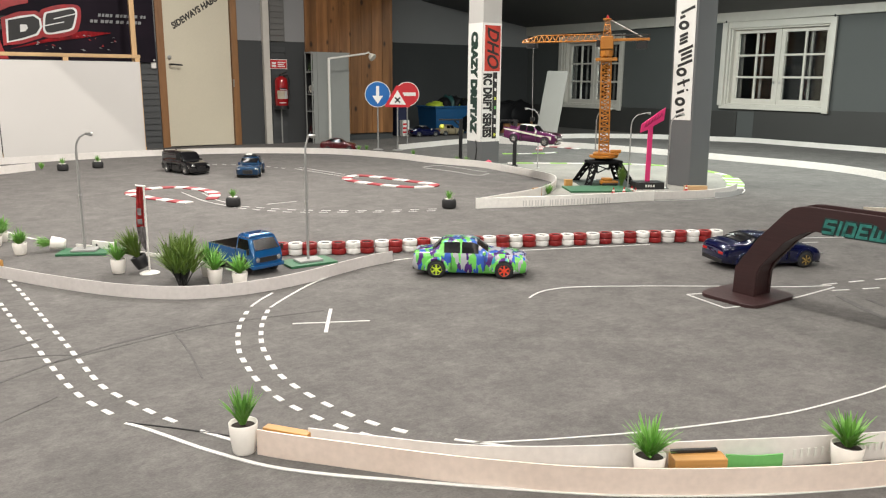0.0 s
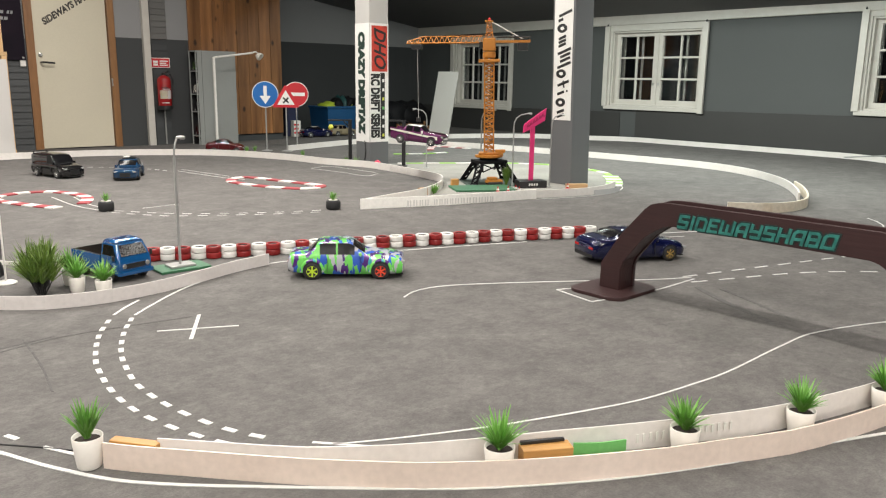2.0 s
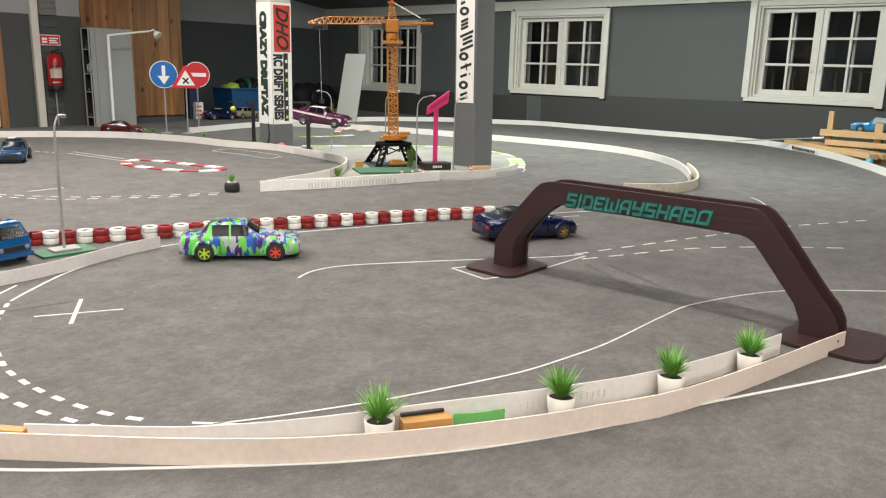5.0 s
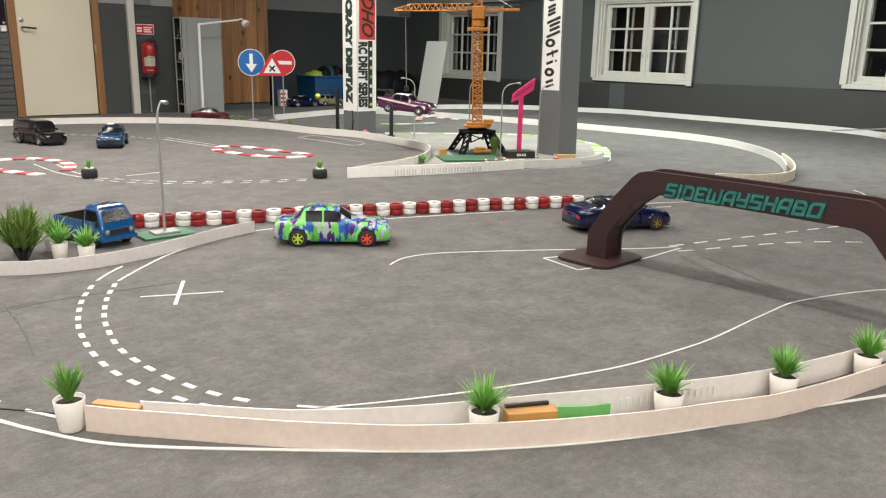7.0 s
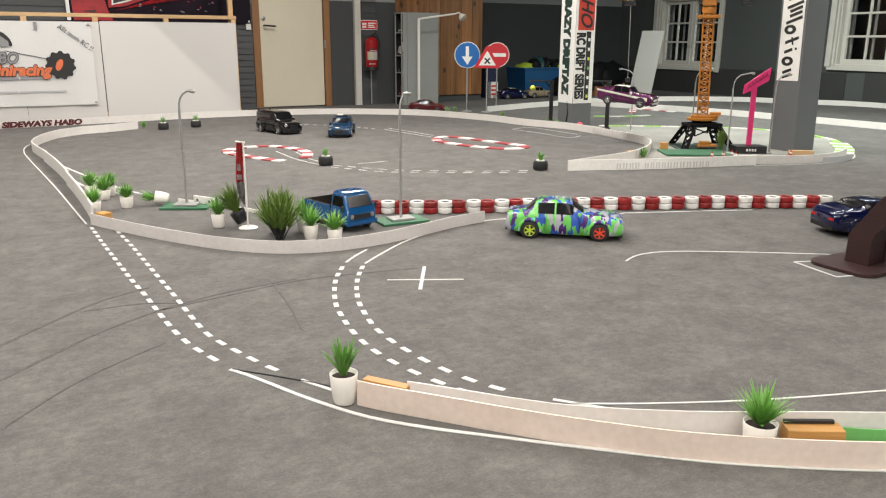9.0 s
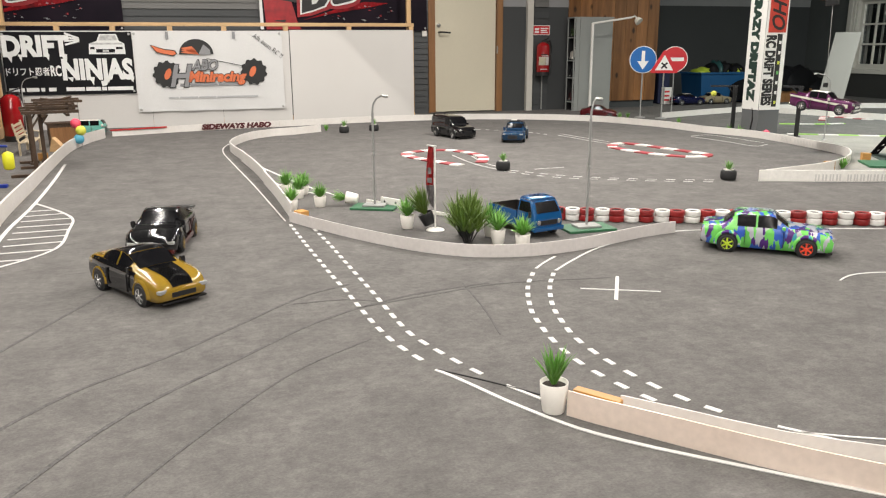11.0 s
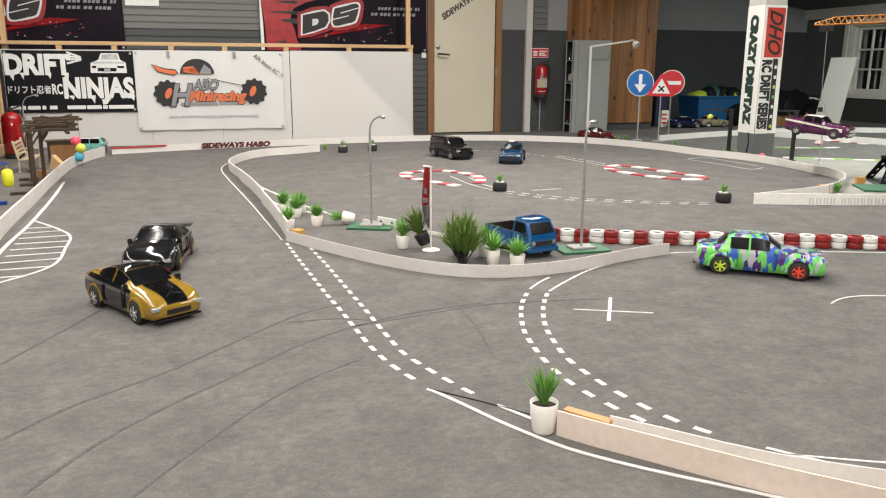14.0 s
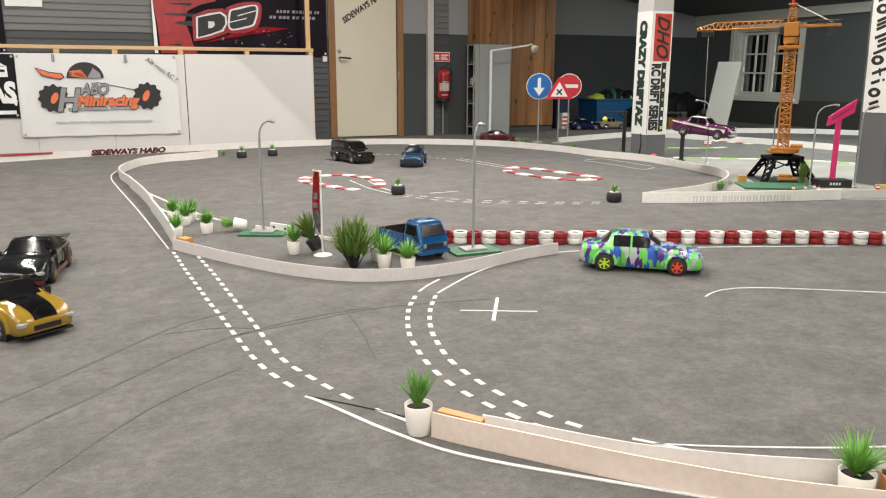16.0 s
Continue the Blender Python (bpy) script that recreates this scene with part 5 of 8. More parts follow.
for k, (x, y) in enumerate(((1.04, 5.24), (1.115, 5.27), (1.175, 5.31), (1.185, 5.24), (1.56, 5.40))):
    cone = thing("traffic_cone", pose(x, y, 0.0), "tiny red and white model traffic cone", "cone", "model traffic cones")
    part("base", box(-0.016, 0.016, -0.016, 0.016, 0, 0.004, 0.001), RED_PAINT, cone)
    part("cone", lathe([(0.012, 0.004), (0.0085, 0.018), (0.008, 0.018), (0.005, 0.03), (0.002, 0.042)], 12), RED_PAINT, cone)
    part("band", lathe([(0.0093, 0.016), (0.0068, 0.027), (0.0066, 0.027)], 12), WHITE_PLASTIC, cone)
# clear plastic strips at the foot of the column
CLEAR = material("grey_clear_plastic", (0.5, 0.5, 0.5), 0.2)
o = tagged(part("plastic_strip", band(smooth_line([(0, 0), (0.13, 0.07), (0.24, 0.20)], 0.03), 0, 0.035, 0.004), CLEAR), "grey clear plastic strip along the border", "strip")
o.matrix_world = pose(1.66, 5.10, 0)
o = tagged(part("wood_block", box(-0.075, 0.075, -0.022, 0.022, 0, 0.03, 0.002), PINE_X), "pale pine block at the foot of the column", "block")
o.matrix_world = pose(1.636, 5.45, 0.0005, 0, 0, 2)

# ---- hanging posts with a ball ----
for k, (x, y, h, a, arm) in enumerate(((0.031, 7.32, 0.355, 185, 0.20), (0.492, 6.80, 0.38, 170, 0.13))):
    post = thing("gallows_post", pose(x, y, 0.0, 0, 0, a), "black wooden post with a side arm", "post", "black posts with arms")
    part("foot", box(-0.03, 0.06, -0.03, 0.03, 0, 0.012, 0.002), BLACK, post)
    part("upright", box(-0.016, 0.016, -0.014, 0.014, 0.012, h, 0.002), BLACK, post)
    part("arm", box(-0.02, arm, -0.010, 0.010, h, h + 0.014, 0.002), BLACK, post)
    part("brace", pipe([(0.0, 0, h - 0.06), (0.06, 0, h)], 0.006, 5), BLACK, post)
BALL_Y = material("yellow_green_ball", (0.6, 0.62, 0.08), 0.5)
BALL_P = material("pink_ball", (0.75, 0.08, 0.14), 0.4)
BALL_B = material("blue_ball", (0.08, 0.35, 0.5), 0.4)


def ball(x, y, z, r, mat, label):
    b = bmesh.new()
    bmesh.ops.create_uvsphere(b, u_segments=20, v_segments=14, radius=r)
    pipe([(0, 0, r * 0.9), (0, 0, r * 1.12)], r * 0.12, 6, b)
    o = tagged(part("ball", b, mat, smooth=True), label, "ball", "coloured balls")
    o.location = (x, y, z)
    return o


ball(0.268, 6.72, 0.031, 0.03, BALL_P, "small pink ball by the column")
o = thing("hanging_ball", pose(-0.14, 7.30, 0.0), "yellow ball hanging from a post arm", "ball")
b = bmesh.new()
bmesh.ops.create_uvsphere(b, u_segments=18, v_segments=12, radius=0.024)
part("ball", moved(b, pose(0, 0, 0.30)), BALL_Y, o, smooth=True)
part("string", pipe([(0, 0, 0.322), (0, 0, 0.357)], 0.0015, 5), BLACK, o)

# ---- road signs ----
SIGN_BLUE, SIGN_RED = material("sign_blue", (0.01, 0.13, 0.42), 0.35), material("sign_red", (0.55, 0.02, 0.03), 0.35)
SIGN_WHITE = material("sign_white", (0.8, 0.8, 0.78), 0.35)


def disc(r, d, mat, parent, y, z, x=0.0, name="panel"):
    return part(name, moved(lathe([(r - 0.001, 0), (r, 0.001), (r, d - 0.001), (r - 0.001, d)], 40), pose(x, y, z, 90)), mat, parent)


def sign_post(x, y, h, label):
    """Discs are drawn at 0.545 m on a pole whose foot lies below zero, then set down at nine tenths of the size."""
    ob = thing("road_sign", pose(x, y, 0.0782, 0, 0, 5) @ Matrix.Scale(0.89, 4), label, "road sign", "toy road signs")
    part("pole", pipe([(0, 0, -0.087), (0, 0, h)], 0.008, 8), GALV, ob)
    part("foot", lathe([(0.06, -0.087), (0.06, -0.08), (0.012, -0.07)], 20), GALV, ob)
    return ob


s = sign_post(-0.821, 8.217, 0.62, "round blue road sign with a white down arrow")
disc(0.146, 0.006, SIGN_WHITE, s, -0.009, 0.545, name="rim")
disc(0.138, 0.002, SIGN_BLUE, s, -0.0155, 0.545)
part("arrow", prism([(-0.018, 0.64), (0.018, 0.64), (0.018, 0.53), (0.062, 0.53), (0, 0.44), (-0.062, 0.53), (-0.018, 0.53)], 0.0012), SIGN_WHITE, s).matrix_local = pose(0, -0.019, 0)
s = sign_post(-0.536, 8.458, 0.62, "round red no-entry road sign")
disc(0.142, 0.006, SIGN_WHITE, s, -0.009, 0.545, 0.0, name="rim")
disc(0.134, 0.002, SIGN_RED, s, -0.0155, 0.545, 0.0)
part("bar", box(-0.1, 0.1, -0.0195, -0.018, 0.525, 0.565), SIGN_WHITE, s)
s = sign_post(-0.615, 8.169, 0.6, "triangular warning road sign with a black cross")
part("rim", prism([(-0.135, 0.405), (0.135, 0.405), (0.145, 0.42), (0.012, 0.645), (-0.012, 0.645), (-0.145, 0.42)], 0.006), SIGN_RED, s).matrix_local = pose(0, -0.015, 0)
part("panel", prism([(-0.095, 0.435), (0.095, 0.435), (0.0, 0.597)], 0.002), SIGN_WHITE, s).matrix_local = pose(0, -0.0175, 0)
for a in (45, -45):
    part("cross", moved(box(-0.042, 0.042, -0.0012, 0, -0.009, 0.009), pose(0, -0.018, 0.485, 0, a, 0)), BLACK, s)

# ---- model cars ----
def paint_mat(name, colour, second=None):
    m = material(name, colour, 0.09, scale=20, second=second, fine=200, fine_amount=0.05)
    m.node_tree.nodes["Principled BSDF"].inputs["Specular IOR Level"].default_value = 0.5
    m.node_tree.nodes["Principled BSDF"].inputs["Coat Weight"].default_value = 0.5
    m.node_tree.nodes["Principled BSDF"].inputs["Coat Roughness"].default_value = 0.04
    return m


GLASS_BLACK = material("tinted_car_glass", (0.006, 0.006, 0.007), 0.14)
GLASS_BLACK.node_tree.nodes["Principled BSDF"].inputs["Specular IOR Level"].default_value = 0.2
BLUE_PAINT, NAVY, BLACK_PAINT = paint_mat("metallic_blue_paint", (0.008, 0.075, 0.22)), paint_mat("navy_paint", (0.003, 0.005, 0.036)), paint_mat("gloss_black_paint", (0.008, 0.008, 0.009))
DARK_RED, TEAL_PAINT, LIGHT_BLUE = paint_mat("dark_red_paint", (0.07, 0.006, 0.008)), paint_mat("teal_paint", (0.16, 0.45, 0.38)), paint_mat("light_blue_paint", (0.03, 0.21, 0.42))
GOLD_PAINT, PURPLE, IVORY = paint_mat("gold_yellow_paint", (0.26, 0.16, 0.018)), paint_mat("purple_paint", (0.10, 0.018, 0.075)), paint_mat("ivory_paint", (0.70, 0.66, 0.60))
STEEL_BLUE = paint_mat("steel_blue_paint", (0.011, 0.040, 0.092))
HEADLIGHT, TAILLIGHT = material("clear_headlight", (0.32, 0.32, 0.31), 0.08), material("red_taillight", (0.4, 0.01, 0.01), 0.15)
RIM_STEEL, RIM_GOLD = material("bright_rim", (0.75, 0.75, 0.74), 0.2, metal=0.8), material("gold_rim", (0.55, 0.38, 0.12), 0.25, metal=0.8)
RIM_LIME, RIM_RED = material("lime_rim", (0.5, 0.65, 0.03), 0.35), material("orange_red_rim", (0.75, 0.06, 0.02), 0.35)

LIVERY = bpy.data.materials.new("camouflage_livery")
LIVERY.use_nodes = True
nt = LIVERY.node_tree
nt.nodes["Principled BSDF"].inputs["Roughness"].default_value = 0.25
nt.nodes["Principled BSDF"].inputs["Coat Weight"].default_value = 0.6
co, mp, ns, ad, vo, rp = (nt.nodes.new(k) for k in ("ShaderNodeTexCoord", "ShaderNodeMapping", "ShaderNodeTexNoise", "ShaderNodeMixRGB", "ShaderNodeTexVoronoi", "ShaderNodeValToRGB"))
mp.inputs["Rotation"].default_value, mp.inputs["Scale"].default_value = (0.0, 0.8, 0.4), (58, 36, 20)
ns.inputs["Scale"].default_value, ns.inputs["Detail"].default_value = 1.6, 2.0
ad.blend_type, ad.inputs[0].default_value = "ADD", 0.9
vo.inputs["Scale"].default_value = 1.0
rp.color_ramp.interpolation = "CONSTANT"
for pos, c in ((0.0, (0.15, 0.56, 0.10)), (0.30, (0.07, 0.02, 0.16)), (0.46, (0.03, 0.10, 0.46)), (0.58, (0.40, 0.41, 0.44)), (0.76, (0.13, 0.50, 0.09)), (0.88, (0.04, 0.28, 0.36))):
    e = rp.color_ramp.elements.new(pos)
    e.color = (*c, 1)
nt.links.new(co.outputs["Object"], mp.inputs["Vector"])
nt.links.new(mp.outputs["Vector"], ns.inputs["Vector"])
nt.links.new(mp.outputs["Vector"], ad.inputs[1])
nt.links.new(ns.outputs["Color"], ad.inputs[2])
nt.links.new(ad.outputs["Color"], vo.inputs["Vector"])
nt.links.new(vo.outputs["Color"], rp.inputs["Fac"])
nt.links.new(rp.outputs["Color"], nt.nodes["Principled BSDF"].inputs["Base Color"])


def loft(rings, bm=None):
    b = bmesh.new()
    vs = [[b.verts.new(p) for p in r] for r in rings]
    k = len(vs[0])
    for a, c in zip(vs, vs[1:]):
        for i in range(k):
            b.faces.new((a[i], a[(i + 1) % k], c[(i + 1) % k], c[i]))
    b.faces.new(list(reversed(vs[0])))
    b.faces.new(vs[-1])
    bmesh.ops.recalc_face_normals(b, faces=b.faces)
    return b if bm is None else join(bm, b)


def curve(points, x):
    """A smooth height or width at x through given pairs."""
    k = max(i for i in range(len(points) - 1) if points[i][0] <= x + 1e-9 or i == 0)
    (x0, y0), (x1, y1) = points[k], points[k + 1]
    t = max(0.0, min(1.0, (x - x0) / (x1 - x0)))
    before, after = points[max(k - 1, 0)], points[min(k + 2, len(points) - 1)]
    d = lambda p, q: (q[1] - p[1]) / (q[0] - p[0]) if q[0] != p[0] else 0.0
    flat = lambda m, n: 0.0 if m * n <= 0 else 2 * m * n / (m + n)
    mid = d((x0, y0), (x1, y1))
    m0 = flat(d(before, (x0, y0)), mid) if k else mid
    m1 = flat(mid, d((x1, y1), after)) if k < len(points) - 2 else mid
    h = x1 - x0
    return (2 * t ** 3 - 3 * t * t + 1) * y0 + (t ** 3 - 2 * t * t + t) * h * m0 + (3 * t * t - 2 * t ** 3) * y1 + (t ** 3 - t * t) * h * m1


def ring_at(shape, x, L, W):
    """The body's outline across at x, from the left sill over the roof to the right sill."""
    w, low, belt, top = curve(shape["plan"], x) * W, curve(shape["sill"], x), curve(shape["belt"], x), curve(shape["top"], x)
    cabin = max(0.0, min(1.0, (top - belt - 0.008) / 0.025))
    roof = shape["roof_width"]
    blend = lambda a, c: a + (c - a) * cabin
    up = top - belt
    half = [(w * 0.84, low), (w * 0.955, low + 0.004), (w, low + 0.42 * (belt - low)), (w * 0.985, low + 0.74 * (belt - low)), (w * 0.955, belt - 0.004),
            (w * blend(0.90, 0.915), belt + blend(0.3 * up, 0.003)), (w * blend(0.80, (roof + 0.09 + 0.915) / 2), belt + blend(0.7, 0.5) * up), (w * blend(0.68, roof + 0.09), belt + 0.9 * up),
            (w * blend(0.52, roof - 0.05), top - 0.0004), (w * 0.28, top + 0.0008), (0.0, top + 0.0014)]
    return [Vector((x * L, y, z)) for y, z in half] + [Vector((x * L, -y, z)) for y, z in reversed(half[:-1])]


def car_shell(shape, L, W):
    xs = [-0.5, -0.497, -0.49, -0.475] + [-0.45 + 0.025 * k for k in range(37)] + [0.475, 0.49, 0.497, 0.5]
    return loft([ring_at(shape, x, L, W) for x in xs])


def glass(name, shape, L, W, x0, x1, i0, i1, parent, taper=0.0, mat=None):
    """A pane that follows the body between two stations and two lines of its outline; taper draws in its upper end."""
    b, rows = bmesh.new(), []
    for k in range(7):
        x = x0 + (x1 - x0) * k / 6
        rows.append(ring_at(shape, x, L, W)[i0:i1 + 1])
    n = len(rows[0])
    if taper:
        for r in range(7):
            for j in range(n):
                rows[r][j].x += taper * L * (j / (n - 1)) * (1 - 2 * r / 6) if i0 < 8 else 0.0
    for lift in (0.0014, -0.001):
        grid = []
        for r in range(7):
            line = []
            for j in range(n):
                a = rows[min(r + 1, 6)][j] - rows[max(r - 1, 0)][j]
                c = rows[r][min(j + 1, n - 1)] - rows[r][max(j - 1, 0)]
                nn = c.cross(a).normalized()
                mid = Vector((rows[r][j].x, 0, 0.05))
                if nn.dot(rows[r][j] - mid) < 0:
                    nn = -nn
                line.append(b.verts.new(rows[r][j] + nn * lift))
            grid.append(line)
        for r in range(6):
            for j in range(n - 1):
                b.faces.new((grid[r][j], grid[r + 1][j], grid[r + 1][j + 1], grid[r][j + 1]))
    bmesh.ops.recalc_face_normals(b, faces=b.faces)
    return part(name, b, mat or GLASS_BLACK, parent, smooth=True)


def wheel(parent, x, y, r, w, rim, turn=0.0):
    """A tyre with a dished five-spoke rim; y is the outer face."""
    s = 1 if y > 0 else -1
    prof = [(r * 0.66, -w / 2), (r * 0.9, -w / 2), (r, -w / 2 + 0.003), (r, w / 2 - 0.003), (r * 0.9, w / 2), (r * 0.66, w / 2)]
    t = part("wheel", lathe(prof, 24), RUBBER, parent, smooth=True)
    t.matrix_local = pose(x, y - s * w / 2, r, 0, 0, turn) @ pose(0, 0, 0, -90 * s)
    b = bmesh.new()
    for k in range(6):
        join(b, moved(box(-0.0028, 0.0028, 0.003, r * 0.64, w / 2 - 0.0015, w / 2 + 0.0012), pose(0, 0, 0, 0, 0, 60 * k)))
    lathe([(0.006, w / 2 - 0.003), (0.006, w / 2 + 0.002), (0.002, w / 2 + 0.003)], 12, b)
    seg = 24
    for ra, rb, z0, z1 in ((r * 0.67, r * 0.58, w / 2 + 0.001, w / 2 - 0.001),):
        ring = bmesh.new()
        va = [ring.verts.new((ra * math.cos(2 * math.pi * j / seg), ra * math.sin(2 * math.pi * j / seg), z0)) for j in range(seg)]
        vb = [ring.verts.new((rb * math.cos(2 * math.pi * j / seg), rb * math.sin(2 * math.pi * j / seg), z1)) for j in range(seg)]
        for j in range(seg):
            ring.faces.new((va[j], va[(j + 1) % seg], vb[(j + 1) % seg], vb[j]))
        join(b, ring)
    part("rim", b, rim, t)
    return t


def pane(parent, corners, inset=0.12, lift=0.0012, name="window"):
    """A dark pane set into a body face given by four corners."""
    c = [Vector(p) for p in corners]
    mid = sum(c, Vector()) / 4
    n = (c[1] - c[0]).cross(c[3] - c[0]).normalized()
    b = bmesh.new()
    top = [b.verts.new(mid + (p - mid) * (1 - inset) + n * lift) for p in c]
    low = [b.verts.new(mid + (p - mid) * (1 - inset) - n * 0.002) for p in c]
    b.faces.new(top)
    b.faces.new(list(reversed(low)))
    for i in range(4):
        b.faces.new((low[i], low[(i + 1) % 4], top[(i + 1) % 4], top[i]))
    bmesh.ops.recalc_face_normals(b, faces=b.faces)
    return part(name, b, GLASS_BLACK, parent)


FLARED = [(-0.5, .40), (-0.49, .435), (-0.45, .468), (-0.36, .492), (-0.29, .500), (-0.2, .488), (-0.08, .474), (0.08, .472), (0.2, .484), (0.30, .497), (0.38, .486), (0.44, .462), (0.48, .42), (0.495, .375), (0.5, .34)]
SQUARE = [(-0.5, .43), (-0.49, .455), (-0.44, .470), (-0.29, .482), (-0.1, .478), (0.1, .478), (0.30, .482), (0.42, .472), (0.475, .458), (0.495, .435), (0.5, .41)]
SILL = [(-0.5, .034), (-0.46, .024), (-0.2, .016), (0.25, .015), (0.45, .017), (0.5, .024)]
COUPE = dict(plan=FLARED, sill=SILL, belt=[(-0.5, .070), (-0.46, .092), (-0.35, .101), (-0.2, .098), (0.0, .091), (0.2, .087), (0.33, .081), (0.43, .070), (0.5, .046)],
             top=[(-0.5, .074), (-0.485, .092), (-0.45, .101), (-0.37, .105), (-0.32, .108), (-0.20, .126), (-0.10, .134), (-0.03, .1345), (0.04, .128), (0.13, .108), (0.20, .0945), (0.24, .092), (0.35, .086), (0.43, .077), (0.48, .064), (0.5, .050)],
             roof_width=0.60, screen=(0.035, 0.195), rear=(-0.33, -0.17), sides=((-0.235, -0.055), (-0.035, 0.115)), slant=-0.045)
SEDAN = dict(plan=SQUARE, sill=SILL, belt=[(-0.5, .066), (-0.48, .084), (-0.3, .090), (0.0, .089), (0.2, .086), (0.42, .078), (0.48, .072), (0.5, .060)],
             top=[(-0.5, .072), (-0.493, .088), (-0.46, .0925), (-0.37, .0945), (-0.345, .0955), (-0.27, .122), (-0.238, .1325), (-0.20, .1365), (0.0, .1375), (0.045, .1335), (0.10, .116), (0.168, .0955), (0.20, .0925), (0.36, .087), (0.46, .081), (0.49, .075), (0.5, .063)],
             roof_width=0.66, screen=(0.055, 0.165), rear=(-0.335, -0.245), sides=((-0.225, -0.085), (-0.07, 0.075)), slant=-0.028)
VAN = dict(plan=SQUARE, sill=SILL, belt=[(-0.5, .080), (-0.48, .096), (0.0, .100), (0.25, .096), (0.4, .084), (0.48, .076), (0.5, .064)],
           top=[(-0.5, .148), (-0.49, .158), (-0.46, .164), (-0.2, .168), (0.05, .167), (0.12, .160), (0.18, .140), (0.24, .112), (0.28, .102), (0.40, .094), (0.47, .088), (0.49, .080), (0.5, .068)],
           roof_width=0.76, screen=(0.125, 0.24), rear=None, sides=((0.0, 0.125),), slant=-0.02)


def car(m, shape, L, W, paint, label, rim=RIM_STEEL, roof_paint=None, bonnet=None, lower=None, spoiler=0.0, rack=False, wheel_r=0.031, name="model_car", front_rim=None, side=None):
    ob = thing(name, m, label, "model car", "radio-controlled model cars")
    part("body", car_shell(shape, L, W), paint, ob, smooth=True)
    hw = W * 0.5
    base, roof = curve(shape["belt"], 0.1), max(z for _, z in shape["top"])
    glass("windscreen", shape, L, W, shape["screen"][0] + 0.006, shape["screen"][1] - 0.006, 7, 13, ob)
    if shape["rear"]:
        glass("rear_window", shape, L, W, shape["rear"][0] + 0.006, shape["rear"][1] - 0.006, 7, 13, ob)
    for x0, x1 in shape["sides"]:
        glass("side_window", shape, L, W, x0, x1, 5, 7, ob, shape["slant"] * 0.5)
        glass("side_window", shape, L, W, x0, x1, 13, 15, ob, 0.0)
    if side:
        x0, x1, i0, i1, mat = side
        for a, c in ((i0, i1), (20 - i1, 20 - i0)):
            glass("side_panel", shape, L, W, x0, x1, a, c, ob, 0.0, mat)
    if roof_paint:
        b, rows = bmesh.new(), []
        xs = [shape["screen"][0] - (shape["screen"][0] - (shape["rear"][1] if shape["rear"] else -0.45)) * k / 8 for k in range(9)]
        for x in xs:
            rows.append([b.verts.new(v + Vector((0, 0, 0.0012))) for v in ring_at(shape, x, L, W)[7:14]])
        for r, q in zip(rows, rows[1:]):
            for i in range(6):
                b.faces.new((r[i], r[i + 1], q[i + 1], q[i]))
        bmesh.ops.recalc_face_normals(b, faces=b.faces)
        part("roof_panel", b, roof_paint, ob, smooth=True)
    xm = shape["screen"][1] - 0.04
    for s in (-1, 1):
        part("mirror", box(xm * L - 0.006, xm * L + 0.006, s * hw * 0.94 - 0.008, s * hw * 0.94 + 0.008, base - 0.006, base + 0.014, 0.003), roof_paint or paint, ob)
    if rack:
        r = part("roof_rack", box(-0.15 * L, 0.02 * L, -hw * .55, hw * .55, roof + 0.005, roof + 0.010, 0.002), BLACK, ob)
        for x in (-0.12, 0.0):
            for s in (-1, 1):
                part("rack_foot", box(x * L - 0.003, x * L + 0.003, s * hw * .5 - 0.003, s * hw * .5 + 0.003, roof - 0.002, roof + 0.005), BLACK, r)
        part("load", box(-0.13 * L, -0.01 * L, -hw * .4, hw * .1, roof + 0.0105, roof + 0.018, 0.004), WHITE_PLASTIC, r)
        part("load", box(-0.10 * L, 0.01 * L, hw * .12, hw * .45, roof + 0.0105, roof + 0.015, 0.002), BLACK, r)
    if bonnet:
        b, rows = bmesh.new(), []
        for k in range(13):
            x = shape["screen"][1] + (0.492 - shape["screen"][1]) * k / 12
            y = hw * (0.46 - 0.10 * k / 12)
            z = curve(shape["top"], x)
            rows.append([b.verts.new((x * L, q * y, z + 0.0022 + (0.0012 if not q else 0))) for q in (-1, 0, 1)])
        for r, q in zip(rows, rows[1:]):
            for i in range(2):
                b.faces.new((r[i], r[i + 1], q[i + 1], q[i]))
        bmesh.ops.solidify(b, geom=b.faces[:], thickness=0.0015)
        part("bonnet_stripe", b, bonnet, ob, smooth=True)
    if lower:
        for s in (-1, 1):
            part("side_skirt", box(-0.24 * L, 0.24 * L, s * hw * 0.99 - 0.002, s * hw * 0.99 + 0.002, 0.016, 0.034, 0.001), lower, ob)
        part("front_lip", box(0.44 * L, 0.5 * L + 0.004, -hw * 0.84, hw * 0.84, 0.012, 0.026, 0.003), lower, ob)
    else:
        part("front_lip", box(0.46 * L, 0.5 * L - 0.001, -hw * 0.72, hw * 0.8, 0.012, 0.018, 0.002), BLACK, ob)
    zf = curve(shape["top"], 0.497)
    part("grille", box(0.495 * L, 0.5 * L + 0.0015, -hw * 0.42, hw * 0.42, 0.03, zf - 0.008, 0.001), BLACK, ob)
    part("bumper", box(-0.5 * L - 0.0015, -0.485 * L, -hw * 0.75, hw * 0.75, 0.026, 0.042, 0.002), BLACK, ob)
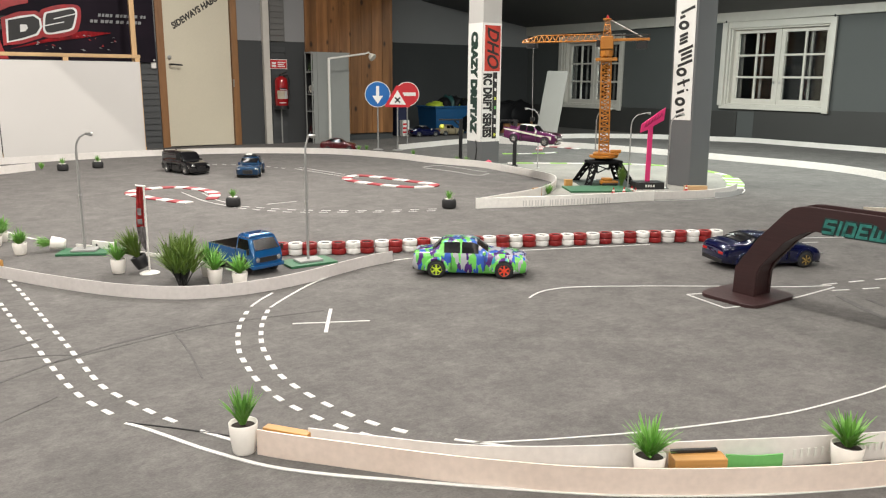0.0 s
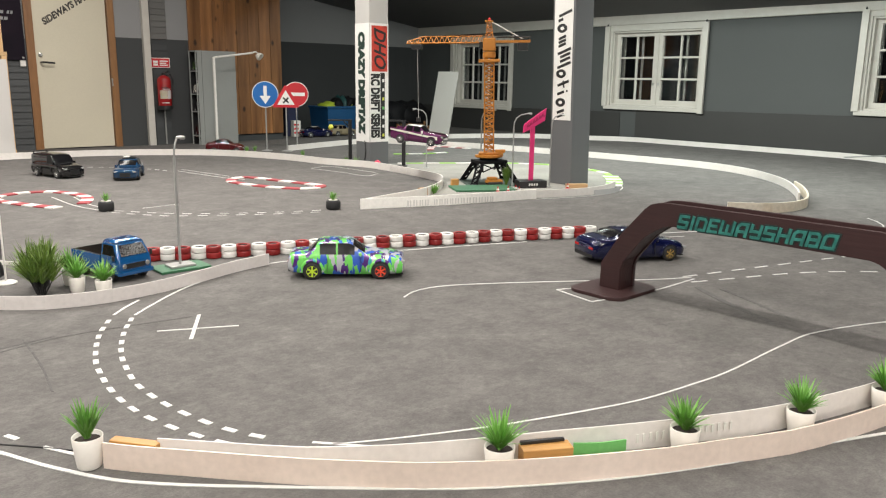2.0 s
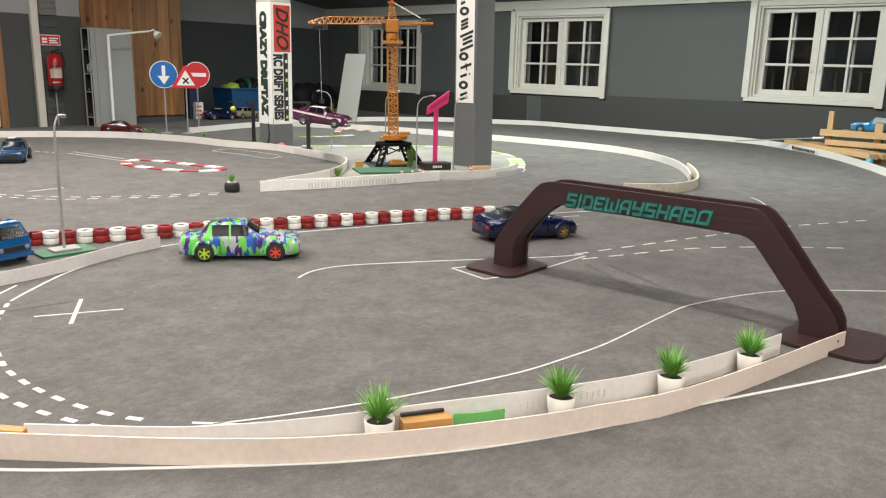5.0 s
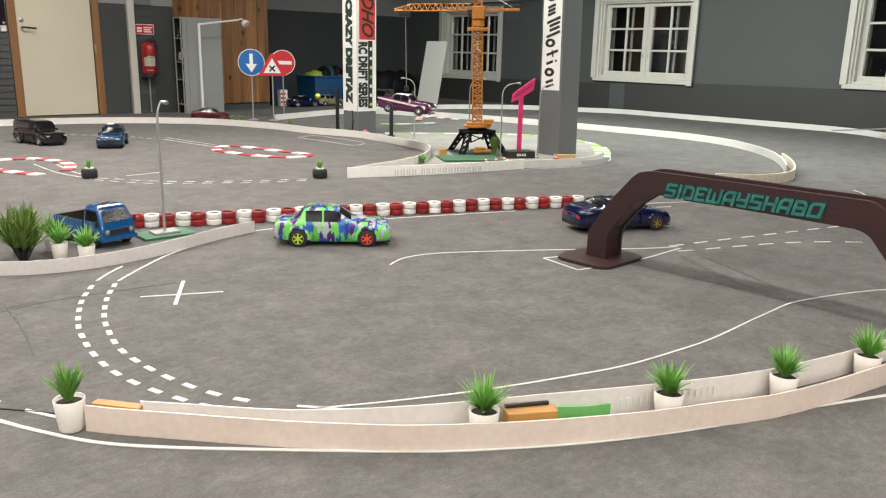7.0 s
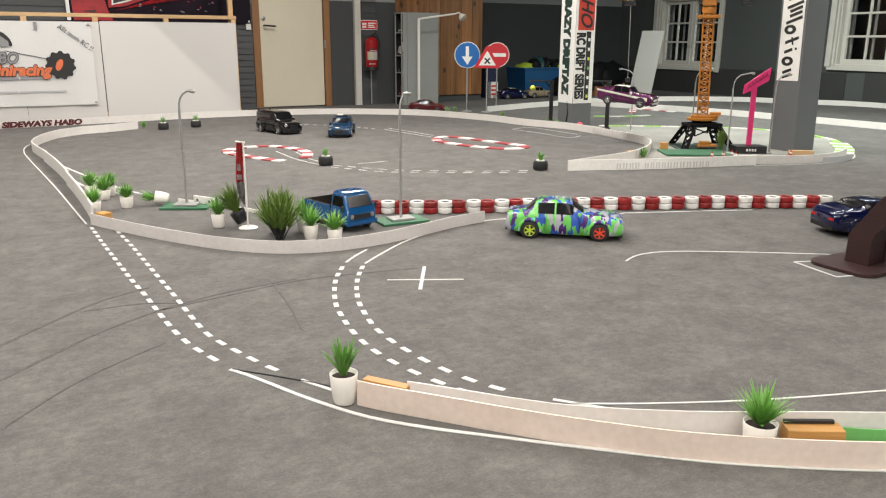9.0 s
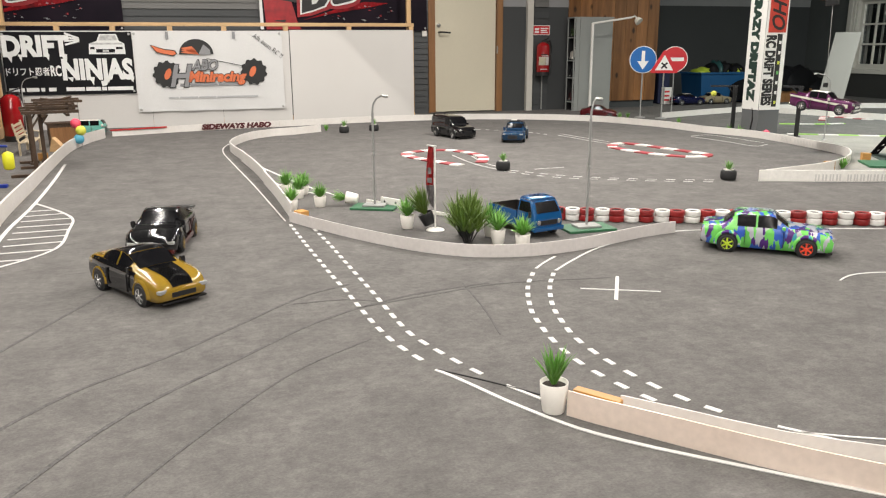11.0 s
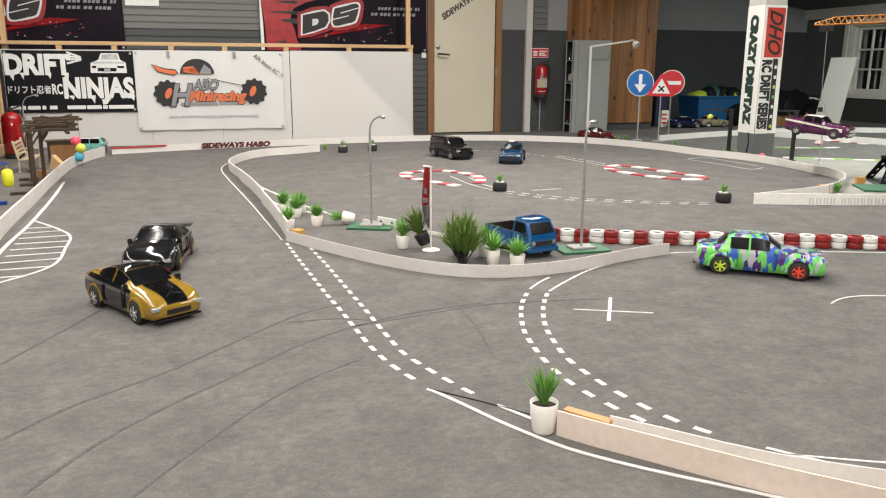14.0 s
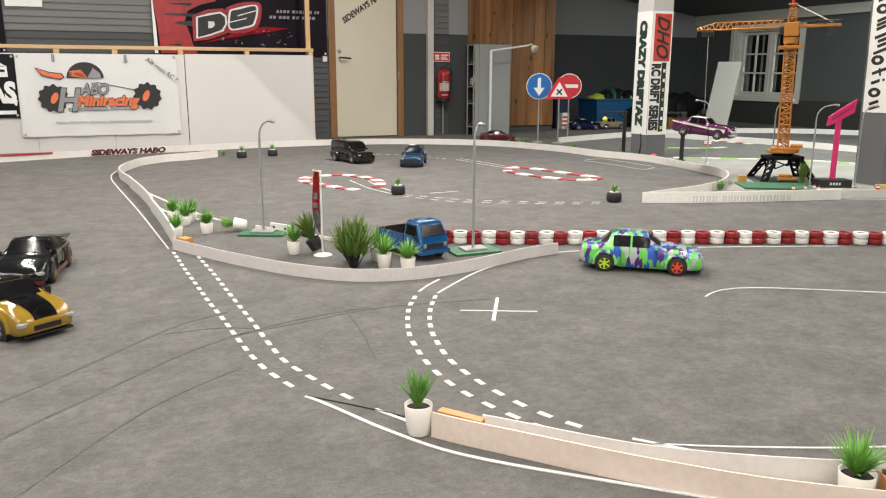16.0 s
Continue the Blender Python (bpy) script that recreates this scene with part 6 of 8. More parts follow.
    for s in (-1, 1):
        part("headlight", moved(box(-0.012, 0.004, -0.017, 0.017, -0.005, 0.005, 0.002), pose(0.49 * L, s * hw * 0.66, zf - 0.002, 0, 0, -s * 18)), HEADLIGHT, ob)
        part("taillight", box(-0.5 * L - 0.001, -0.485 * L, s * hw * 0.6 - 0.016, s * hw * 0.6 + 0.016, 0.062, 0.072, 0.001), TAILLIGHT, ob)
        for x in (-0.29, 0.30):
            part("wheel_arch", lathe([(wheel_r + 0.005, -0.02), (wheel_r + 0.005, 0.0), (wheel_r + 0.003, 0.0008)], 22), BLACK, ob).matrix_local = pose(x * L, s * (hw * 0.985 + 0.001), wheel_r + 0.002) @ pose(0, 0, 0, -90 * s)
            flare = bmesh.new()
            rows = []
            for k in range(15):
                a = radians(-8 + 196 * k / 14)
                rows.append([flare.verts.new(((wheel_r + 0.004 + dr) * math.cos(a), dy * s, (wheel_r + 0.004 + dr) * math.sin(a))) for dr, dy in ((0.0, -0.012), (0.0, 0.0035), (0.005, 0.0035), (0.011, -0.004))])
            for ra, rb in zip(rows, rows[1:]):
                for j in range(3):
                    flare.faces.new((ra[j], ra[j + 1], rb[j + 1], rb[j]))
            bmesh.ops.recalc_face_normals(flare, faces=flare.faces)
            part("wheel_flare", flare, paint, ob, smooth=True).matrix_local = pose(x * L, s * hw * 0.985, wheel_r + 0.002)
            wheel(ob, x * L, s * (hw + 0.003), wheel_r, 0.024, (front_rim or rim) if x > 0 else rim)
        for x in (-0.16, 0.13):
            part("door_seam", box(x * L - 0.0007, x * L + 0.0007, s * hw * 0.985 - 0.004, s * hw * 0.985 + 0.0015, 0.03, 0.082), BLACK, ob)
    if spoiler:
        zt = curve(shape["top"], -0.48)
        sp = part("spoiler", box(-0.5 * L - 0.008, -0.5 * L + 0.028, -hw * 0.92, hw * 0.92, zt + spoiler, zt + spoiler + 0.005, 0.002), BLACK, ob)
        for s in (-1, 1):
            part("spoiler_stay", box(-0.5 * L + 0.004, -0.5 * L + 0.016, s * hw * 0.6 - 0.002, s * hw * 0.6 + 0.002, zt - 0.006, zt + spoiler), BLACK, sp)
    return ob


car(pose(1.27, 3.27, 0.0005, 0, 0, 14), COUPE, 0.45, 0.19, NAVY, "glossy navy blue model drift coupe behind the arch", RIM_GOLD)
car(pose(0.075, 3.05, 0.0005, 0, 0, -2), SEDAN, 0.43, 0.18, LIVERY, "model saloon in green, purple and blue camouflage livery", RIM_LIME, wheel_r=0.031, front_rim=RIM_RED)
car(pose(-2.09, 6.10, 0.0005, 0, 0, 322), VAN, 0.42, 0.175, BLACK_PAINT, "glossy black model van with a rear spoiler", spoiler=0.014)
car(pose(-1.56, 6.02, 0.0005, 0, 0, 278), SEDAN, 0.42, 0.17, STEEL_BLUE, "steel blue model saloon with a loaded roof rack", rack=True)
car(pose(-2.021, 2.448, 0.0005, 0, 0, 296), COUPE, 0.40, 0.185, BLACK_PAINT, "black model hatchback with dark red skirts and rear sides", RIM_GOLD, lower=DARK_RED, spoiler=0.007, side=(-0.47, -0.10, 1, 3, DARK_RED))
car(pose(-1.695, 1.955, 0.0005, 0, 0, 338), COUPE, 0.405, 0.178, GOLD_PAINT, "gold and black model sports car", roof_paint=BLACK_PAINT, bonnet=BLACK_PAINT, side=(-0.47, 0.22, 1, 5, BLACK_PAINT))
car(pose(-1.20, 8.02, 0.0005, 0, 0, 4), COUPE, 0.36, 0.16, DARK_RED, "dark red model coupe parked behind the border", wheel_r=0.026)
car(Matrix.Translation(P(5.63, 8.49)) @ pose(0, 0, 0, 0, 0, 30), COUPE, 0.40, 0.17, NAVY, "dark blue and white model racing car by the blue tub", bonnet=IVORY, roof_paint=IVORY)
car(Matrix.Translation(P(6.04, 8.52)) @ pose(0, 0, 0, 0, 0, 32), SEDAN, 0.36, 0.17, material("beige_paint", (0.22, 0.18, 0.11), 0.5), "beige model jeep beside the blue tub")

# the pickup on the island
truck = thing("model_pickup", pose(-0.805, 3.08, 0.0005, 0, 0, -40) @ Matrix.Diagonal((0.86, 0.88, 1.0, 1)), "metallic blue model pickup truck with a low open bed", "model car", "radio-controlled model cars")
cab_shell = loft([[(x, y * 0.078, z) for x, y, z in row] for row in (
    [(0.045, -1, .028), (0.164, -1, .028), (0.171, -.93, .028), (0.171, .93, .028), (0.164, 1, .028), (0.045, 1, .028)],
    [(0.045, -1.01, .070), (0.168, -1.01, .070), (0.176, -.92, .070), (0.176, .92, .070), (0.168, 1.01, .070), (0.045, 1.01, .070)],
    [(0.045, -.985, .094), (0.163, -.985, .092), (0.170, -.88, .092), (0.170, .88, .092), (0.163, .985, .092), (0.045, .985, .094)],
    [(0.050, -.87, .138), (0.136, -.87, .136), (0.140, -.78, .136), (0.140, .78, .136), (0.136, .87, .136), (0.050, .87, .138)],
    [(0.054, -.78, .148), (0.124, -.78, .147), (0.127, -.70, .147), (0.127, .70, .147), (0.124, .78, .147), (0.054, .78, .148)],
    [(0.062, -.60, .153), (0.108, -.60, .152), (0.110, -.52, .152), (0.110, .52, .152), (0.108, .60, .152), (0.062, .60, .153)])])
bmesh.ops.bevel(cab_shell, geom=[e for e in cab_shell.edges if e.calc_length() > 0.02], offset=0.005, segments=3, affect="EDGES", profile=0.5)
part("cab", cab_shell, BLUE_PAINT, truck, smooth=True)
pane(truck, ((0.170, 0.069, .093), (0.170, -0.069, .093), (0.140, -0.061, .136), (0.140, 0.061, .136)), 0.12, 0.003, "windscreen")
for s in (-1, 1):
    q = [(0.056, s * 0.0772, .095), (0.158, s * 0.0772, .094), (0.132, s * 0.068, .136), (0.060, s * 0.068, .137)]
    pane(truck, q if s < 0 else q[::-1], 0.12, 0.0025, "side_window")
    part("mirror", box(0.150, 0.158, s * 0.088 - 0.006, s * 0.088 + 0.006, 0.082, 0.104, 0.003), BLACK, truck)
    part("headlight", moved(lathe([(0.009, 0), (0.009, 0.004), (0.005, 0.006)], 16), pose(0.1745, s * 0.054, 0.061, 0, 90, 0)), STEEL, truck)
    part("bed_side", box(-0.165, 0.042, s * 0.077 - 0.003, s * 0.077 + 0.003, 0.034, 0.092, 0.001), BLUE_PAINT, truck)
    for x in (-0.10, 0.105):
        part("wheel_arch", lathe([(0.035, -0.02), (0.035, 0.0), (0.033, 0.0008)], 22), BLACK, truck).matrix_local = pose(x, s * 0.0805, 0.032) @ pose(0, 0, 0, -90 * s)
        wheel(truck, x, s * 0.082, 0.029, 0.024, RIM_STEEL)
part("bed_floor", box(-0.163, 0.040, -0.073, 0.073, 0.036, 0.05, 0.001), PINE_X, truck)
part("tailgate", box(-0.170, -0.164, -0.079, 0.079, 0.034, 0.092, 0.001), BLUE_PAINT, truck)
part("headboard", box(0.0425, 0.0445, -0.070, 0.070, 0.05, 0.105, 0.0005), BLACK, truck)
part("grille", box(0.1735, 0.1768, -0.044, 0.044, 0.050, 0.068, 0.0005), BLACK, truck)
part("bumper", box(0.160, 0.181, -0.080, 0.080, 0.026, 0.042, 0.004), BLUE_PAINT, truck)
for y in (0.072, -0.072):
    part("bed_liner", box(-0.163, 0.040, y - 0.0015, y + 0.0015, 0.051, 0.0935, 0.0005), BLACK, truck)
part("bed_liner", box(-0.1635, -0.1615, -0.070, 0.070, 0.051, 0.0935, 0.0005), BLACK, truck)

# the purple saloon that hangs from the crane
HANG = dict(SEDAN, belt=[(-0.5, .080), (-0.46, .094), (-0.3, .092), (0.0, .088), (0.3, .086), (0.44, .082), (0.5, .066)],
            top=[(-0.5, .086), (-0.48, .094), (-0.36, .096), (-0.30, .099), (-0.23, .124), (-0.18, .134), (0.0, .135), (0.06, .128), (0.15, .097), (0.19, .094), (0.36, .092), (0.46, .086), (0.49, .078), (0.5, .068)],
            screen=(0.055, 0.155), rear=(-0.295, -0.215), sides=((-0.20, -0.075), (-0.06, 0.07)))
MAROON_DARK, CHROME = paint_mat("dark_maroon_paint", (0.035, 0.006, 0.014)), material("bright_chrome", (0.62, 0.6, 0.6), 0.12, metal=1.0)
hung = car(pose(0.552, 5.872, 0.272, 0, 4, -24), HANG, 0.40, 0.165, PURPLE, "purple and white finned model saloon hung from the crane", roof_paint=IVORY, name="hanging_car", wheel_r=0.028)
glass("bonnet", HANG, 0.40, 0.165, 0.17, 0.47, 7, 13, hung, 0.0, MAROON_DARK)
part("chrome_bumper", box(0.192, 0.208, -0.074, 0.074, 0.028, 0.042, 0.004), CHROME, hung)
part("chrome_bumper", box(-0.208, -0.194, -0.074, 0.074, 0.030, 0.044, 0.004), CHROME, hung)
part("chrome_grille", box(0.199, 0.204, -0.045, 0.045, 0.046, 0.062, 0.002), CHROME, hung)
for s in (-1, 1):
    part("white_flash", loft([[(x, s * (0.0770 + d), z + e) for d, e in ((0, -h), (0.0046, -h), (0.0046, h), (0, h))] for x, z, h in ((-0.200, .094, .005), (-0.10, .084, .007), (0.0, .074, .006), (0.10, .064, .007), (0.165, .058, .012))]), IVORY, hung)
    part("tail_fin", loft([[(x, s * 0.070 + y, z) for y, z in ((-0.004, 0.085), (0.004, 0.085), (0.003, top), (-0.003, top))] for x, top in ((-0.203, .106), (-0.17, .104), (-0.10, .096), (-0.05, .090))]), PURPLE, hung)
    part("hooded_headlight", moved(lathe([(0.012, -0.02), (0.013, 0.0), (0.009, 0.004), (0.003, 0.005)], 14), pose(0.196, s * 0.06, 0.068, 0, 90, 0)), CHROME, hung)

# ---- posters on the columns ----
POSTER = material("white_vinyl_poster", (0.78, 0.77, 0.74), 0.45)
POSTER_RED = material("orange_red_print", (0.62, 0.06, 0.03), 0.5, second=(0.25, 0.02, 0.02), scale=12, amount=0.8)
INK = material("black_print", (0.015, 0.015, 0.015), 0.5)
GREEN_INK = material("dark_green_print", (0.012, 0.035, 0.026), 0.5)


def poster(parent, m, w, h, mat, name="poster"):
    ob = part(name, box(-w / 2, w / 2, -h / 2, h / 2, 0.0, 0.003), mat, parent)
    ob.matrix_local = m
    return ob


# faces: -U side is the left one, -N side the right one
LEFT_FACE = lambda z: pose(-0.101, 0, z) @ pose(0, 0, 0, 90, 0, -90)
RIGHT_FACE = lambda z: pose(0, -0.101, z) @ pose(0, 0, 0, 90, 0, 0)
p = poster(column_1, LEFT_FACE(0.695), 0.196, 0.99, POSTER)
letters("CRAZY DRIFTAZ", 0.112, GREEN_INK, p, pose(-0.012, -0.005, 0.0035, 0, 0, -90), width=0.86, bold=0.010, thick=0.0006)
p = poster(column_1, RIGHT_FACE(0.695), 0.196, 0.99, POSTER)
q = part("red_print", box(-0.08, 0.085, 0.10, 0.475, 0.0032, 0.0045), POSTER_RED, p)
letters("DHO", 0.17, INK, q, pose(0.0, 0.288, 0.005, 0, 0, -90), width=0.34, shear=0.35, bold=0.004, thick=0.0004)
letters("RC DRIFT SERIES", 0.12, INK, p, pose(-0.047, -0.19, 0.0038, 0, 0, -90), width=0.54, bold=0.007, thick=0.0006)
part("dark_print", box(0.012, 0.058, -0.47, 0.09, 0.0032, 0.0042), INK, p)
for k in range(7):
    part("print_mark", box(0.03, 0.052, -0.45 + k * 0.077, -0.425 + k * 0.077, 0.0044, 0.0052), [BALL_Y, POSTER, POSTER, GREEN_STRIP, BALL_Y, POSTER, POSTER][k], p)
part("cable", pipe([(-0.103, -0.03, 0.21), (-0.105, -0.045, 0.12), (-0.104, -0.02, 0.01)], 0.005, 6), BLACK, column_1)
p = poster(column_2, LEFT_FACE(0.93), 0.165, 0.93, POSTER)
# hand-drawn sponsor script as plain rings and slanted strokes
def stroke(y, x0, x1, slant, w=0.019):
    x0, x1 = x0 * 1.25, x1 * 1.25
    part("script_stroke", moved(box(x0, x1, -w / 2, w / 2, 0.0032, 0.004), pose(0, y - 0.065, 0, 0, 0, slant)), INK, p)


def ring(y, r):
    pts = [(1.5 * r * math.cos(k * math.pi / 10), 1.02 * r * math.sin(k * math.pi / 10)) for k in range(20)]
    b = bmesh.new()
    for k in range(20):
        a, c = pts[k], pts[(k + 1) % 20]
        b.faces.new([b.verts.new((q[0] * f - 0.012, q[1] * f + y - 0.065, 0.0042)) for q, f in ((a, 1), (c, 1), (c, 0.4), (a, 0.4))])
    part("script_stroke", b, INK, p)


for y in (0.235, -0.075, -0.275):
    ring(y, 0.030)
for y, x0, x1 in ((0.33, -0.035, 0.06), (0.30, -0.04, -0.005), (0.175, -0.035, 0.02), (0.15, -0.035, 0.02), (0.125, -0.035, 0.02), (0.075, -0.04, 0.06), (0.045, -0.02, 0.055), (0.015, -0.02, 0.055), (-0.02, -0.04, 0.06),
                  (-0.145, -0.035, 0.05), (-0.205, -0.035, 0.015), (-0.335, -0.035, 0.02), (-0.365, -0.035, 0.02)):
    stroke(y, x0, x1, 18)
stroke(-0.15, 0.005, 0.015, 12, 0.05)
stroke(-0.205, 0.03, 0.042, 12, 0.014)

# ---- banners ----
BANNER_BLACK = material("black_vinyl_banner", (0.012, 0.012, 0.014), 0.35, scale=3)
BANNER_WHITE = material("white_vinyl_banner", (0.66, 0.655, 0.65), 0.35, scale=2, bump=0.35, bump_scale=7)
WHITE_INK = material("white_print", (0.75, 0.75, 0.74), 0.5)
GREY_INK = material("grey_print", (0.25, 0.25, 0.26), 0.5)
ORANGE_INK = material("orange_print", (0.66, 0.16, 0.06), 0.5)
PURPLE_BANNER = material("dark_purple_banner", (0.006, 0.005, 0.009), 0.6, second=(0.018, 0.010, 0.018), scale=3, amount=0.9)
RED_BANNER = material("red_banner_print", (0.42, 0.012, 0.018), 0.35, second=(0.012, 0.006, 0.008), scale=9, amount=1.0, fine=40, fine_amount=0.3)


def banner(name, u0, u1, n, z0, z1, mat, label, sag=0.006):
    """A hung vinyl sheet with slight waves; x, z from its lower left corner, y towards the room is negative."""
    ob = thing(name, ROOM @ pose(u0, n, z0), label, "banner")
    w, h = u1 - u0, z1 - z0
    b, nx, nz = bmesh.new(), 24, 10
    f = lambda i, j: -0.008 - sag * (0.5 + 0.5 * math.sin(i * 0.9 + j * 0.35)) * (0.35 + 0.65 * (1 - j / nz))
    front = [[b.verts.new((w * i / nx, f(i, j), h * j / nz)) for j in range(nz + 1)] for i in range(nx + 1)]
    for i in range(nx):
        for j in range(nz):
            b.faces.new((front[i][j], front[i + 1][j], front[i + 1][j + 1], front[i][j + 1]))
    part("sheet", b, mat, ob, smooth=True)
    part("backing", box(0.001, w - 0.001, -0.0075, -0.001, 0.001, h - 0.001), mat, ob)
    for x in (0.02, w - 0.02):
        for z in (0.02, h - 0.02):
            part("eyelet", moved(lathe([(0.011, 0), (0.011, 0.003), (0.005, 0.004)], 14), pose(x, -0.0155, z, 90)), STEEL, ob)
    return ob


for m in (PURPLE_BANNER, RED_BANNER, BANNER_BLACK):
    m.node_tree.nodes["Principled BSDF"].inputs["Specular IOR Level"].default_value = 0.1
FRONT_Y = -0.0165
ninja = banner("black_banner", -1.60, -0.555, BOARD - 0.002, 0.305, 0.838, BANNER_BLACK, "black vinyl banner with jagged white lettering")
letters("DRIFT", 0.23, WHITE_INK, ninja, pose(0.27, FRONT_Y, 0.405, 90), width=0.53, bold=0.012, thick=0.0008)
letters("NINJAS", 0.235, WHITE_INK, ninja, pose(0.745, FRONT_Y, 0.205, 90), width=0.58, bold=0.012, thick=0.0008)
letters("RC", 0.12, WHITE_INK, ninja, pose(0.405, FRONT_Y, 0.20, 90), width=0.085, bold=0.004, thick=0.0008)
for x, z, w, d in ((0.03, 0.325, 0.05, -0.05), (0.12, 0.325, 0.035, -0.04), (0.33, 0.325, 0.04, -0.035), (0.46, 0.325, 0.05, -0.075), (0.49, 0.128, 0.05, -0.02), (0.66, 0.128, 0.05, -0.05), (0.78, 0.128, 0.06, -0.03), (0.98, 0.128, 0.06, -0.03), (0.01, 0.46, 0.09, 0.025)):
    part("letter_spike", prism([(x, z + 0.02), (x + w, z + 0.02), (x + (w if d < 0 else 0.0) * 0.75, z + d)], 0.0008), WHITE_INK, ninja).matrix_local = pose(0, FRONT_Y - 0.0006, 0)
letters("\u30c9\u30ea\u30d5\u30c8\u5fcd\u8005", 0.075, WHITE_INK, ninja, pose(0.185, FRONT_Y, 0.195, 90), width=0.34, bold=0.001, thick=0.0008)
for x0, x1 in ((0.02, 0.10), (0.11, 0.14), (0.155, 0.255), (0.27, 0.30), (0.33, 0.39), (0.47, 0.62), (0.63, 0.75), (0.76, 0.80), (0.81, 1.02)):
    part("print_bar", box(x0, x1, FRONT_Y, FRONT_Y + 0.0008, 0.030, 0.062), WHITE_INK, ninja)
# car emblem in grey and white shapes
EMBLEM = material("grey_emblem_print", (0.30, 0.30, 0.30), 0.5, second=(0.62, 0.62, 0.61), scale=30, amount=1.0)
for pts, mat, y in (([(0.685, 0.343), (0.692, 0.43), (0.757, 0.456), (0.783, 0.514), (0.922, 0.514), (0.94, 0.456), (0.982, 0.432), (0.985, 0.343)], WHITE_INK, 0.0012), ([(0.772, 0.460), (0.793, 0.505), (0.912, 0.505), (0.926, 0.460)], EMBLEM, 0.0),
                    ([(0.70, 0.425), (0.97, 0.425), (0.965, 0.440), (0.71, 0.440)], EMBLEM, 0.0), ([(0.746, 0.357), (0.746, 0.387), (0.90, 0.387), (0.90, 0.357)], BANNER_BLACK, 0.0),
                    ([(0.700, 0.385), (0.700, 0.405), (0.735, 0.405), (0.735, 0.385)], BANNER_BLACK, 0.0), ([(0.91, 0.385), (0.91, 0.405), (0.965, 0.405), (0.965, 0.385)], BANNER_BLACK, 0.0), ([(0.80, 0.362), (0.80, 0.381), (0.85, 0.381), (0.85, 0.362)], EMBLEM, -0.001)):
    part("emblem", prism(pts, 0.0008), mat, ninja).matrix_local = pose(0, FRONT_Y + y, 0)
for k in range(4):
    part("emblem", moved(box(-0.06, 0.06, 0, 0.0008, -0.008, 0.008), pose(0.56, FRONT_Y, 0.44 + 0.02 * k, 0, -15 + 12 * k, 0)), WHITE_INK, ninja)

club = banner("white_banner", -0.55, 0.757, BOARD - 0.006, 0.137, 0.842, BANNER_WHITE, "white vinyl club banner with gears and orange lettering", 0.01)


def gear(x, z, r, mat, parent):
    pts = []
    for k in range(44):
        a = 2 * math.pi * k / 44
        q = r * (1.0 if (k // 2) % 2 else 0.88)
        pts.append((x + q * math.cos(a), z + q * math.sin(a)))
    o = part("gear", prism(pts, 0.0008), mat, parent)
    o.matrix_local = pose(0, -0.0212, 0)
    return o


gear(0.266, 0.33, 0.122, INK, club)
gear(1.035, 0.343, 0.122, INK, club)
CY = -0.0222
for x, z in ((0.275, 0.332), (1.025, 0.346)):
    part("hub", moved(lathe([(0.052, 0), (0.052, 0.0006)], 24), pose(x, CY + 0.0006, z, 90) @ pose(0, 0, 0, 0, 0, -25) @ Matrix.Diagonal((0.5, 1, 1, 1))), ORANGE_INK, club)
part("helmet", prism([(0.43 + 0.15 * math.cos(a * math.pi / 14), 0.49 + 0.135 * math.sin(a * math.pi / 14)) for a in range(15)], 0.0008), INK, club).matrix_local = pose(0.105, CY, 0.014)
part("visor", prism([(0.55, 0.50), (0.66, 0.50), (0.655, 0.545), (0.60, 0.59)], 0.0006), GREY_INK, club).matrix_local = pose(0, CY - 0.0008, 0)
for k in range(3):
    part("flame", prism([(0.40, 0.52 + 0.02 * k), (0.56, 0.50), (0.50, 0.545 + 0.015 * k)], 0.0006), ORANGE_INK, club).matrix_local = pose(0, CY - 0.0008, 0)
part("feather", prism([(0.15, 0.585), (0.20, 0.525), (0.33, 0.495), (0.36, 0.51), (0.345, 0.535), (0.26, 0.545)], 0.0006), ORANGE_INK, club).matrix_local = pose(0, CY, 0)
part("feather_edge", prism([(0.14, 0.592), (0.195, 0.518), (0.335, 0.487), (0.37, 0.51), (0.35, 0.543), (0.26, 0.553)], 0.0006), INK, club).matrix_local = pose(0, CY + 0.0009, 0)
part("rod", moved(box(0, 0.40, 0, 0.0006, -0.003, 0.003), pose(0.62, CY, 0.465, 0, 12, 0)), INK, club)
part("frame_line", box(0.372, 0.885, CY, CY + 0.0006, 0.285, 0.290), GREY_INK, club)
for ink, grow, back in ((INK, 0.007, 0.0), (GREY_INK, 0.0, 0.0006)):
    letters("H", 0.27, ink, club, pose(0.390, CY - 0.0012 - back, 0.304, 90), width=0.20 + grow * 2, bold=0.008 + grow, shear=0.25, thick=0.0004)
    letters("ABO", 0.128, ink, club, pose(0.60, CY - 0.0012 - back, 0.403, 90), width=0.235 + grow, shear=0.25, bold=0.003 + grow * 0.7, thick=0.0004)
    letters("Miniracing", 0.128, INK if grow else ORANGE_INK, club, pose(0.706, CY - 0.0012 - back, 0.301, 90), width=0.522 + grow * 2, shear=0.25, bold=0.006 + grow * 0.8, thick=0.0004)
letters("Allt inom RC !!", 0.062, INK, club, pose(1.175, CY, 0.575, 90) @ pose(0, 0, 0, 0, 0, -38), width=0.32, thick=0.0004)
for x0, x1, z in ((0.373, 0.44, 0.234), (0.455, 0.70, 0.235), (0.71, 0.905, 0.236)):
    part("print_bar", box(x0, x1, CY, CY + 0.0006, z - 0.012, z + 0.012), GREY_INK, club)
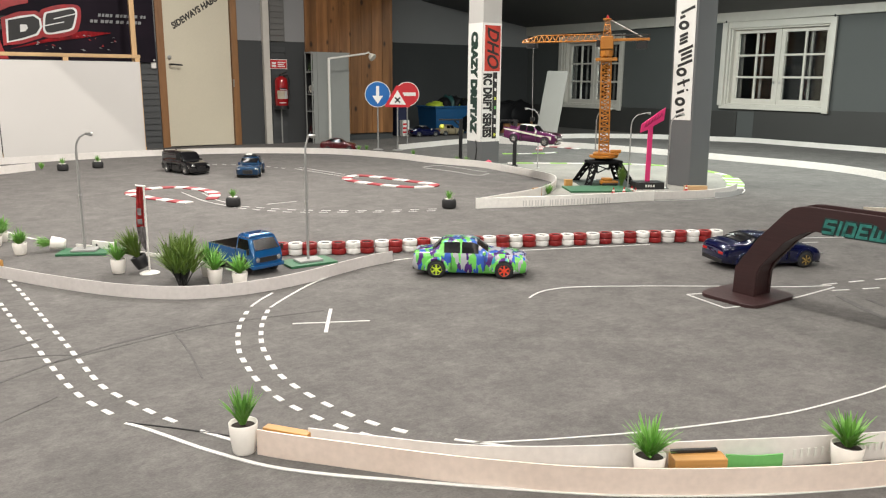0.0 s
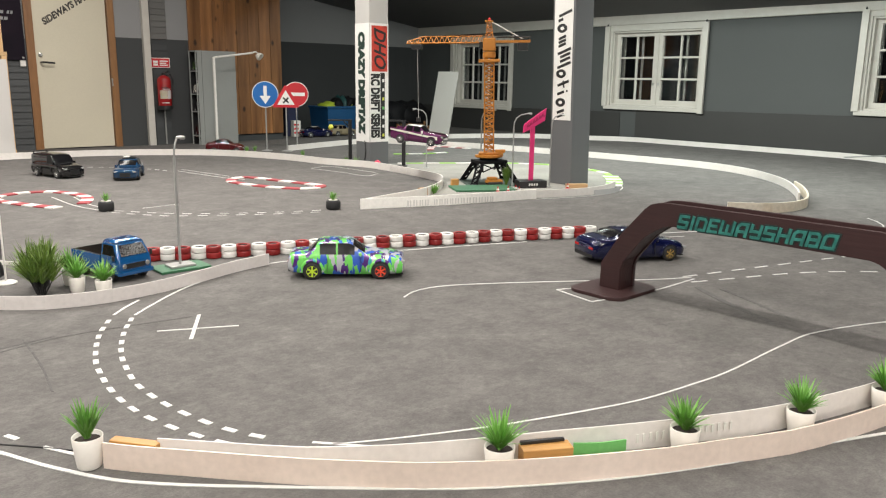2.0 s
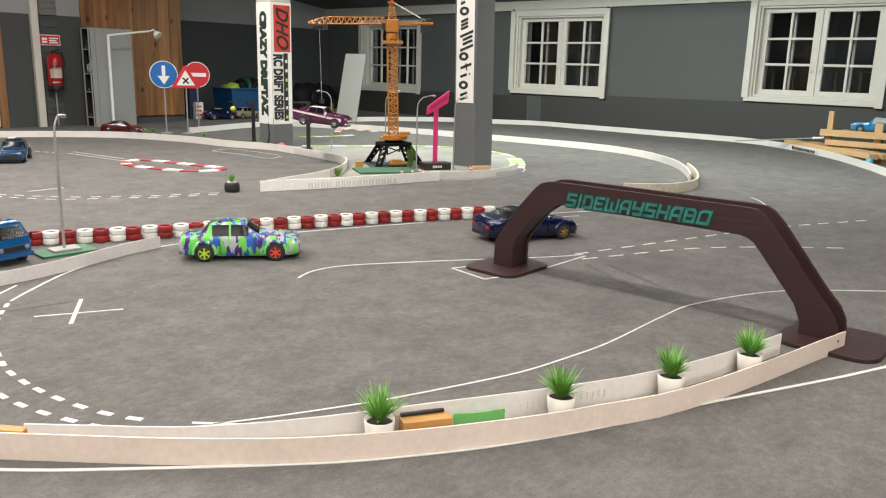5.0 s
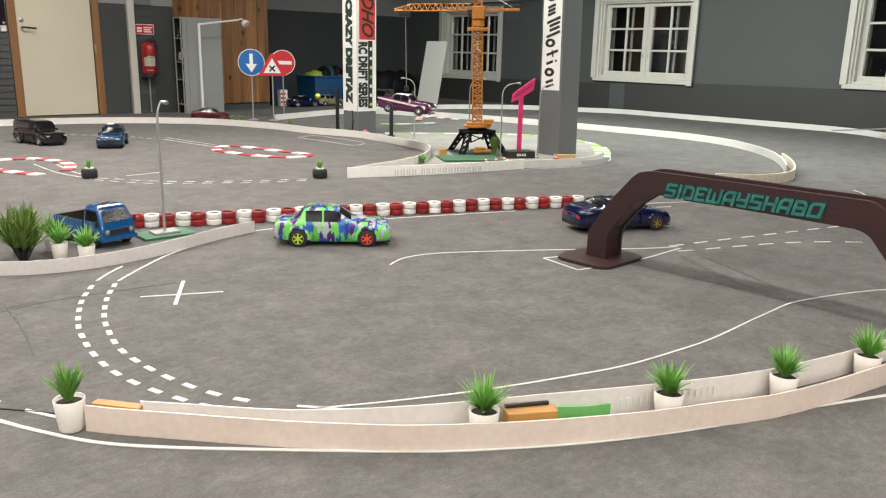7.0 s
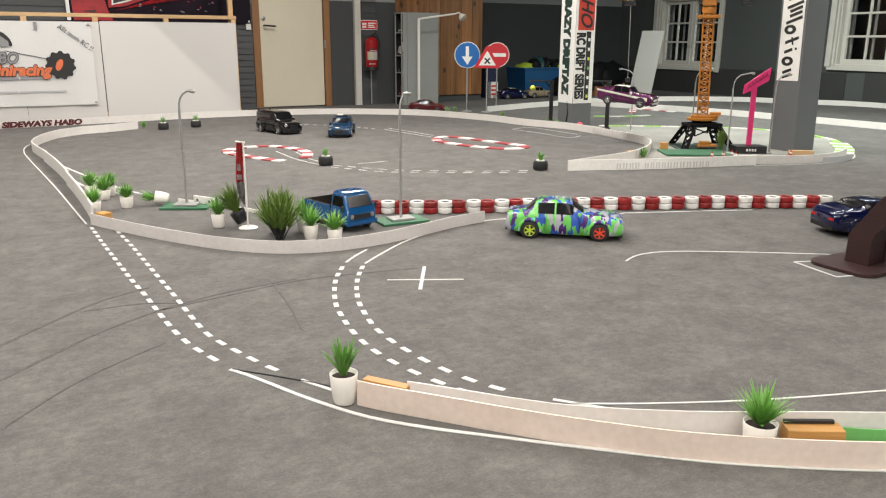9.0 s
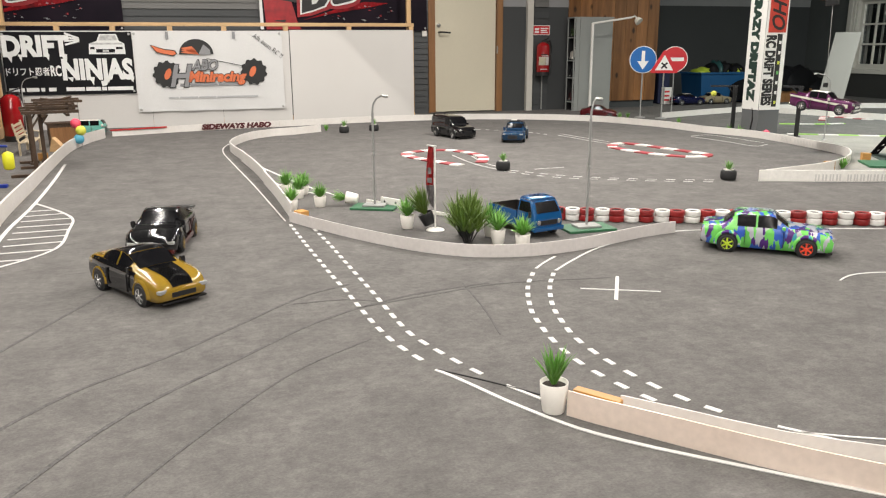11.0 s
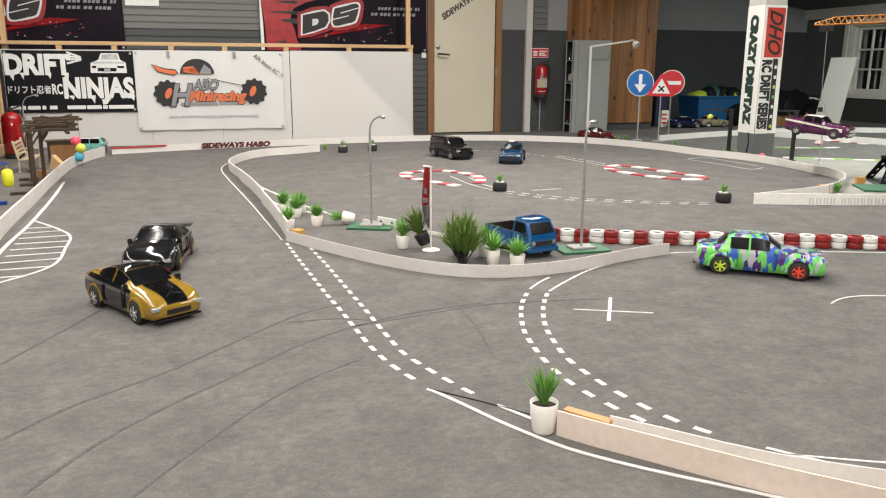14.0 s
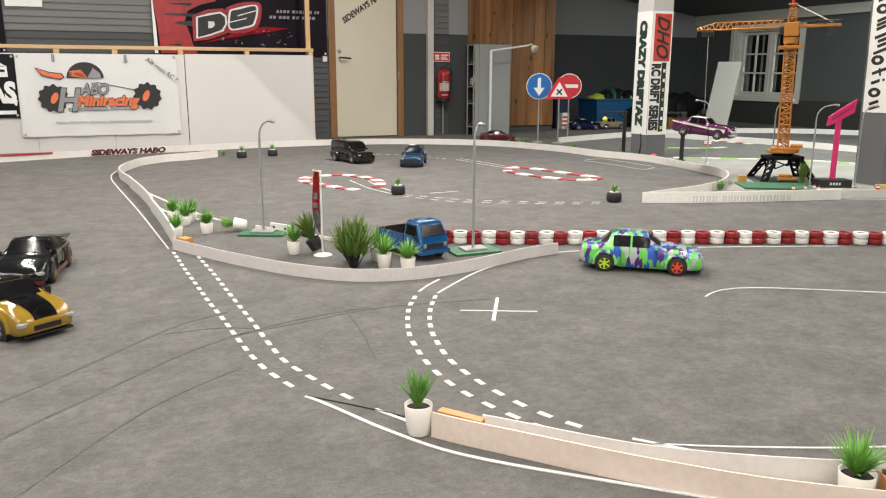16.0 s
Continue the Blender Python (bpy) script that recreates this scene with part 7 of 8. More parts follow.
for x0, x1 in ((0.264, 0.35), (0.36, 0.52), (0.53, 0.68), (0.69, 1.06)):
    part("print_bar", box(x0, x1, CY, CY + 0.0006, 0.114, 0.129), material("pale_grey_print", (0.45, 0.45, 0.46), 0.5), club)
for x in (0.28, 0.86):
    part("tape", box(x, x + 0.025, -0.0215, -0.0155, 0.64, 0.703), GREY_INK, club)

BRIGHT_RED = material("red_banner_ink", (0.42, 0.012, 0.018), 0.32, second=(0.20, 0.006, 0.01), scale=14, amount=1.0, bump=0.3, bump_scale=14)


def grown(pts, d):
    """An outline moved outwards from its middle by d."""
    cx, cz = sum(p[0] for p in pts) / len(pts), sum(p[1] for p in pts) / len(pts)
    out = []
    for px, pz in pts:
        r = math.hypot(px - cx, pz - cz)
        out.append((px + (px - cx) / r * d, pz + (pz - cz) / r * d))
    return out


def rounded(pts):
    return [(p.x, p.y) for p in smooth_line(pts, 0.03, True)[:-1]]


EMBLEM_A = [(0.407, 0.285), (0.399, 0.084), (0.526, 0.113), (0.655, 0.16), (0.695, 0.228), (0.691, 0.303), (0.64, 0.339), (0.531, 0.32)]
EMBLEM_B = rounded([(0.725, 0.345), (0.708, 0.228), (0.716, 0.185), (0.76, 0.170), (0.93, 0.207), (0.974, 0.248), (1.005, 0.361), (0.997, 0.405), (0.949, 0.415), (0.77, 0.372)])
for name, u0, u1 in (("sponsor_banner", -2.33, -0.645), ("sponsor_banner", 0.61, 2.32)):
    ds = banner(name, u0, u1, BACK - 0.02, 0.86, 1.88, PURPLE_BANNER, "black and red sponsor banner with outlined block letter shapes", 0.012)

    def shape_at(pts, mat, y, part_name):
        pts = [(max(0.002, min(u1 - u0 - 0.002, px)), pz + 0.07) for px, pz in pts]
        part(part_name, prism(pts, 0.001), mat, ds).matrix_local = pose(0, y, 0)

    shape_at([(0.0, -0.06), (0.035, -0.06), (0.03, 0.2), (0.01, 0.5), (0.0, 0.9)], WHITE_INK, -0.0235, "white_edge")
    shape_at([(0.06, -0.06), (0.40, -0.06), (0.36, 0.03), (0.34, 0.12), (0.30, 0.25), (0.33, 0.34), (0.45, 0.40), (0.60, 0.44), (0.62, 0.9), (0.02, 0.9), (0.015, 0.45), (0.045, 0.2)], BRIGHT_RED, -0.0242, "red_print")
    for x0, x1, z, w in ((0.10, 0.42, 0.30, 0.03), (0.20, 0.40, 0.22, 0.05), (0.13, 0.24, 0.02, 0.02), (0.16, 0.36, 0.40, 0.025)):
        shape_at([(x0, z), (x1, z - w * 0.6), (x1 + 0.02, z + w * 0.6), (x0 + 0.03, z + w * 0.4)], INK, -0.0252, "brush_stroke")
    shape_at([(0.42, 0.03), (0.75, 0.10), (1.12, 0.16), (1.30, 0.20), (1.05, 0.21), (0.8, 0.15)], RED_BANNER, -0.0244, "red_print")
    for pts in (EMBLEM_A, EMBLEM_B):
        shape_at(grown(pts, 0.042), BRIGHT_RED, -0.0262, "letter_halo")
        shape_at(grown(pts, 0.004), WHITE_INK, -0.0272, "letter_outline")
        shape_at(grown(pts, -0.016), INK, -0.0282, "letter_shape")
    shape_at([(0.516, 0.246), (0.514, 0.179), (0.557, 0.189), (0.58, 0.218), (0.57, 0.248)], WHITE_INK, -0.0292, "letter_mark")
    shape_at([(0.701, 0.233), (0.888, 0.281), (0.886, 0.289), (0.701, 0.243)], WHITE_INK, -0.0292, "letter_mark")
    shape_at([(0.802, 0.303), (1.009, 0.364), (1.009, 0.373), (0.802, 0.313)], WHITE_INK, -0.0292, "letter_mark")
    rr = random.Random(9)
    for xx, end, z in ((1.19, 1.61, 0.362), (1.116, 1.605, 0.305)):
        while xx < end:
            w = rr.uniform(0.018, 0.032)
            shape_at([(xx, z - 0.014), (xx + w, z - 0.014), (xx + w + 0.006, z + 0.014), (xx + 0.006, z + 0.014)], GREY_INK, -0.0242, "print_bar")
            xx += w + rr.choice((0.010, 0.010, 0.010, 0.03))
    for i in range(26):
        px, pz = rr.uniform(0.6, 1.35), rr.uniform(0.02, 0.20)
        shape_at([(px, pz), (px + rr.uniform(.01, .04), pz + rr.uniform(-.01, .012)), (px + rr.uniform(.0, .02), pz + rr.uniform(.004, .02))], GREY_INK if i % 3 else BRIGHT_RED, -0.0255, "splash")
strip_board = part("small_sign", box(0, 0.3, -0.012, -0.002, 0, 0.06), WHITE_INK)
strip_board.matrix_world = ROOM @ pose(-0.62, BACK - 0.018, 1.265)
tagged(strip_board, "narrow white sticker on the light siding", "sticker")

# lettering on the borders
sw = thing("border_lettering", pose(-4.167, 6.189, 0.0, 0, 0, 41), "dark red club lettering on the border", "lettering")
letters("SIDEWAYS HABO", 0.06, material("dark_red_print", (0.075, 0.008, 0.01), 0.5), sw, pose(0.0, -0.105, 0.03, 90), width=0.60, shear=0.2, bold=0.004, thick=0.001)
rz = thing("border_lettering", pose(0.654, 4.654, 0.004, 0, 0, 17.5), "faded grey sponsor lettering on the white board", "lettering")
FADED = material("faded_grey_print", (0.60, 0.58, 0.56), 0.5, second=(0.68, 0.66, 0.63), scale=40, amount=0.8)
x = -0.275
for k, wl in enumerate((0.037, 0.039, 0.034, 0.037, 0.020, 0.034, 0.032, 0.037, 0.032, 0.039, 0.037, 0.042, 0.039, 0.039, 0.037, 0.032)):
    if k != 4:
        part("letter_bar", box(x, x + wl * 0.22, -0.0085, -0.0065, 0.012, 0.046), FADED, rz)
        part("letter_bar", box(x + wl * 0.42, x + wl * 0.64, -0.0085, -0.0065, 0.012, 0.046), FADED, rz)
    x += wl
iz = thing("border_lettering", pose(0.478, 6.236, 0.0, 0, 0, -61), "faded grey sponsor lettering on the infield border", "lettering")
for k in range(14):
    if k != 4:
        x = -0.24 + k * 0.034
        bend = 0.16 * (x * x) - 0.0085
        for x0 in (x, x + 0.014):
            part("letter_bar", box(x0, x0 + 0.007, bend - 0.001, bend, 0.014, 0.048), FADED, iz)
tape = thing("border_lettering", pose(5.118, 6.62, 0.0, 0, 0, -97.5), "dark sponsor lettering on the far border", "lettering")
for k in range(9):
    part("letter_bar", box(-0.20 + k * 0.046, -0.166 + k * 0.046, -0.016, -0.014, 0.018 if k % 3 else 0.014, 0.042 if k else 0.048), INK, tape)

# ---- back wall things ----
RED_GLOSS = paint_mat("fire_red_paint", (0.30, 0.008, 0.010))
LABEL_Y = material("yellow_white_label", (0.72, 0.66, 0.40), 0.5, second=(0.75, 0.74, 0.7), scale=30, amount=1.0)


def extinguisher(m, r, h, label, plain=False):
    ob = thing("fire_extinguisher", m, label, "extinguisher")
    part("cylinder", lathe([(r * 0.9, 0.0), (r, 0.012), (r, h * 0.80), (r * 0.86, h * 0.87), (r * 0.5, h * 0.92), (r * 0.3, h * 0.94)], 28), RED_GLOSS, ob, smooth=True)
    if not plain:
        for name, z0, z1, mat, a0, a1 in (("label", 0.28, 0.52, LABEL_Y, -150, -88), ("label_panel", 0.28, 0.52, SIGN_WHITE, -87, -52), ("label_print", 0.535, 0.56, SIGN_WHITE, -125, -60), ("label_print", 0.15, 0.18, SIGN_WHITE, -135, -75), ("label_print", 0.57, 0.60, BLACK, -135, -75)):
            b = bmesh.new()
            rows = [[b.verts.new(((r + 0.001) * math.cos(radians(a0 + (a1 - a0) * k / 8)), (r + 0.001) * math.sin(radians(a0 + (a1 - a0) * k / 8)), h * z)) for k in range(9)] for z in (z0, z1)]
            for k in range(8):
                b.faces.new((rows[0][k], rows[0][k + 1], rows[1][k + 1], rows[1][k]))
            bmesh.ops.solidify(b, geom=b.faces[:], thickness=0.0008)
            part(name, b, mat, ob)
    part("valve", lathe([(r * 0.28, h * 0.94), (r * 0.28, h * 0.99), (r * 0.15, h)], 14), BLACK, ob)
    part("lever", moved(box(-0.02, 0.08, -0.01, 0.01, -0.006, 0.006, 0.003), pose(0, 0, h * 0.99, 0, -18, 25)), BLACK, ob)
    part("hose", pipe([(0, 0, h * 0.95), (r * 0.9, -r * 0.3, h * 0.97), (r * 1.25, -r * 0.3, h * 0.8), (r * 1.22, -r * 0.3, h * 0.4), (r * 1.15, -r * 0.3, h * 0.2)], 0.011, 8), BLACK, ob)
    part("boot", lathe([(r * 1.02, -0.012), (r * 1.03, 0.0), (r * 1.02, 0.03), (r * 1.0, 0.031)], 28), BLACK, ob)
    return ob


e = extinguisher(ROOM @ pose(3.625, BACK - 0.095, 0.39, 0, 0, 0), 0.072, 0.37, "red fire extinguisher with a pale label hung on the wall")
part("bracket", box(-0.03, 0.03, 0.073, 0.094, 0.10, 0.28), STEEL, e)
part("pipe", pipe([(0.01, 0.04, -0.01), (0.015, 0.05, -0.38)], 0.008, 8), GALV, e)
fs = thing("fire_sign", ROOM @ pose(3.632, BACK - 0.02, 0.865), "red fire extinguisher sign with white marks", "sign")
part("plate", box(-0.095, 0.095, -0.004, 0.0, -0.045, 0.045, 0.001), SIGN_RED, fs)
part("border", box(-0.102, 0.102, 0.0005, 0.004, -0.052, 0.052), SIGN_WHITE, fs)
for z, x0, x1 in ((0.018, -0.01, 0.08), (-0.004, -0.01, 0.06), (-0.024, -0.01, 0.075)):
    part("print_bar", box(x0, x1, -0.0055, -0.0042, z - 0.006, z + 0.006), SIGN_WHITE, fs)
for z in (0.012, -0.018):
    part("pictogram", box(-0.08, -0.03, -0.0055, -0.0042, z - 0.012, z + 0.01), SIGN_WHITE, fs)

GREY_METAL = material("grey_enamel_metal", (0.27, 0.28, 0.27), 0.45, scale=5)
cab = thing("metal_cabinet", ROOM @ pose(4.13, 8.23, 0.0), "tall grey metal cabinet with open shelves of model cars", "cabinet")
for y in (-0.098, 0.062):
    part("upright", box(-0.222, -0.212, y - 0.006, y + 0.006, 0.0, 0.985), GREY_METAL, cab)
part("back", box(-0.214, 0.25, 0.064, 0.074, 0.0, 0.985), BLACK, cab)
part("door", box(-0.155, 0.235, -0.112, -0.101, 0.0, 0.99, 0.004), GREY_METAL, cab, "plain grey door panel")
part("door_post", box(-0.205, -0.157, -0.108, -0.101, 0.0, 0.985, 0.002), GREY_METAL, cab)
for z in (0.42, 0.74):
    part("door_seam", box(-0.12, 0.20, -0.1128, -0.1115, z - 0.003, z + 0.003), GREY_METAL, cab)
part("door_seam", box(0.197, 0.203, -0.1128, -0.1115, 0.42, 0.74), GREY_METAL, cab)
part("top", box(-0.222, 0.255, -0.10, 0.075, 0.986, 1.0), GREY_METAL, cab)
for k, z in enumerate((0.10, 0.36, 0.545, 0.79)):
    part("shelf", box(-0.212, 0.25, -0.095, 0.063, z - 0.012, z), GREY_METAL, cab)
    cm = (DARK_RED, BLACK_PAINT, IVORY, paint_mat("lime_black_paint", (0.04, 0.09, 0.015)))[k]
    car(ROOM @ pose(4.13 - 0.13, 8.214, z + 0.0005, 0, 0, -88), SEDAN, 0.145, 0.12, cm, "model car body stored on a cabinet shelf", name="shelf_car", wheel_r=0.016)

# ---- alcove things ----
TUB_BLUE = material("blue_plastic_tub", (0.009, 0.07, 0.18), 0.4, second=(0.006, 0.045, 0.12), scale=6)
tub = thing("blue_tub", ROOM @ pose(6.31, 8.88, 0.0), "large blue plastic tub heaped with black and lime bags", "tub")
part("tub", loft([[(x * (0.36 + 0.03 * t), y * (0.2 + 0.02 * t), z) for x, y in ((-1, -1), (1, -1), (1, 1), (-1, 1))] for t, z in ((0, 0.0), (1, 0.36))]), TUB_BLUE, tub)
part("rim", box(-0.405, 0.405, -0.235, 0.235, 0.345, 0.368, 0.006), TUB_BLUE, tub)


def heap(name, parent, mat, x0, x1, y0, y1, z, h, seed, label=""):
    """A soft crumpled bag."""
    b = bmesh.new()
    bmesh.ops.create_icosphere(b, subdivisions=3, radius=1.0)
    for v in b.verts:
        k = 1 + 0.35 * noise.noise(v.co * 1.7 + Vector((seed, 0, 0))) + 0.12 * noise.noise(v.co * 5 + Vector((0, seed, 0)))
        v.co = Vector(((x0 + x1) / 2 + v.co.x * k * (x1 - x0) / 2, (y0 + y1) / 2 + v.co.y * k * (y1 - y0) / 2, z + max(-0.1, v.co.z) * k * h))
    return part(name, b, mat, parent, label, smooth=True)


BAG_BLACK, BAG_LIME, BAG_TEAL = material("black_nylon", (0.006, 0.006, 0.007), 0.6), material("lime_nylon", (0.30, 0.38, 0.03), 0.5), material("blue_green_nylon", (0.012, 0.05, 0.05), 0.5)
BAG_BLACK.node_tree.nodes["Principled BSDF"].inputs["Specular IOR Level"].default_value = 0.12
for k, (x0, x1, mt, h) in enumerate(((-0.38, -0.16, BAG_LIME, 0.08), (-0.27, 0.02, BAG_BLACK, 0.12), (-0.10, 0.12, BAG_BLACK, 0.15), (-0.12, 0.0, BAG_TEAL, 0.165), (-0.03, 0.10, BAG_LIME, 0.10), (0.16, 0.26, BAG_LIME, 0.10), (0.10, 0.38, BAG_BLACK, 0.12))):
    heap("bag", tub, mt, x0, x1, -0.18, 0.12, 0.35, h, k * 3.1)
pile = thing("bag_pile", ROOM @ pose(7.35, 8.55, 0.0), "heap of black nylon bags on a wooden crate", "bags")
part("crate", box(-0.45, 0.3, -0.12, 0.2, 0.0, 0.16, 0.004), FRAME_WOOD, pile)
for k, (x0, x1, z, h) in enumerate(((-1.0, -0.35, 0.06, 0.24), (-0.70, -0.10, 0.16, 0.24), (-0.45, 0.22, 0.16, 0.30), (-0.05, 0.32, 0.12, 0.20))):
    heap("bag", pile, BAG_BLACK, x0, x1, -0.15, 0.2, z, h, 20 + k * 2.3)
boxes = thing("box_stack", ROOM @ pose(5.42, 8.72, 0.0), "navy cloth bag and a red and white carton", "boxes")
NAVY_CLOTH = material("navy_cloth", (0.012, 0.016, 0.05), 0.8)
part("cloth_bag", box(-0.06, 0.10, 0.0, 0.12, 0.0, 0.42, 0.02), NAVY_CLOTH, boxes)
part("carton", box(-0.02, 0.08, -0.08, -0.005, 0.0, 0.20, 0.003), WHITE_PLASTIC, boxes)
for z in (0.04, 0.09, 0.14):
    part("carton_print", box(-0.018, 0.05, -0.0815, -0.0802, z, z + 0.022), SIGN_RED, boxes)
GREY_LAMINATE = material("greyish_laminate", (0.33, 0.32, 0.30), 0.45, fine_amount=0.03, scale=3)
lean = thing("leaning_board", pose(1.095, 10.034, 0.0, 0, 0, -35.2) @ pose(0, 0, 0, -17.6), "white laminate board leaning in the corner", "board")
part("board", box(-0.148, 0.148, -0.006, 0.006, 0.002, 0.87, 0.002), GREY_LAMINATE, lean)

# ---- left side: stud wall and doll-sized furniture ----
MATT_BLACK = material("matt_black_board_paint", (0.007, 0.007, 0.008), 0.9)
studs = thing("stud_wall", ROOM, "unfinished pine stud frame against black boards", "partition", kind="structure")
for n in (4.75, 5.25, 5.69, 6.14, 6.60):
    part("stud", box(-1.60, -1.555, n - 0.022, n + 0.022, 0.085, 0.79, 0.003), PINE, studs)
part("top_plate", box(-1.615, -1.53, 3.2, 6.95, 0.791, 0.815, 0.003), FRAME_WOOD, studs)
part("bottom_plate", box(-1.60, -1.555, 3.2, 7.40, 0.0, 0.084, 0.003), PINE, studs)
part("post", box(-1.60, -1.555, 7.42, 7.465, 0.0, 2.9, 0.003), PINE, studs)
back = wall_piece("half_wall", -1.70, -1.62, FRONT + 0.05, BACK - 0.06, 0, 0.79, MATT_BLACK)
siding_l = thing("siding_dark", ROOM, "black horizontal lap siding boards", "siding", kind="structure")
b = box(-1.619, -1.607, FRONT + 0.05, BOARD - 0.02, 0.0, 0.059)
first = part("board", b, MATT_BLACK, siding_l)
for i in range(1, 12):
    o = first.copy()
    scene.collection.objects.link(o)
    o.parent = siding_l
    o.matrix_local = pose(0, 0, 0.062 * i)
extinguisher(ROOM @ pose(-1.42, 7.03, 0.013), 0.075, 0.37, "red fire extinguisher with a black hose standing on the floor", True)
BROWN = wood("dark_brown_stained_wood", (0.062, 0.034, 0.017), (0.036, 0.019, 0.009), random=0.1)
gate = thing("timber_frame", pose(-3.861, 3.664, 0.0, 0, 0, 48.2), "dark brown doll-sized timber frame with a layered roof", "timber frame")
for x, y in ((0, 0), (0.06, 0.206), (0.0, 0.37), (0.07, 0.45)):
    part("upright", box(x - 0.011, x + 0.011, y - 0.011, y + 0.011, 0.012, 0.317, 0.002), BROWN, gate)
    part("foot", box(x - 0.02, x + 0.024, y - 0.035, y + 0.035, 0.0, 0.0118, 0.002), BROWN, gate)
    part("brace", pipe([(x, y, 0.25), (x + 0.045, y, 0.316)], 0.006, 5), BROWN, gate)
for x in (0.0, 0.07, 0.20):
    part("rail", box(x - 0.010, x + 0.010, -0.03, 0.48, 0.3175, 0.334, 0.002), BROWN, gate)
for y in (0.0, 0.22, 0.43):
    part("beam", box(-0.042, 0.262, y - 0.014, y + 0.014, 0.3345, 0.352, 0.002), BROWN, gate)
for x in (0.02, 0.22):
    part("rail", box(x - 0.010, x + 0.010, -0.01, 0.45, 0.3525, 0.361, 0.001), BROWN, gate)
for y in (0.04, 0.24, 0.40):
    part("beam", box(-0.012, 0.262, y - 0.014, y + 0.014, 0.3615, 0.377, 0.002), BROWN, gate)
for x in (0.06, 0.22):
    part("rail", box(x - 0.010, x + 0.010, 0.02, 0.42, 0.3775, 0.387, 0.001), BROWN, gate)
for y in (0.10, 0.32):
    part("beam", box(0.03, 0.295, y - 0.014, y + 0.014, 0.3875, 0.403, 0.002), BROWN, gate)
part("ridge", pipe([(0.07, 0.10, 0.419), (0.12, 0.10, 0.409), (0.18, 0.10, 0.409), (0.24, 0.10, 0.425)], 0.007, 6), BROWN, gate)
for x, y, h in ((-4.19, 3.93, 0.055), (-4.0, 3.75, 0.05), (-3.78, 3.49, 0.06)):
    o = tagged(part("dark_plank", box(-h, h, -0.016, 0.016, 0, 0.016, 0.002), BROWN), "dark stained plank lying on the carpet", "plank", "dark planks")
    o.matrix_world = pose(x, y, 0.0005, 0, 0, 44)
chest = thing("wooden_chest", pose(-4.70, 4.75, 0.0, 0, 0, 50) @ Matrix.Diagonal((0.8, 0.8, 0.8, 1)), "brown doll-sized wooden counter with an orange front", "chest")
part("body", box(-0.13, 0.13, -0.06, 0.06, 0.0, 0.20, 0.003), BROWN, chest)
part("front_panel", box(-0.115, 0.115, -0.064, -0.061, 0.03, 0.17, 0.001), FRAME_WOOD, chest)
part("top", box(-0.145, 0.145, -0.07, 0.07, 0.201, 0.215, 0.002), BROWN, chest)
bench = thing("doll_bench", pose(-4.60, 4.34, 0.0, 0, 0, 128) @ Matrix.Diagonal((1.45, 0.78, 0.80, 1)), "pale doll-sized slatted garden bench", "bench")
PALE = wood("pale_bleached_wood", (0.55, 0.46, 0.33), (0.42, 0.34, 0.23), axis=0)
for k in range(4):
    part("seat_slat", box(-0.12, 0.12, -0.06 + k * 0.03, -0.037 + k * 0.03, 0.105, 0.113, 0.001), PALE, bench)
for k in range(4):
    part("back_slat", box(-0.12, 0.12, 0.062 + k * 0.006, 0.070 + k * 0.006, 0.135 + k * 0.033, 0.157 + k * 0.033, 0.001), PALE, bench)
for s in (-1, 1):
    for y in (-0.05, 0.055):
        part("leg", box(s * 0.11 - 0.008, s * 0.11 + 0.008, y - 0.008, y + 0.008, 0, 0.1045, 0.001), PALE, bench)
    part("arm", pipe([(s * 0.11, -0.05, 0.1135), (s * 0.11, -0.055, 0.165), (s * 0.11, 0.0, 0.175), (s * 0.11, 0.065, 0.165)], 0.006, 6), PALE, bench)
    part("back_post", pipe([(s * 0.11, 0.055, 0.1135), (s * 0.11, 0.09, 0.27)], 0.008, 6), PALE, bench)
bl = thing("balloon_bunch", pose(-4.47, 4.66, 0.0), "bunch of red, yellow and blue toy balloons", "balloons")
for k, (x, y, z, mt) in enumerate(((-0.02, 0.0, 0.175, BALL_P), (0.02, 0.0, 0.125, BALL_Y), (0.005, -0.01, 0.065, BALL_B))):
    b = bmesh.new()
    bmesh.ops.create_uvsphere(b, u_segments=18, v_segments=12, radius=0.036)
    part("balloon", moved(b, pose(x, y, z)), mt, bl, smooth=True)
part("stick", pipe([(0, 0.02, 0.0), (0, 0.02, 0.34)], 0.003, 6), GALV, bl)
prop = part("wood_wedge", prism([(-0.05, 0), (0.05, 0), (0.05, 0.03), (-0.02, 0.10)], 0.05, 0.002), PINE_X)
prop.matrix_world = pose(-4.46, 4.42, 0.0005, 0, 0, 15)
tagged(prop, "pale pine wedge behind the border", "block")
bag = thing("punching_bag_stand", pose(-3.68, 3.155, 0.0, 0, 0, 32) @ Matrix.Diagonal((0.8, 0.8, 0.98, 1)), "toy punching bag on a blue and yellow stand", "toy")
TOY_BLUE, TOY_YELLOW = material("toy_blue_plastic", (0.01, 0.03, 0.25), 0.35), material("toy_yellow_plastic", (0.72, 0.70, 0.03), 0.4)
part("foot", box(-0.02, 0.13, -0.02, 0.02, 0.0, 0.018, 0.004), TOY_BLUE, bag)
part("lower_post", pipe([(0, 0, 0.018), (0, 0, 0.12)], 0.012, 10), TOY_BLUE, bag)
part("upper_post", pipe([(0, 0, 0.12), (0, 0, 0.215)], 0.014, 10), TOY_YELLOW, bag)
part("arm", pipe([(0, 0, 0.215), (0.03, 0, 0.226), (0.16, 0, 0.218)], 0.007, 8), TOY_BLUE, bag)
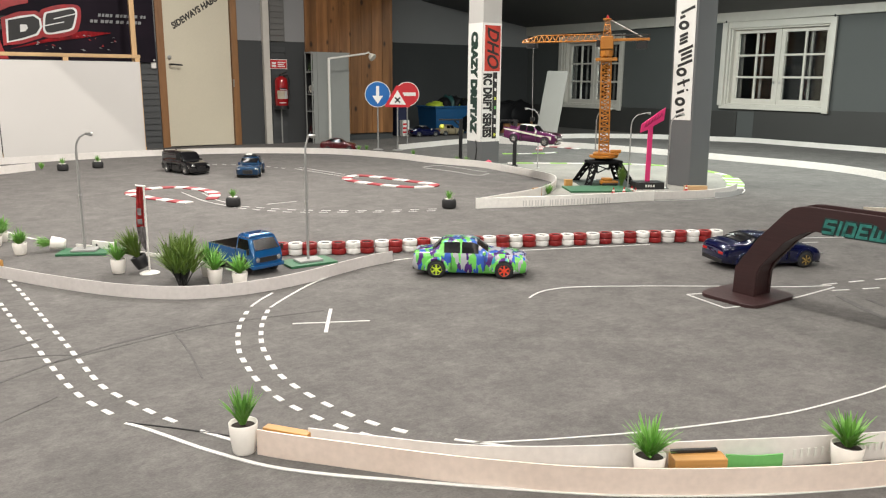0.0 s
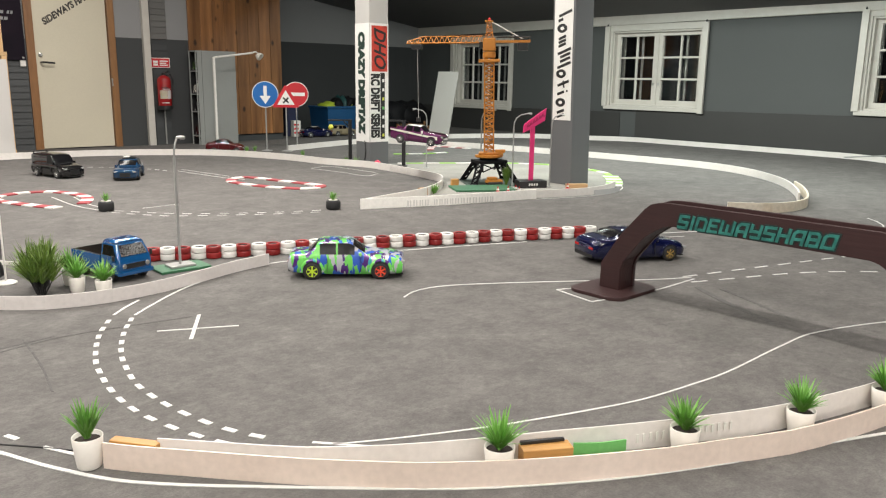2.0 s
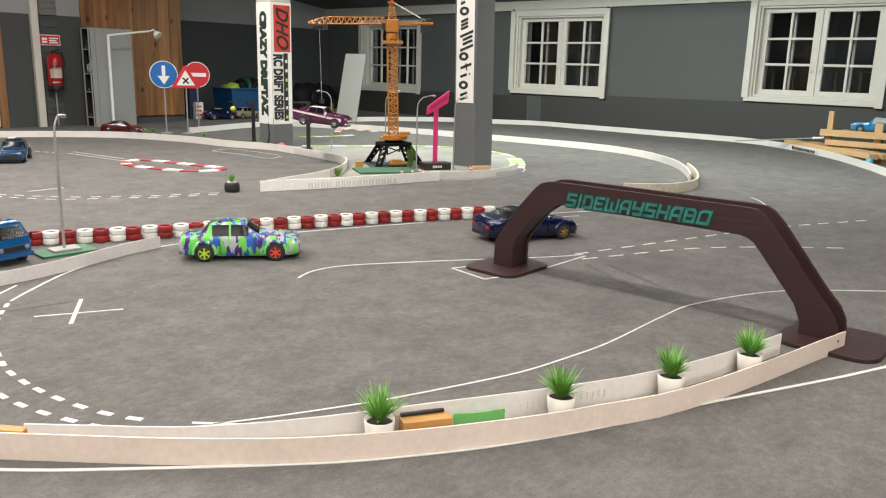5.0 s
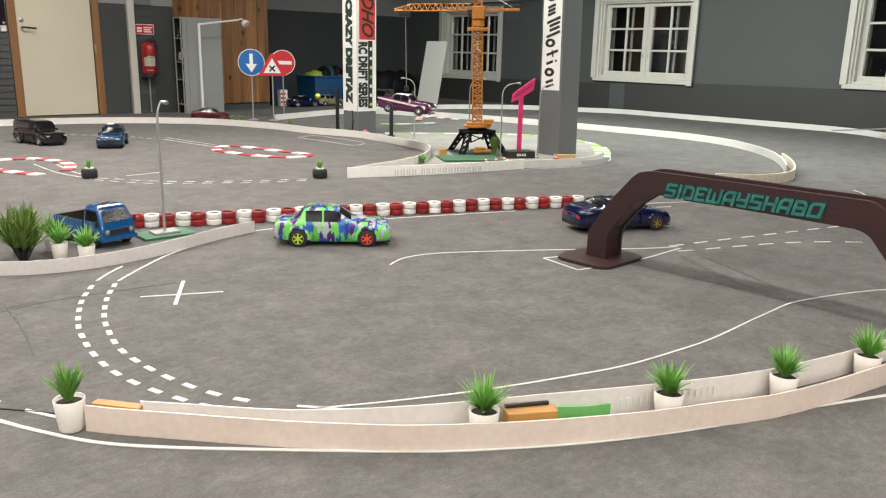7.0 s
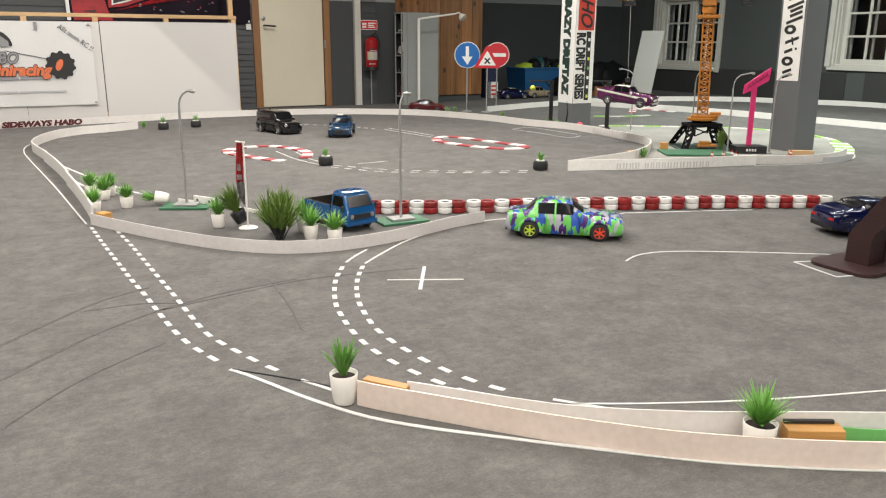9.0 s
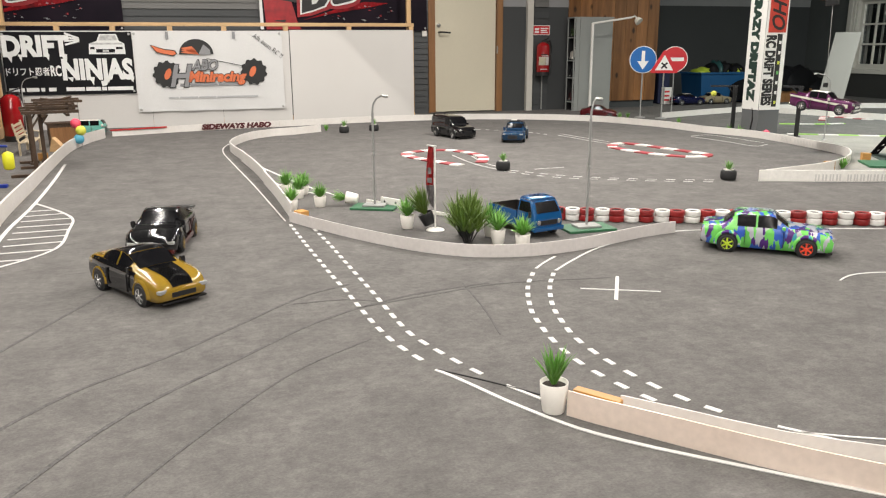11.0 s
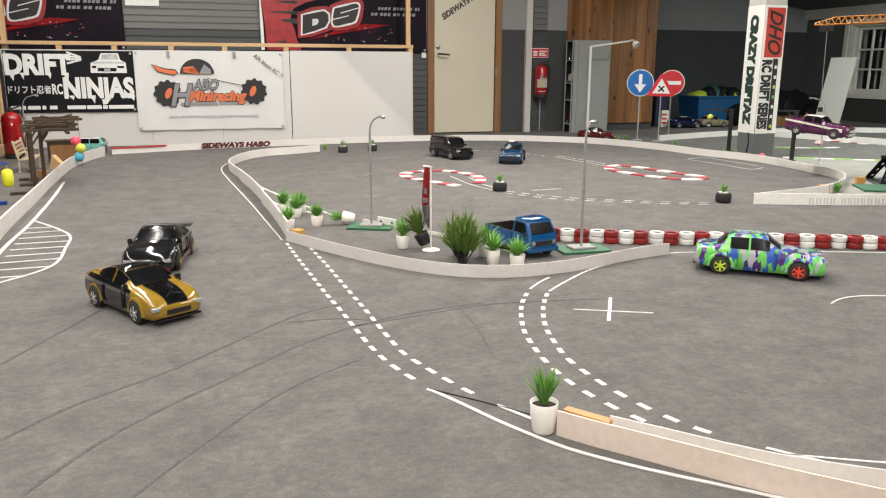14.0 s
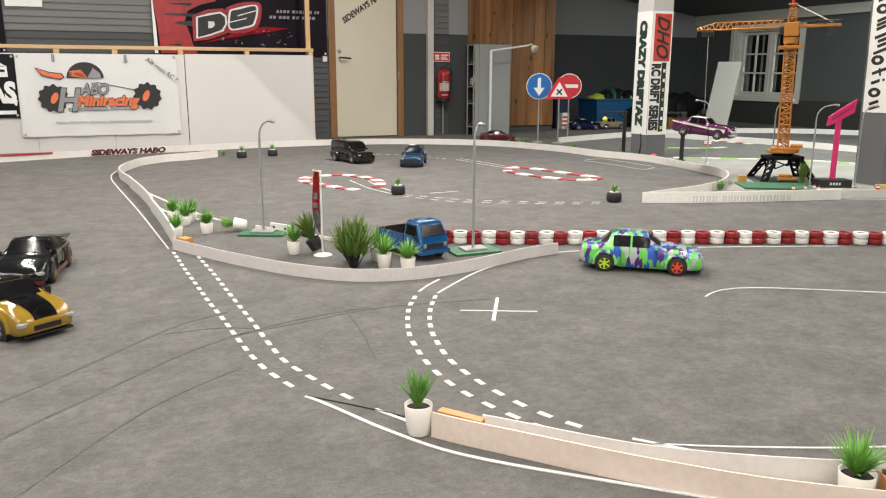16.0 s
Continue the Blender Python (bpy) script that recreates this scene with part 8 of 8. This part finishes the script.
part("bag", lathe([(0.02, 0.095), (0.033, 0.103), (0.035, 0.14), (0.033, 0.178), (0.02, 0.188), (0.006, 0.192)], 20), TOY_YELLOW, bag, smooth=True).matrix_local = pose(0.155, 0, 0)
part("chain", pipe([(0.155, 0, 0.19), (0.155, 0, 0.219)], 0.0025, 5), STEEL, bag)
BUS = dict(plan=SQUARE, sill=SILL, belt=[(-0.5, .072), (-0.48, .080), (0.48, .080), (0.5, .070)], top=[(-0.5, .100), (-0.485, .118), (-0.45, .125), (0.36, .126), (0.42, .121), (0.47, .100), (0.5, .074)],
           roof_width=0.74, screen=(0.40, 0.485), rear=None, sides=((-0.44, -0.20), (-0.17, 0.07), (0.10, 0.36)), slant=0.0)
car(pose(-5.03, 5.36, 0.0005, 0, 0, 28), BUS, 0.27, 0.13, TEAL_PAINT, "teal and white toy camper bus behind the border", roof_paint=IVORY, name="toy_bus", wheel_r=0.022)
street_lamp(pose(-2.56, 1.97, 0.0005, 0, 0, 35), 0.52, 0.11, "grey model street lamp on a green plate beyond the border")
street_lamp(pose(-4.62, 4.35, 0.0, 0, 0, 20), 0.50, 0.10, "thin grey model street lamp beside the timber frame", "round", 0.004)

# ---- right side: pine frame and planks ----
rack = thing("pine_rack", ROOM @ pose(7.97, 2.03, 0.0) @ Matrix.Diagonal((1.07, 1.07, 0.95, 1)), "raw pine timber rack with planks stacked below", "rack")
part("post", box(-0.022, 0.022, 0.07, 0.112, 0.0, 0.425, 0.003), PINE, rack)
part("post", box(-0.03, 0.03, -0.32, -0.26, 0.0, 0.34, 0.003), PINE, rack)
PINE_Y = wood("pale_pine_crosswise", (0.62, 0.42, 0.22), (0.50, 0.30, 0.14), axis=1)
part("rail", box(-0.075, -0.031, -1.6, 0.15, 0.195, 0.255, 0.003), PINE_Y, rack)
part("rail", box(-0.075, -0.031, -1.6, 0.10, 0.11, 0.16, 0.003), PINE_Y, rack)
part("shelf", box(-0.0305, 0.28, -1.6, 0.055, 0.225, 0.243, 0.002), PINE_Y, rack)
for k, (x0, y0, x1, y1, z) in enumerate(((5.245, 7.25, 5.150, 6.15, 0.0), (5.345, 7.1, 5.26, 5.75, 0.0), (5.245, 7.05, 5.11, 5.72, 0.0455), (5.335, 6.8, 5.22, 5.7, 0.0455))):
    half = math.hypot(x1 - x0, y1 - y0) / 2
    o = tagged(part("pine_plank", box(-0.043, 0.043, -half, half, 0.0, 0.045, 0.002), PINE_Y), "raw pine plank lying behind the border", "plank", "pine planks")
    o.matrix_world = pose((x0 + x1) / 2, (y0 + y1) / 2, z + 0.0005, 0, 0, math.degrees(math.atan2(y1 - y0, x1 - x0)) + 90)
car(ROOM @ pose(8.06, 1.77, 0.232, 0, 0, 100), SEDAN, 0.40, 0.17, LIGHT_BLUE, "light blue model saloon parked on the pine rack")
tube = part("thin_rod", pipe([P(8.38, 3.15, 0.03), P(8.03, 2.2, 0.155)], 0.006, 8), GALV)
part("end_cap", pipe([P(8.065, 2.295, 0.1425), P(8.025, 2.185, 0.157)], 0.011, 8), WHITE_PLASTIC, tube)
tagged(tube, "thin grey rod with a white end leaning on the rack", "rod")
under = part("dark_sheet", box(8.44, 8.60, 1.2, 2.72, 0.0, 0.018, 0.002), BROWN)
under.matrix_world = ROOM
tagged(under, "dark brown plywood sheet on the floor along the wall", "sheet")
ball(5.02, 5.66, 0.034, 0.033, BALL_B, "small blue ball behind the far border")
dark = part("dark_block", box(-0.05, 0.05, -0.02, 0.02, 0, 0.03, 0.002), BROWN)
dark.matrix_world = pose(1.51, 3.86, 0.0005, 0, 0, 12)
tagged(dark, "dark brown wooden block on the track", "block")

tape = part("red_tape", band([Vector((-4.777, 5.318, 0)), Vector((-4.66, 5.478, 0)), Vector((-4.512, 5.688, 0))], 0.045, 0.0562, 0.0125), RED_PAINT)
tagged(tape, "strip of red tape along the border top", "tape")

# lettering on the door
letters("SIDEWAYS HABO", 0.085, material("black_vinyl_letters", (0.03, 0.025, 0.02), 0.5), door, pose(-0.010, 0.0195, 1.375, 90) @ pose(0, 0, 0, 0, 0, 33), width=0.58, shear=0.2, bold=0.004, thick=0.0006)

# ---- skid marks ----
SKID = material("dark_rubber_skid_on_carpet", (0.068, 0.066, 0.063), 0.95, second=(0.112, 0.108, 0.104), scale=34, amount=0.9, fine=160, fine_amount=0.3)


def skid(points, width):
    ob = part("skid_mark", strip(smooth_line(points, 0.03), width, 0.0009, 0.0007), SKID)
    return tagged(ob, "dark rubber skid mark on the carpet", "skid mark", "skid marks", "structure")


for pts, w in (([(-1.37, 0.85), (-1.376, 1.281), (-1.301, 1.575), (-1.233, 2.025), (-1.15, 2.2)], 0.010), ([(-1.16, 0.85), (-1.193, 1.243), (-1.141, 1.578), (-1.082, 1.875), (-0.953, 2.132), (-0.75, 2.35)], 0.010),
               ([(-1.02, 2.02), (-0.86, 2.20), (-0.70, 2.36), (-0.40, 2.52)], 0.008), ([(-1.22, 1.98), (-1.10, 2.06), (-0.99, 2.08)], 0.007), ([(-0.83, 2.33), (-0.70, 2.12), (-0.60, 1.93)], 0.005),
               ([(-0.98, 0.80), (-1.00, 1.20), (-0.98, 1.55), (-0.90, 1.80)], 0.006), ([(1.42, 2.36), (1.38, 2.55), (1.36, 2.78)], 0.022), ([(1.50, 2.40), (1.47, 2.60), (1.44, 2.75)], 0.014),
               ([(-1.62, 1.05), (-1.674, 1.251), (-1.734, 1.556), (-1.81, 1.924)], 0.009)):
    skid(pts, w)
